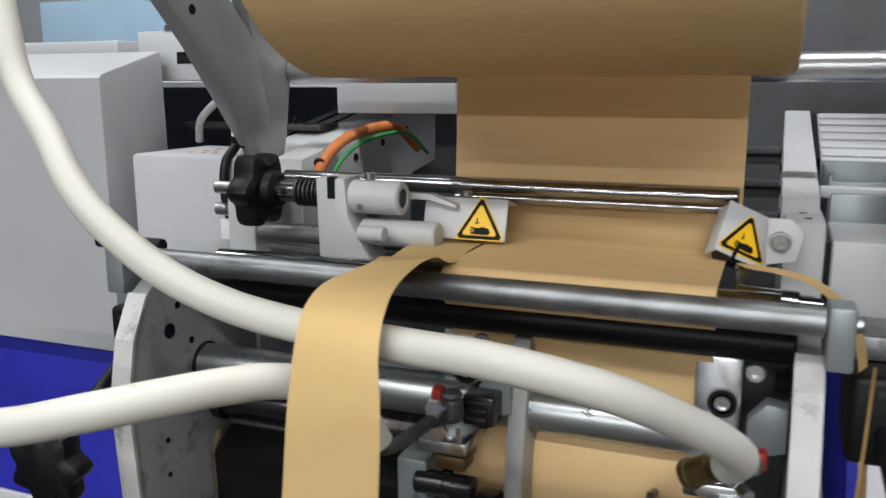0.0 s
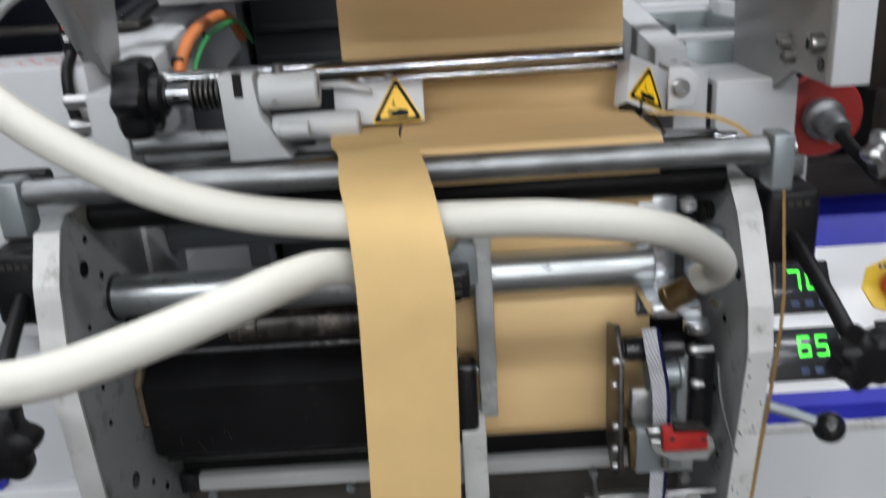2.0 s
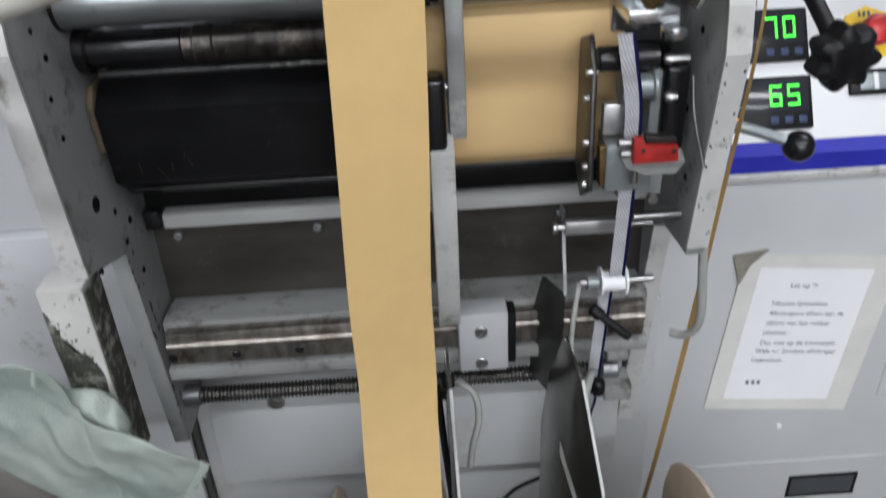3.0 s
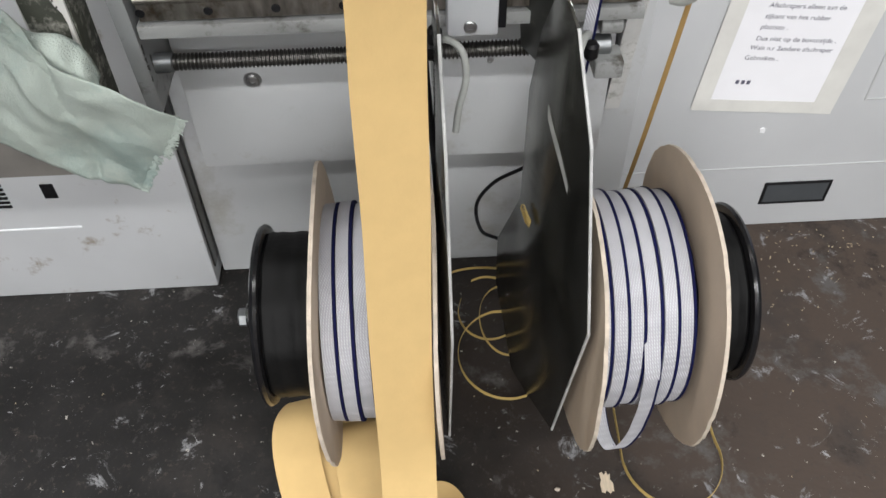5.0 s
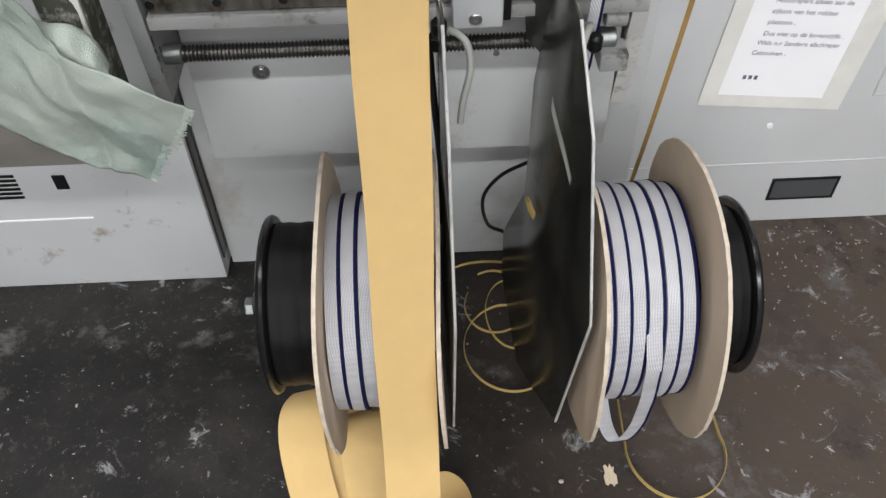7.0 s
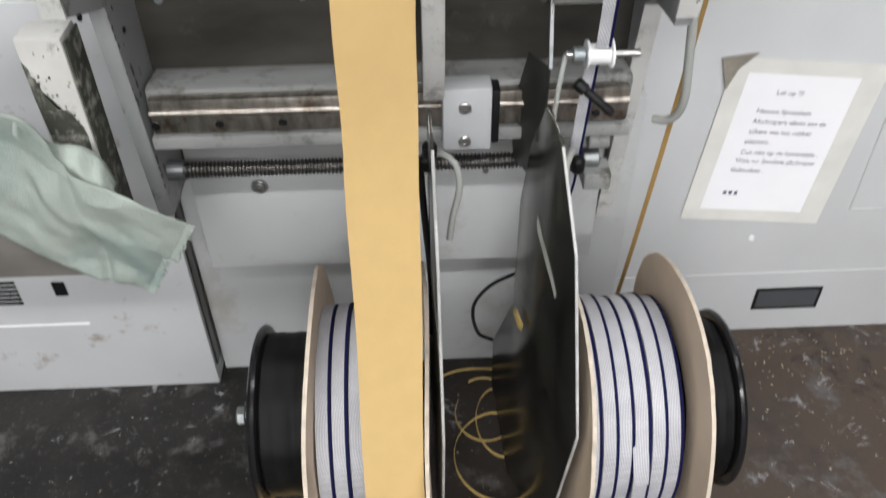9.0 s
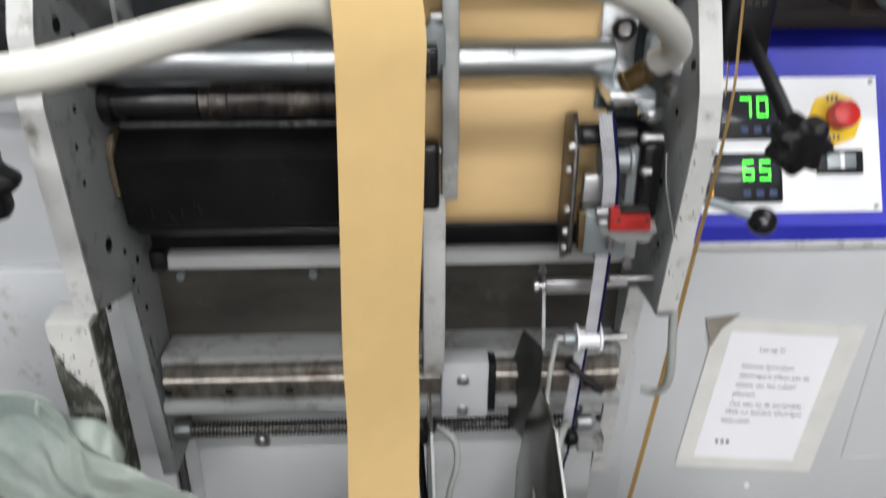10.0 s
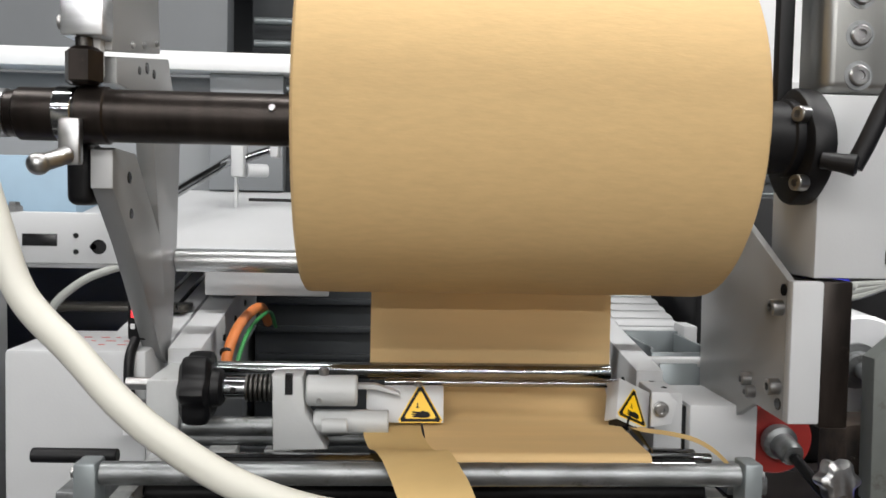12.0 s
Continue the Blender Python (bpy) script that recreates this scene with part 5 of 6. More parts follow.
def spool(name_x0, x1, hub_dir, label, seed):
    random.seed(seed)
    x0 = name_x0
    t = thing("tape_spool", ((x0 + x1) / 2, SY, SZ - 0.215), label, "tape spool", "tape spools")
    for k, x in enumerate((x0, x1)):
        bm, n, R = B(), 96, 0.205
        rag = [random.uniform(-0.003, 0.002) if random.random() < 0.35 else 0 for _ in range(n)]
        prof = [(SY + (R + rag[i]) * math.cos(2 * math.pi * i / n), SZ + (R + rag[i]) * math.sin(2 * math.pi * i / n)) for i in range(n)]
        prism(bm, prof, "x", x - 0.0025, x + 0.0025, 0)
        for v in bm.verts:
            r = math.hypot(v.co.y - SY, v.co.z - SZ) / R
            v.co.x += 0.005 * r * r + 0.003 * math.sin(3 * math.atan2(v.co.z - SZ, v.co.y - SY) + seed)
        fl = part("flange", bm, [CARD, CARDE], t, "round cardboard flange with a rough cut edge")
        for p in fl.data.polygons:
            p.material_index = 1 if abs(p.normal.x) < 0.5 else 0
    part("core", rod(B(), (x0, SY, SZ), (x1, SY, SZ), 0.075, seg=40), CARD, t)
    # wound tape, turn beside turn
    w = (x1 - x0 - 0.012) / 6.3
    for k in range(6):
        a = x0 + 0.008 + w * k
        r = 0.147 + 0.002 * math.sin(k * 2.1)
        part("tape_turn", lathe(B(), [(0, r - 0.004), (0.0008, r), (w * 0.80, r + 0.0006), (w * 0.82, r - 0.003)], (a, SY, SZ), (a + 1, SY, SZ + 0.012 * (random.random() - 0.5)), 72), TAPEW, t)
        part("navy_edge", lathe(B(), [(0, r - 0.004), (0.0006, r + 0.0012), (w * 0.22, r + 0.0012), (w * 0.24, r - 0.004)], (a + w * 0.77, SY, SZ), (a + 1, SY, SZ), 72), NAVY, t)
    hx = x1 if hub_dir > 0 else x0
    e = hx + hub_dir
    bm = lathe(B(), [(0.004, 0.108)] + [(0.007 + 0.0045 * k, 0.112 + random.uniform(-0.0012, 0.0012)) for k in range(14)] + [(0.069, 0.109)], (hx, SY, SZ), (e, SY, SZ), 64)
    for v in bm.verts:
        r = math.atan2(v.co.z - SZ, v.co.y - SY)
        k = 1 + 0.008 * math.sin(11 * r + seed) + 0.004 * noise.noise((v.co.x * 60, r * 8, seed))
        v.co.y, v.co.z = SY + (v.co.y - SY) * k, SZ + (v.co.z - SZ) * k
    part("black_hub", bm, HUBB, t, "black foam covered brake hub")
    part("hub_rim", lathe(B(), [(0.0685, 0.100), (0.069, 0.117), (0.071, 0.1215), (0.075, 0.1235), (0.079, 0.1215), (0.081, 0.117), (0.081, 0.107), (0.074, 0.102), (0.074, 0.03)], (hx, SY, SZ), (e, SY, SZ), 72), GLOSSB, t, "glossy black rim")
    q = B()
    lathe(q, [(0, 0.012), (0.002, 0.0135), (0.012, 0.0135), (0.014, 0.010)], (hx + hub_dir * 0.104, SY, SZ - 0.003), (hx + hub_dir, SY, SZ), 6)
    part("axle_nut", q, STEEL, t)
    part("axle_washer", rod(B(), (hx + hub_dir * 0.072, SY, SZ), (hx + hub_dir * 0.105, SY, SZ), 0.019, seg=24), GLOSSB, t, "black spacer")
    return t


spool(-0.112, 0.030, -1, "cardboard spool of white tape with navy edges on a black hub", 3)
spool(0.222, 0.362, 1, "cardboard spool of white tape with navy edges and a hanging loop", 8)


def tape_loop():
    c = [(0.2965, 0.592, 0.436), (0.2985, 0.5590, 0.385), (0.300, 0.5545, 0.345), (0.3025, 0.5570, 0.312), (0.304, 0.560, 0.290), (0.305, 0.565, 0.255), (0.305, 0.570, 0.216), (0.297, 0.575, 0.172), (0.283, 0.577, 0.161), (0.268, 0.582, 0.190), (0.258, 0.597, 0.232), (0.256, 0.62, 0.262)]
    t = solid("loose_tape_loop", ribbon(B(), c, (0.0095, 0.0, 0.002), 0.0008, 6), TAPEW, "loop of loose white tape hanging below the spool", "tape")
    part("navy_edge", ribbon(B(), [(a + 0.0095, b, z) for a, b, z in c], (0.0016, 0, 0), 0.0012, 6), NAVY, t)


tape_loop()


def support_plate(x, shear, label):
    poly = [(0.76, 0.80), (0.711, 0.780), (0.645, 0.680), (0.578, 0.445), (0.628, 0.136), (0.71, 0.088), (0.80, 0.040), (0.905, 0.155), (0.908, 0.26), (0.825, 0.43), (0.824, 0.62), (0.80, 0.72)]
    bm = prism(B(), poly, "x", x - 0.002, x + 0.002, 0.0006)
    for v in bm.verts:
        v.co.x -= shear * (v.co.y - 0.62)
    t = thing("spool_plate", (x, 0.7, 0.12), label, "support plate", "spool plates")
    part("plate", bm, POLB, t)
    e = B()
    for (a, b), (c, d) in zip(poly[1:4], poly[2:5]):
        p, q = Vector((x - shear * (a - 0.62), a - 0.0015, b)), Vector((x - shear * (c - 0.62), c - 0.0015, d))
        rod(e, p, q, 0.0019, seg=8)
    part("bright_edge", e, mat("bright_cut_edge", (0.50, 0.50, 0.49), 0.4, var=0.25, scale=30, dirt=(0.15, 0.145, 0.13), dirt_amt=0.4, dscale=30), t, "pale cut edge")
    return t


support_plate(0.052, 0.03, "dark polished steel spool guard plate with a bright edge")
support_plate(0.207, 0.20, "dark polished steel spool guard plate with smears and tied thread")


# ---- nip guards with warning signs ----
def frame_of(o, u, v):
    """A local frame at o: first axis along u, second near v, third their normal."""
    a = Vector(u).normalized()
    c = a.cross(Vector(v)).normalized()
    b = c.cross(a)
    return Matrix(((a.x, b.x, c.x, o[0]), (a.y, b.y, c.y, o[1]), (a.z, b.z, c.z, o[2]), (0, 0, 0, 1)))


def warning_sign(M, s, parent):
    """A yellow triangle with a black rim and a plain hand under a bar."""
    def tri(k, z0, z1):
        h = s * 0.866
        c = (0, h / 3)
        pts = []
        for px, py in ((-s / 2, 0), (s / 2, 0), (0, h)):
            pts.append((c[0] + (px - c[0]) * k, c[1] + (py - c[1]) * k))
        bm = prism(B(), pts, "z", z0, z1, 0)
        bmesh.ops.bevel(bm, geom=[e for e in bm.edges if abs(e.verts[0].co.z - e.verts[1].co.z) > 1e-5], offset=s * 0.05 * k, segments=3, affect="EDGES")
        bmesh.ops.transform(bm, matrix=M, verts=bm.verts[:])
        return bm
    base = part("sign", tri(1.06, 0, 0.0006), YELLOW, parent, "yellow triangular warning sign with a hand")
    part("sign_rim", tri(0.98, 0.0006, 0.0009), SIGNB, base)
    part("sign_field", tri(0.74, 0.0009, 0.0012), YELLOW, base)
    hand = B()
    prism(hand, [(-s * 0.17, s * 0.10), (s * 0.17, s * 0.09), (s * 0.23, s * 0.14), (s * 0.19, s * 0.22), (s * 0.05, s * 0.25), (-s * 0.02, s * 0.22), (-s * 0.17, s * 0.24), (-s * 0.19, s * 0.21), (-s * 0.08, s * 0.185), (-s * 0.20, s * 0.18), (-s * 0.20, s * 0.16), (-s * 0.10, s * 0.15), (-s * 0.19, s * 0.13)], "z", 0.0012, 0.0015)
    bmesh.ops.transform(hand, matrix=M, verts=hand.verts[:])
    part("sign_hand", hand, SIGNB, base)
    q = B()
    box(q, (-s * 0.10, s * 0.31, 0.0012), (-s * 0.02, s * 0.335, 0.0015), 0, M)
    box(q, (-s * 0.075, s * 0.335, 0.0012), (-s * 0.05, s * 0.42, 0.0015), 0, M)
    part("sign_arrow", q, SIGNB, base)


def star_knob(bm, p, d, R, h, lobes=6):
    """A star grip: lobed body with a domed back and a stepped hub."""
    M = Matrix.Translation(p) @ Vector(d).to_track_quat("Z", "Y").to_matrix().to_4x4()
    n, rows = lobes * 8, []
    for z, k in ((0.0, 0.80), (h * 0.12, 0.97), (h * 0.3, 1.0), (h * 0.65, 1.0), (h * 0.85, 0.95), (h, 0.72)):
        rows.append([bm.verts.new(M @ Vector((R * k * (0.88 + 0.12 * math.cos(lobes * 2 * math.pi * i / n)) * math.cos(2 * math.pi * i / n), R * k * (0.88 + 0.12 * math.cos(lobes * 2 * math.pi * i / n)) * math.sin(2 * math.pi * i / n), z))) for i in range(n)])
    for a, b in zip(rows, rows[1:]):
        for i in range(n):
            bm.faces.new((a[i], a[(i + 1) % n], b[(i + 1) % n], b[i]))
    bm.faces.new(list(reversed(rows[0])))
    bm.faces.new(rows[-1])
    return bm


def nip_guard():
    def gpart(name, bm, material, parent, label=""):
        """A part of the spring knob group, set forward over the web."""
        bmesh.ops.transform(bm, matrix=G, verts=bm.verts[:])
        return part(name, bm, material, parent, label)
    t = thing("nip_guard", (-0.1, 0.99, 1.27), "grey cast guard with spring knob and warning sign above the web", "guard")
    G = pose(0.026, -0.062, 0.010)
    bm = B()
    prism(bm, [(-0.206, 1.270), (-0.208, 1.360), (-0.172, 1.360), (-0.168, 1.318), (-0.142, 1.272)], "y", 0.978, 1.022, 0.004)
    gpart("bracket", bm, CAST, t, "grey cast bracket")
    gpart("slot", box(B(), (-0.192, 0.9765, 1.338), (-0.183, 0.985, 1.362)), GLOSSB, t)
    bm = lathe(B(), [(0, 0.0165), (0.002, 0.0185), (0.058, 0.0185), (0.060, 0.0165), (0.060, 0.011), (0.050, 0.011)], (-0.168, 0.993, 1.340), (1, 0.993, 1.340), 30)
    gpart("sleeve", bm, CAST, t)
    gpart("sleeve_bore", rod(B(), (-0.112, 0.993, 1.340), (-0.1095, 0.993, 1.340), 0.0112, bev=0.0002), BROWNST, t)
    q = B()
    rod(q, (-0.148, 0.966, 1.304), (-0.118, 0.966, 1.304), 0.0085)
    rod(q, (-0.16, 1.0, 1.30), (-0.07, 1.0, 1.30), 0.015)
    gpart("stub", q, CAST, t)
    q = B()
    capscrew(q, (-0.152, 0.976, 1.331), (0, -1, 0), 0.0035, 0.002)
    capscrew(q, (-0.148, 0.993, 1.3585), (0, 0, 1), 0.006, 0.008)
    capscrew(q, (-0.035, 0.992, 1.346), (0, 0, 1), 0.005, 0.005)
    gpart("cap_screw", q, BOLT, t)
    k = gpart("star_knob", star_knob(B(), (-0.279, 1.0, 1.341), (-1, 0, 0), 0.046, 0.036), BLACK, t, "black plastic star knob")
    gpart("knob_hub", lathe(B(), [(0, 0.024), (0.01, 0.022), (0.014, 0.017)], (-0.280, 1.0, 1.341), (1, 1.0, 1.341), 24), BLACK, k)
    gpart("collar", rod(B(), (-0.268, 1.0, 1.341), (-0.238, 1.0, 1.341), 0.0125), CHROME, t, "bright collar with a set screw")
    gpart("set_screw", rod(B(), (-0.254, 0.988, 1.341), (-0.254, 0.9862, 1.341), 0.0035, bev=0.0002, seg=12), GLOSSB, t)
    prof, x = [(0, 0.012)], 0.0
    for i in range(6):
        prof += [(0.0055 * i + 0.001, 0.0165), (0.0055 * i + 0.0035, 0.0165), (0.0055 * i + 0.0045, 0.012)]
    gpart("spring", lathe(B(), prof, (-0.241, 1.0, 1.341), (1, 1.0, 1.341), 22), SCREW, t, "dark coil spring")
    part("arm", prism(B(), [(-0.110, 1.352), (-0.060, 1.352), (-0.032, 1.342), (-0.030, 1.338), (-0.062, 1.346), (-0.110, 1.346)], "y", 0.955, 0.969, 0.001), GREY, t, "flat grey arm")
    M = frame_of((-0.072, 0.957, 1.3045), (1, 0, 0), (0, 0.012, 0.041))
    sh = box(B(), (0, 0, -0.003), (0.096, 0.046, 0), 0.0015, M)
    box(sh, (0, 0.043, -0.032), (0.096, 0.046, -0.002), 0.0012, M)
    part("shield", sh, GREY, t, "light grey bent shield")
    warning_sign(frame_of((-0.005, 0.9565, 1.3055), (1, 0, 0), (0, 0.012, 0.041)), 0.055, t)
    # idle guard on the other side
    u = thing("small_guard", (0.28, 0.97, 1.3), "small tilted grey guard with a warning sign beside the web", "guard")
    M = frame_of((0.248, 0.955, 1.313), (1, 0.42, -0.50), (0.22, 0.5, 0.75))
    bm = box(B(), (-0.010, -0.004, -0.003), (0.046, 0.050, 0), 0.0015, M)
    box(bm, (-0.0095, -0.004, -0.022), (-0.0065, 0.046, -0.0025), 0.001, M)
    box(bm, (-0.006, 0.047, -0.030), (0.046, 0.050, -0.0025), 0.0012, M)
    part("shield", bm, GREY, u)
    warning_sign(frame_of(M @ Vector((0.016, 0.001, 0.0004)), (1, 0.42, -0.50), (0.22, 0.5, 0.75)), 0.050, u)
    part("tab", prism(B(), [(0.285, 1.30), (0.285, 1.345), (0.305, 1.345), (0.318, 1.332), (0.312, 1.305)], "y", 0.956, 0.961, 0.001), GREY, u)
    q = B()
    capscrew(q, (0.297, 0.956, 1.323), (0, -1, 0), 0.008, 0.005, 0.0105)
    part("cap_screw", q, BOLT, u)
    part("pinch_roller", rod(B(), (0.240, 0.978, 1.309), (0.262, 0.968, 1.304), 0.0135), GLOSSB, u, "black pinch roller")
    part("blade", ribbon(B(), [(0.262, 0.965, 1.30), (0.268, 0.93, 1.285), (0.272, 0.90, 1.275)], (0.006, 0, 0), 0.002, 3), CHROME, u)
    q = B()
    rod(q, (0.262, 0.885, 1.285), (0.315, 0.885, 1.283), 0.010)
    rod(q, (0.315, 0.885, 1.283), (0.335, 0.885, 1.282), 0.006)
    box(q, (0.262, 0.90, 1.268), (0.33, 0.93, 1.280), 0.002)
    part("small_slide", q, CHROME, u)


nip_guard()


# ---- machine parts beside the roll ----
def bearing_box():
    t = thing("bearing_box", (0.38, 1.04, 1.2), "white painted bearing boxes with a dark joint between them", "bearing box")
    part("inner_box", box(B(), (0.300, 0.990, 1.235), (0.338, 1.10, 1.337), 0.003), GREY, t)
    part("outer_box", box(B(), (0.344, 0.980, 1.235), (0.434, 1.105, 1.323), 0.003), GREY, t)
    part("joint", box(B(), (0.337, 0.995, 1.235), (0.345, 1.10, 1.318)), BLACK, t)
    q = B()
    for x, y in ((0.318, 1.06), (0.322, 1.02)):
        rod(q, (x, y, 1.336), (x, y, 1.3378), 0.004, bev=0.0002, seg=12)
    part("drilled_hole", q, GLOSSB, t)
    part("zinc_tray", box(B(), (0.346, 1.112, 1.25), (0.402, 1.118, 1.352), 0.001), GREYB, t)
    part("tray_edge", box(B(), (0.335, 1.120, 1.346), (0.420, 1.140, 1.358), 0.002), GREY, t)
    return t


bearing_box()


def side_rail(x0, x1, y0, y1, z0, z1, label):
    t = thing("side_rail", ((x0 + x1) / 2, (y0 + y1) / 2, z0 - 0.1), label, "machine rail", "side rails")
    bm = prism(B(), [(y0, z0 - 0.10), (y0, z0), (y1, z1), (y1, z1 - 0.12)], "x", x0, x1, 0.002)
    part("rail", bm, GREY, t)
    q = B()
    d = (z1 - z0) / (y1 - y0)
    for k in range(4):
        y = y0 + 0.06 + k * (y1 - y0 - 0.1) / 4
        rod(q, (x1 if x0 < 0 else x0, y, z0 + d * (y - y0) - 0.035), ((x1 + 0.0025) if x0 < 0 else (x0 - 0.0025), y, z0 + d * (y - y0) - 0.035), 0.006, bev=0.0003, seg=14)
    part("drilled_hole", q, GLOSSB, t)
    return t


def rail_cover():
    t = solid("rail_cover", prism(B(), [(1.125, 1.30), (1.125, 1.374), (1.56, 1.448), (1.56, 1.40), (1.15, 1.30)], "x", -0.44, -0.352, 0.002), GREY, "light grey sloping cover plate beside the rail", "cover")
    M = frame_of((-0.44, 1.125, 1.374), (1, 0, 0), (0, 1.0, 0.170))
    part("slot", box(B(), (0.022, 0.10, -0.002), (0.030, 0.40, 0.0012), 0.0004, M), GLOSSB, t, "long dark slot")
    part("slot", box(B(), (0.052, 0.16, -0.002), (0.060, 0.43, 0.0012), 0.0004, M), GLOSSB, t, "long dark slot")
    return t


rail_cover()
side_rail(-0.345, -0.300, 1.085, 1.56, 1.372, 1.452, "light grey side rail sloping up behind the guard")
side_rail(0.296, 0.334, 1.06, 1.62, 1.352, 1.425, "light grey side rail sloping up beside a ribbed cover")


def ribbed_cover():
    t = thing("ribbed_cover", (0.4, 1.45, 1.25), "white ribbed cover plate behind the bearing boxes", "cover")
    M = frame_of((0.342, 1.315, 1.372), (1, 0, 0), (0, 1.0, 0.20))
    part("plate", box(B(), (0, 0, -0.04), (0.112, 0.26, 0), 0.003, M), GREY, t)
    for k in range(6):
        part("rib", box(B(), (0.002, 0.012 + 0.042 * k, 0.0), (0.110, 0.036 + 0.042 * k, 0.0035), 0.0015, M), GREY, t)
    part("dark_seam", box(B(), (-0.006, 0, -0.03), (-0.001, 0.26, 0.001), 0, M), BLACK, t)
    q = B()
    for a, b in (((0.345, 1.148, 1.27), (0.430, 1.154, 1.362)), ((0.345, 1.300, 1.27), (0.440, 1.308, 1.372)), ((0.345, 1.154, 1.27), (0.350, 1.30, 1.368)), ((0.430, 1.154, 1.27), (0.436, 1.30, 1.368))):
        box(q, a, b, 0.001)
    part("zinc_frame", q, GREYB, t)
    part("corner_block", box(B(), (0.437, 1.27, 1.30), (0.46, 1.32, 1.385), 0.003), GREY, t)
    return t


ribbed_cover()


def conveyor_table():
    t = thing("conveyor_table", (-0.6, 1.6, 1.0), "white sheet metal conveyor table behind the roll", "conveyor table")
    part("top", prism(B(), [(1.2525, 1.466), (1.2525, 1.474), (1.95, 1.598), (1.95, 1.590)], "x", -1.4, -0.140, 0.001), GREY, t)
    part("front_lip", box(B(), (-0.33, 1.242, 1.428), (-0.140, 1.252, 1.475), 0.002), GREY, t)
    part("leg", box(B(), (-1.3, 1.7, 0.80), (-1.2, 1.8, 1.466), 0.004), GREY, t)
    part("leg", box(B(), (-0.56, 1.84, 0.0), (-0.50, 1.90, 1.466), 0.004), GREY, t)
    br = part("slotted_bracket", box(B(), (-0.66, 1.20, 1.476), (-0.425, 1.225, 1.552), 0.003), GREY, t, "white slotted bracket")
    q = B()
    box(q, (-0.585, 1.1985, 1.502), (-0.535, 1.204, 1.520), 0.0008)
    for x, z, r in ((-0.508, 1.518, 0.004), (-0.508, 1.494, 0.004), (-0.475, 1.502, 0.011), (-0.483, 1.502, 0.005)):
        rod(q, (x, 1.204, z), (x, 1.1985, z), r, bev=0.0002, seg=18)
    part("drilled_hole", q, GLOSSB, br)
    part("grey_cable", sweep(B(), [(-0.44, 1.21, 1.475), (-0.49, 1.19, 1.455), (-0.53, 1.18, 1.42), (-0.545, 1.19, 1.385)], 0.006, 10), GCABLE, t)
    q = B()
    box(q, (-0.62, 1.24, 1.40), (-0.36, 1.30, 1.41), 0.002)
    part("under_plate", q, STAIN, t)
    q = B()
    rod(q, (-0.492, 1.45, 1.545), (-0.362, 1.76, 1.680), 0.010)
    rod(q, (-0.300, 1.78, 1.690), (-0.375, 1.72, 1.655), 0.009)
    part("slide_rod", q, CHROME, t)
    q = B()
    box(q, (-0.378, 1.70, 1.625), (-0.352, 1.76, 1.715), 0.004)
    box(q, (-0.306, 1.76, 1.670), (-0.288, 1.80, 1.712), 0.004)
    rod(q, (-0.35, 1.73, 1.640), (-0.31, 1.75, 1.640), 0.014)
    prism(q, [(1.71, 1.560), (1.71, 1.626), (1.73, 1.626), (1.73, 1.564)], "x", -0.372, -0.366, 0.001)
    part("slide_block", q, GREY, t)
    part("dark_slot", box(B(), (-0.36, 1.82, 1.570), (-0.24, 1.84, 1.582)), GLOSSB, t)
    part("blue_board", box(B(), (-1.3, 1.62, 1.50), (-0.66, 1.9, 1.655), 0.004), LBLUE, t, "pale blue board")
    q = B()
    lathe(q, [(0, 0.012), (0.008, 0.012), (0.009, 0.008), (0.014, 0.008)], (-0.60, 1.21, 1.552), (-0.60, 1.21, 2), 6)
    part("nut", q, BOLT, t)
    return t


conveyor_table()


def sensor():
    t = thing("sensor_amplifier", (-0.38, 1.06, 1.39), "small black sensor amplifier with red lit digits and a cable", "sensor")
    b = part("case", box(B(), (-0.388, 1.05, 1.388), (-0.364, 1.075, 1.455), 0.003), BLACK, t)
    q = B()
    for z in (1.418, 1.430, 1.442):
        box(q, (-0.383, 1.0490, z), (-0.371, 1.0500, z + 0.002))
        box(q, (-0.383 + 0.010 * (z > 1.42), 1.0490, z), (-0.381 + 0.010 * (z > 1.42), 1.0500, z + 0.010))
    part("red_digit", q, REDLED, b, "red lit digits")
    q = B()
    box(q, (-0.384, 1.0485, 1.403), (-0.378, 1.051, 1.410), 0.001)
    box(q, (-0.374, 1.0485, 1.403), (-0.368, 1.051, 1.410), 0.001)
    part("key", q, PANEL, b)
    part("cable", sweep(B(), [(-0.376, 1.045, 1.390), (-0.377, 1.024, 1.370), (-0.376, 1.018, 1.335), (-0.370, 1.018, 1.300)], 0.0065, 12), BLACK, t)
    part("cable_tag", box(B(), (-0.382, 1.012, 1.272), (-0.352, 1.017, 1.298), 0.001, pose(0, 0, 0)), PANEL, t, "white cable tag")
    return t


sensor()


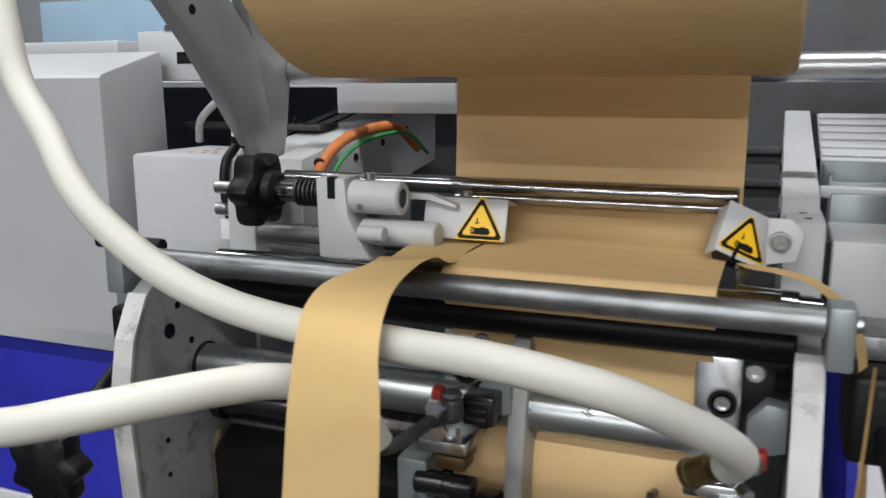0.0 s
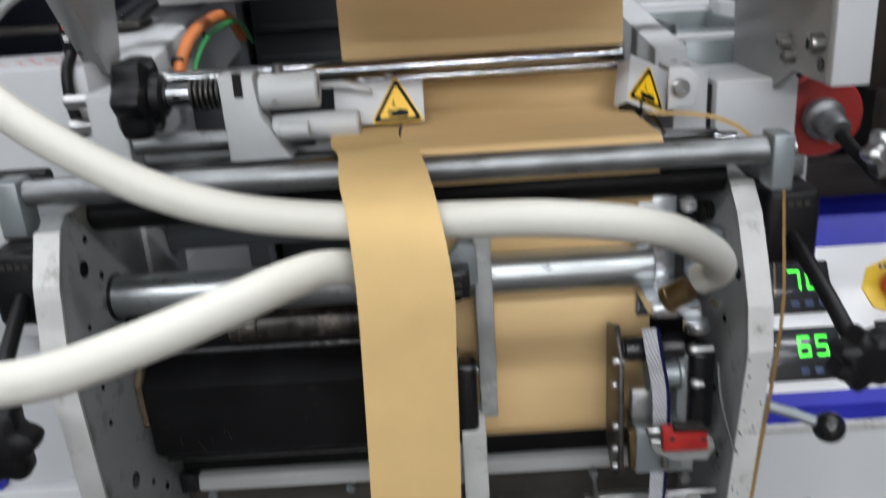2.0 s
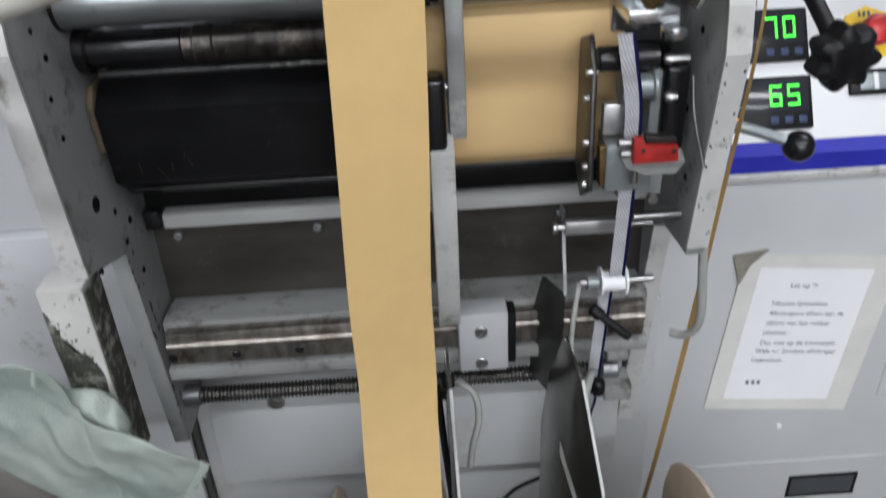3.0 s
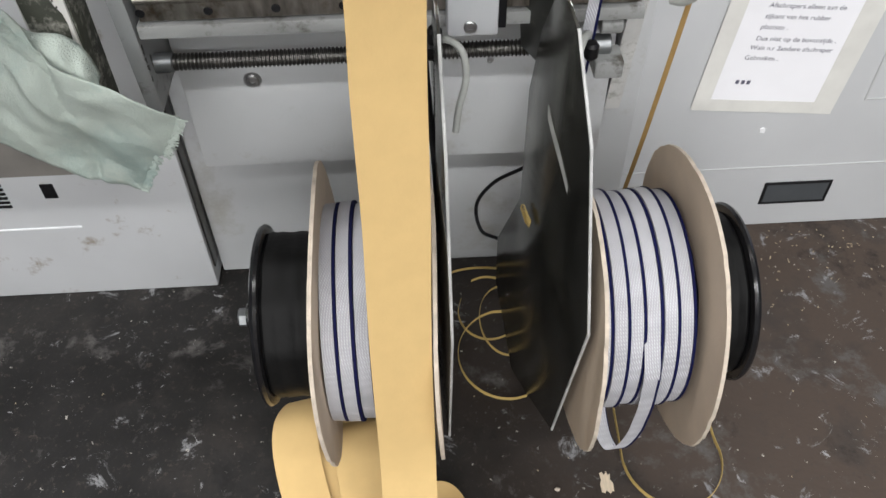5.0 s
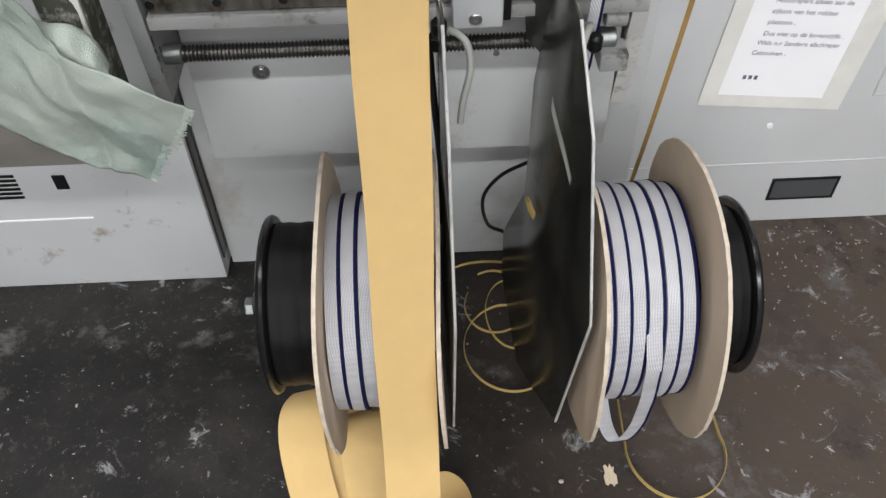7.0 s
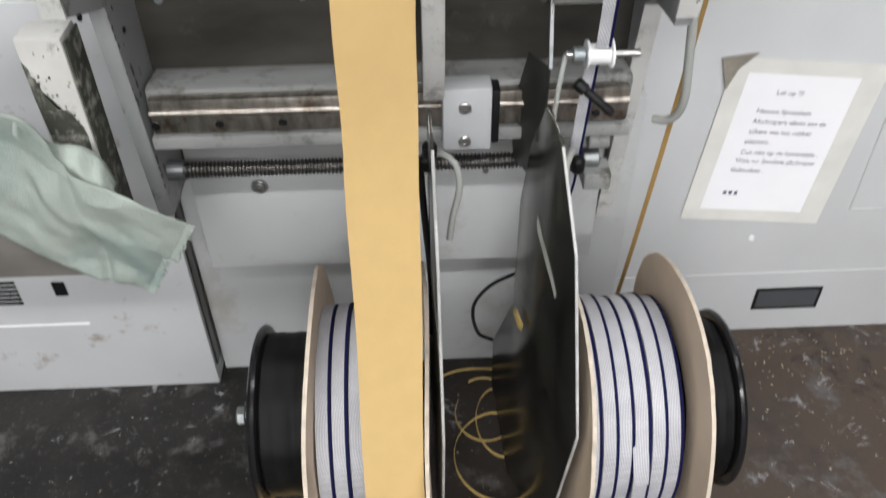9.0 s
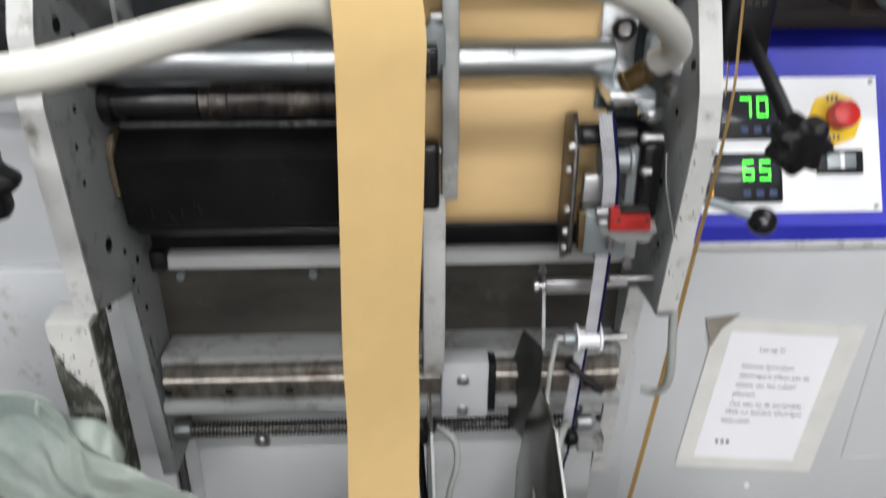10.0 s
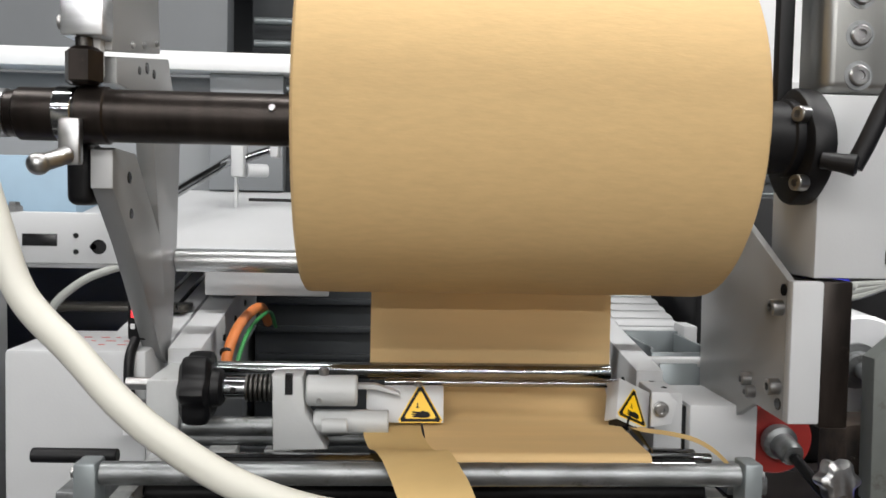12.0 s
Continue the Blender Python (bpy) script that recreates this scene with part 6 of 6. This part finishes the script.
def cable_loop():
    part_pts = [(-0.262, 1.06, 1.34), (-0.262, 1.07, 1.366), (-0.258, 1.12, 1.395), (-0.252, 1.20, 1.408), (-0.248, 1.28, 1.405), (-0.25, 1.36, 1.37)]
    t = solid("orange_cable", sweep(B(), part_pts, 0.0075, 14), ORANGE, "thick orange cable curving behind the guard", "cable")
    part("cable_tie", lathe(B(), [(0, 0.0085), (0.004, 0.0085)], (-0.264, 1.07, 1.368), (-0.266, 1.09, 1.385), 16), BLACK, t)
    solid("green_cable", sweep(B(), [(a + 0.012, b + 0.012, z - 0.009) for a, b, z in part_pts], 0.003, 12), GREEN, "thin green cable beside the orange one", "cable")
    # bolts and clamp on the post
    u = thing("clamp_bolt", (-0.36, 1.03, 1.3), "bright bolts through the grey post", "bolt")
    for z in (1.343, 1.315):
        part("bolt", rod(B(), (-0.372, 0.995, z), (-0.343, 0.995, z), 0.008, seg=18), BOLT, u)


cable_loop()


def hand_lever(s, knob, start, label):
    t = thing("hand_lever", (start[0], start[1], start[2] - 0.04), label, "hand lever", "hand levers")
    x, y, z = start
    w = 0.028
    part("gearbox", box(B(), (x - w, y + 0.01, z - 0.035), (x + w, y + 0.095, z + 0.045), 0.008, None, 3), BLACK, t, "black gearbox housing")
    part("cover_plate", box(B(), (x - w * 0.9, y + 0.05, z + 0.046), (x + w * 0.9, y + 0.12, z + 0.068), 0.003), STEEL, t)
    q = B()
    for k in range(4):
        box(q, (x - 0.014 + 0.008 * k, y + 0.0090, z + 0.028), (x - 0.009 + 0.008 * k, y + 0.0102, z + 0.033))
    part("label_bar", q, STAIN, t)
    part("rod", sweep(B(), [(x, y + 0.02, z), tuple((a * 0.5 + b * 0.5) for a, b in zip(start, knob)), knob], 0.0078, 14), BLACK, t, "black lever rod")
    d = (Vector(knob) - Vector(start)).normalized()
    d = (d + Vector((0, -1.0, 0.45))).normalized()
    part("star_knob", star_knob(B(), Vector(knob) - d * 0.010, d, 0.031 if s > 0 else 0.044, 0.030, 7), BLACK, t, "black star knob")
    return t


hand_lever(1, (0.402, 0.730, 1.114), (0.386, 0.845, 1.188), "black lever with a star knob beside the control cabinet")
hand_lever(-1, (-0.367, 0.700, 1.098), (-0.392, 0.835, 1.175), "black lever with a star knob beside the blue cabinet")


def ball_lever():
    t = thing("ball_lever", (0.35, 0.83, 1.0), "short steel lever with a black ball on the side plate", "hand lever", "hand levers")
    part("lever", sweep(B(), [(0.340, 0.842, 1.008), (0.38, 0.83, 1.0), (0.415, 0.817, 0.990)], 0.006, 12), GREYB, t)
    bm = B()
    bmesh.ops.create_uvsphere(bm, u_segments=24, v_segments=16, radius=0.0165, matrix=Matrix.Translation((0.424, 0.814, 0.986)))
    part("ball", bm, GLOSSB, t, "black plastic ball")
    return t


ball_lever()


def film_unwinder():
    t = thing("film_unwinder", (0.6, 1.1, 1.08), "dark unwinder with a white film roll and red disc", "unwinder")
    part("white_film", lathe(B(), [(0, 0.030), (0, 0.074), (0.004, 0.078), (0.10, 0.078), (0.104, 0.074)], (0.640, 1.10, 1.349), (0.672, 1.4, 1.359), 48), WHITEROLL, t, "glossy white film roll")
    q = lathe(B(), [(0, 0.012), (0.05, 0.012), (0.052, 0.022), (0.066, 0.024), (0.068, 0.034), (0.08, 0.034)], (0.625, 1.03, 1.345), (0.634, 1.11, 1.355), 24)
    part("film_hub", q, STEEL, t)
    part("red_disc", lathe(B(), [(0, 0.046), (0.002, 0.048), (0.010, 0.048), (0.012, 0.046)], (0.470, 1.005, 1.272), (0.482, 1.09, 1.278), 40), REDP, t, "red painted disc")
    q = lathe(B(), [(0, 0.020), (0.006, 0.023), (0.016, 0.023), (0.020, 0.017), (0.045, 0.0155), (0.05, 0.013)], (0.470, 1.005, 1.274), (0.474, 0.92, 1.256), 26)
    part("disc_hub", q, STEEL, t)
    part("knob_rod", rod(B(), (0.473, 0.955, 1.262), (0.482, 0.885, 1.232), 0.007), BLACK, t)
    part("silver_knob", star_knob(B(), (0.490, 0.897, 1.255), (0.05, -0.95, 0.1), 0.027, 0.024, 6), BOLT, t, "silver wing knob")
    q = prism(B(), [(0.598, 1.185), (0.581, 1.20), (0.578, 1.388), (0.614, 1.418), (0.84, 1.418), (0.84, 1.185)], "y", 0.965, 0.995, 0.003)
    blk = part("grey_bearing_plate", q, mat("greenish_cast_iron", (0.12, 0.13, 0.122), 0.5, 0.2, var=0.15, scale=14, bump=0.15, bscale=120, dirt=(0.07, 0.065, 0.055), dirt_amt=0.35, dscale=20), t, "zinc grey bearing plate")
    q = B()
    capscrew(q, (0.612, 0.965, 1.335), (0, -1, 0), 0.013, 0.006)
    capscrew(q, (0.628, 0.965, 1.24), (0, -1, 0), 0.007, 0.005)
    part("cap_screw", q, BOLT, blk)
    part("rust_block", box(B(), (0.575, 1.02, 1.165), (0.65, 1.10, 1.290), 0.014), mat("grimy_rust", (0.030, 0.020, 0.014), 0.85, var=0.7, scale=40, bump=0.9, bscale=70, dirt=(0.20, 0.18, 0.15), dirt_amt=0.22, dscale=60), t, "grimy rusty block")
    part("dark_tray", box(B(), (0.42, 1.30, 1.079), (1.7, 1.75, 1.135), 0.004), mat("brown_black_tray", (0.017, 0.013, 0.012), 0.5, var=0.3, scale=12), t, "dark tray on the cabinet")
    part("white_foot", box(B(), (0.455, 1.10, 1.136), (0.505, 1.14, 1.215), 0.004), GREY, t)
    # Black box added to keep the background behind the film roll dark.
    part("dark_backing", box(B(), (0.48, 1.34, 1.136), (1.7, 1.75, 1.60), 0.01), BLACK, t)
    q = B()
    for k in range(3):
        sweep(q, [(0.56 + 0.05 * k, 1.26, 1.44), (0.60 + 0.04 * k, 1.20, 1.46), (0.68, 1.22, 1.44 + 0.01 * k), (0.80, 1.28, 1.46)], 0.006, 10)
    part("grey_cable", q, GCABLE, t)
    part("blue_valve", box(B(), (0.62, 1.24, 1.425), (0.70, 1.30, 1.47), 0.006), BLUE, t)
    return t


film_unwinder()


# ---- far machines behind the roll ----
def far_machines():
    t = thing("rear_machine", (0, 2.2, 0), "large grey machine behind the roll with a white rail", "machine")
    part("grey_body", box(B(), (-2.2, 2.0, 0.0), (-0.40, 2.6, 1.87), 0.005), FARG, t)
    part("white_rail", box(B(), (-2.4, 1.90, 1.872), (0.30, 1.98, 1.915), 0.004), PANEL, t, "white painted rail")
    part("grey_post", box(B(), (-0.47, 1.93, 1.60), (-0.30, 1.99, 1.871), 0.003), FARG, t)
    part("grey_door", box(B(), (-2.2, 2.4, 1.88), (-0.52, 2.5, 3.2), 0.005), FARG, t)
    part("dark_cabinet", box(B(), (-0.38, 2.05, 0.0), (1.2, 2.6, 1.84), 0.005), DARKM, t, "dark machine cabinet")
    part("dark_upper", box(B(), (-0.50, 2.7, 1.85), (0.55, 2.9, 2.9), 0.005), DARKM, t)
    for k in range(4):
        part("pipe", rod(B(), (-0.48, 2.62, 1.93 + 0.07 * k), (0.5, 2.62, 1.93 + 0.07 * k), 0.012), GREYB, t)
    for k in range(3):
        part("louvre", box(B(), (-0.37, 2.035, 1.18 + 0.07 * k), (0.8, 2.052, 1.195 + 0.07 * k), 0.002), DARKM, t)
    u = thing("rear_cabinet", (1.3, 2.4, 0), "pale rear cabinet with a dark framed window", "cabinet")
    part("pale_panel", box(B(), (0.70, 2.0, 1.90), (1.9, 2.1, 2.8), 0.004), PANEL, u, "pale panel")
    part("white_base", box(B(), (0.60, 1.98, 1.86), (1.9, 2.1, 1.90), 0.003), GREY, u)
    for k in range(3):
        part("wire", rod(B(), (0.5, 2.0, 1.62 + 0.05 * k), (1.9, 2.0, 1.62 + 0.05 * k), 0.003), GREYB, u)
    for x in (0.74, 1.05, 1.36):
        part("window_bar", box(B(), (x, 1.99, 1.20), (x + 0.03, 2.02, 1.86), 0.003), GREYB, u)
    part("grey_column", box(B(), (0.475, 1.60, 1.08), (0.52, 1.66, 1.70), 0.003), GREY, u)
    return t


far_machines()


# ---- rag, cables and bits on the floor ----
def rag():
    top = smooth_line([(-0.60, 0.775, 0.745), (-0.48, 0.765, 0.800), (-0.395, 0.757, 0.803), (-0.365, 0.750, 0.738), (-0.300, 0.752, 0.694), (-0.2424, 0.757, 0.6513)], 16)
    low = smooth_line([(-0.66, 0.800, 0.700), (-0.54, 0.795, 0.650), (-0.465, 0.790, 0.594), (-0.425, 0.788, 0.567), (-0.378, 0.790, 0.532), (-0.3315, 0.792, 0.507)], 16)
    nu, nv = len(top) - 1, 52
    bm, g = B(), []
    random.seed(23)

    def drape(u, v):
        k = min(nu, max(0, round(u * nu)))
        p = top[k].lerp(low[k], v)
        w = noise.noise((u * 3.0 + v * 1.3, v * 1.9 - u, 0.3)) * 0.014 + noise.noise((u * 7 - v * 3, v * 4 + u * 2, 2.0)) * 0.008 + noise.noise((u * 16, v * 11, 5.0)) * 0.0028
        w += 0.010 * math.exp(-((v - 0.35 - 0.55 * (u - 0.5)) / 0.07) ** 2) * math.exp(-((u - 0.66) / 0.16) ** 2) - 0.009 * math.exp(-((u - 0.58 - 0.22 * v) / 0.025) ** 2)
        w += 0.006 * math.sin(9 * (u - 0.4 * v)) * v
        p = p + Vector((-0.1, -0.85, 0.30)) * w
        p.x += 0.014 * math.sin(math.pi * v) * (1 if v < 0.45 else -0.35) * max(0, u - 0.8) * 5 * 0.5
        return p
    for j in range(nv + 1):
        g.append([bm.verts.new(drape(i / nu, j / nv)) for i in range(nu + 1)])
    # the part folded over behind
    t2 = smooth_line([(-0.400, 0.766, 0.800), (-0.375, 0.782, 0.756), (-0.350, 0.788, 0.747), (-0.331, 0.788, 0.726), (-0.3225, 0.784, 0.696)], 8)
    b2 = smooth_line([(-0.400, 0.762, 0.770), (-0.376, 0.768, 0.712), (-0.355, 0.766, 0.702), (-0.336, 0.766, 0.692), (-0.320, 0.772, 0.684)], 8)
    fold = []
    for j in range(11):
        v = j / 10
        fold.append([bm.verts.new(a.lerp(b, v) + Vector((0, -0.012, 0.004)) * math.sin(math.pi * v) + Vector((0, -1, 0.3)) * noise.noise((i * 0.22, v * 2.5, 9.0)) * 0.004) for i, (a, b) in enumerate(zip(t2, b2))])
    for grid in (g, fold):
        for a, b in zip(grid, grid[1:]):
            for i in range(len(a) - 1):
                bm.faces.new((a[i], b[i], b[i + 1], a[i + 1]))
    ob = solid("cleaning_rag", bm, CLOTH, "pale green cotton cleaning rag draped over a bracket", "rag")
    m = ob.modifiers.new("thickness", "SOLIDIFY")
    m.thickness = 0.0016
    f = B()
    for k in range(150):
        v = (k + random.random()) / 150
        q = drape(1.0, v) + Vector((0, -0.0015, 0))
        d = Vector((random.uniform(0.002, 0.0075), random.uniform(-0.003, 0.002), random.uniform(-0.005, 0.002)))
        sweep(f, [q - d * 0.6, q + d * 0.4, q + d], 0.0010, 5, 2)
    part("frayed_hem", f, CLOTH, ob, "frayed hem")
    b = solid("rag_bracket", box(B(), (-0.64, 0.815, 0.520), (-0.40, 0.90, 0.60), 0.004), mat("greasy_tan_bracket", (0.17, 0.16, 0.145), 0.5, var=0.25, scale=10, dirt=(0.08, 0.07, 0.06), dirt_amt=0.4, dscale=14), "dark bracket under the cleaning rag", "bracket")
    return ob, b


rag()


def cables():
    for c, r, lab in (
        ([(0.226, 0.815, 0.700), (0.214, 0.785, 0.716), (0.200, 0.758, 0.690), (0.194, 0.745, 0.645), (0.193, 0.738, 0.600), (0.198, 0.735, 0.560)], 0.0048, "grey cable looping down beside a dark plate"),
        ([(0.047, 0.805, 0.705), (0.062, 0.785, 0.722), (0.078, 0.775, 0.712), (0.082, 0.770, 0.680), (0.074, 0.768, 0.640), (0.070, 0.768, 0.605)], 0.0042, "grey cable looping down beside a dark plate"),
        ([(0.346, 0.836, 0.870), (0.353, 0.840, 0.81), (0.360, 0.846, 0.755), (0.359, 0.856, 0.722), (0.350, 0.868, 0.705), (0.338, 0.880, 0.70)], 0.0055, "grey cable hooked over the edge of the side plate"),
        ([(0.197, 0.99, 0.335), (0.15, 1.0, 0.295), (0.122, 1.0, 0.245), (0.130, 0.98, 0.20), (0.165, 0.95, 0.20), (0.185, 0.90, 0.17)], 0.0032, "thin black cable hanging behind the spools"),
        ([(0.200, 0.84, 0.42), (0.185, 0.80, 0.33), (0.175, 0.80, 0.24), (0.170, 0.84, 0.15)], 0.0028, "thin black cable hanging behind the spools"),
        ([(0.036, 0.80, 0.70), (0.040, 0.79, 0.62), (0.046, 0.785, 0.52), (0.046, 0.78, 0.42)], 0.0045, "black cable running down a dark plate"),
        ([(0.205, 0.825, 0.825), (0.198, 0.815, 0.78), (0.196, 0.81, 0.73), (0.203, 0.80, 0.70), (0.215, 0.80, 0.70)], 0.0030, "thin bent wire beside the tape guide"),
    ):
        solid("cable", sweep(B(), c, r, 12), BLACK if "black" in lab else GCABLE, lab, "cable", "cables")
    for x, y, z in ((0.228, 0.80, 0.69), (0.044, 0.80, 0.70), (0.048, 0.79, 0.725)):
        solid("cable_gland", lathe(B(), [(0, 0.006), (0.004, 0.009), (0.018, 0.009), (0.022, 0.006)], (x, y, z - 0.012), (x, y, z + 0.01), 14), BLACK, "small black cable gland on the plate", "cable gland")
    # thread and tape tied on the dark plate
    q = B()
    random.seed(5)
    kx, ky, kz = (0.1690, 0.782, 0.440)
    for k in range(9):
        a0, r = random.uniform(0, 6.2), random.uniform(0.006, 0.0125)
        oy, oz = random.uniform(-0.008, 0.008), random.uniform(-0.004, 0.004)
        sweep(q, [(kx - 0.003 + random.uniform(-0.002, 0.001) - 0.2 * (oy + r * math.cos(a0 + a)), ky + oy + r * math.cos(a0 + a), kz + oz + 0.55 * r * math.sin(a0 + a)) for a in (0, 0.8, 1.6, 2.4, 3.2, 4.0, 4.8, 5.6)], 0.0009, 6, 3)
    solid("thread_knot", q, YTAPE, "knot of tan thread tied on the dark plate", "thread")
    solid("grey_tape", ribbon(B(), [(0.176, 0.755, 0.640), (0.181, 0.735, 0.624), (0.1855, 0.712, 0.611), (0.1925, 0.682, 0.588)], (0.001, 0.007, 0.006), 0.0012, 4), mat("grubby_grey_tape", (0.13, 0.13, 0.12), 0.6, var=0.2, scale=30), "strip of grey tape stuck on the dark plate", "tape")


cables()


def floor_bits():
    def arc(cx, cy, rx, ry, a0, a1, z0, z1):
        return [(cx + rx * math.cos(radians(a0 + (a1 - a0) * k / 14)), cy + ry * math.sin(radians(a0 + (a1 - a0) * k / 14)), z0 + (z1 - z0) * k / 14) for k in range(15)]
    for c, w in (
        ([(0.320, 0.80, 0.10), (0.330, 0.77, 0.05), (0.335, 0.715, 0.015)] + arc(0.414, 0.640, 0.081, 0.090, 170, 375, 0.008, 0.008) + [(0.487, 0.70, 0.02)], 0.0032),
        (arc(0.146, 0.952, 0.058, 0.068, 150, 480, 0.006, 0.03), 0.0024),
        (arc(0.175, 0.920, 0.050, 0.082, 95, 300, 0.02, 0.03), 0.0022),
        ([(0.225, 0.955, 0.030)] + arc(0.165, 0.852, 0.084, 0.090, 85, 290, 0.022, 0.006), 0.0028),
        (arc(0.14, 1.02, 0.08, 0.035, 20, 170, 0.01, 0.02), 0.0026),
    ):
        solid("yellow_tape_loop", ribbon(B(), c, (0.0006, 0.0006, w), 0.0009, 4), YTAPE, "loop of narrow yellow trim lying on the floor", "tape", "floor loops")
    random.seed(12)
    PALEW = mat("pale_split_wood", (0.60, 0.50, 0.37), 0.8, var=0.15, scale=60, stretch=(4, 1, 1))
    solid("wood_chip", prism(B(), [(0.292, 0.586), (0.297, 0.584), (0.299, 0.588), (0.303, 0.586), (0.305, 0.582), (0.309, 0.587), (0.311, 0.586), (0.312, 0.600), (0.308, 0.606), (0.310, 0.616), (0.306, 0.614), (0.304, 0.621), (0.300, 0.614), (0.297, 0.620), (0.293, 0.618), (0.294, 0.606), (0.291, 0.600)], "z", 0.0, 0.002), PALEW, "small torn piece of pale wood on the floor", "wood chip")
    bm = B()
    for k in range(150):
        if k < 120:
            x, y = random.uniform(0.55, 1.25), 1.135 - abs(random.gauss(0, 0.10))
        else:
            x, y = random.uniform(-0.9, 1.1), random.uniform(0.35, 1.04)
        a, n = random.uniform(0, math.pi), random.uniform(0.0008, 0.006 if k < 24 else 0.0022)
        dx, dy = math.cos(a), math.sin(a)
        w = random.uniform(0.0004, 0.0011)
        box(bm, (-n, -w, 0), (n, w, 0.0012), 0, Matrix.Translation((x, y, 0.0004)) @ pose(0, 0, 0, 0, random.uniform(-6, 6), math.degrees(a)))
    solid("floor_litter", bm, mat("dry_straw", (0.30, 0.25, 0.17), 0.8, var=0.4, scale=40), "scattered straw, chips and paper crumbs on the floor", "litter", kind="stuff")
    q = B()
    bmesh.ops.create_icosphere(q, subdivisions=2, radius=0.004, matrix=Matrix.Translation((0.221, 0.593, 0.005)) @ Matrix.Diagonal((1.2, 0.9, 0.6, 1)))
    solid("pale_lump", q, CARDE, "small pale lump of glue on the floor", "litter")
    solid("paper_scrap", prism(B(), [(0.652, 0.252), (0.660, 0.250), (0.661, 0.258), (0.657, 0.262), (0.651, 0.260)], "y", 1.142, 1.1445), PANEL, "tiny white paper scrap stuck on the cabinet", "scrap")


floor_bits()


# ---- the hoses jerk upwards a little in the second second ----
def motions():
    def at(dx, dy, dz, turn):
        return pose(HOSE_PIVOT.x + dx, HOSE_PIVOT.y + dy, HOSE_PIVOT.z + dz, 0, turn, 0)
    walk(long_hose, [(0, at(0.0045, 0.003, -0.0080, 0.0)), (1.0, at(0.005, 0.0005, -0.0088, 0.25)), (1.4, at(0.007, 0.0005, -0.0098, 0.4)), (1.8, at(0.0034, 0, -0.0024, 0.15)), (2.1, at(0, 0, 0, 0)), (10, at(0, 0, 0, 0)), (10.6, at(0, 0.002, 0.003, 0)), (12, at(0, 0, 0.002, 0))])
    walk(short_hose, [(0, at(0.003, 0.003, -0.0145, -0.6)), (1.0, at(0.006, 0.002, -0.0165, 0.8)), (1.4, at(0.008, 0.001, -0.0125, 2.2)), (1.8, at(0.001, -0.001, -0.0045, 1.0)), (2.3, at(-0.004, 0, 0.004, -1.4)), (3.5, at(0, 0, 0, 0)), (10, at(0, 0, 0, 0)), (12, at(0, 0, 0.002, -0.2))])


motions()
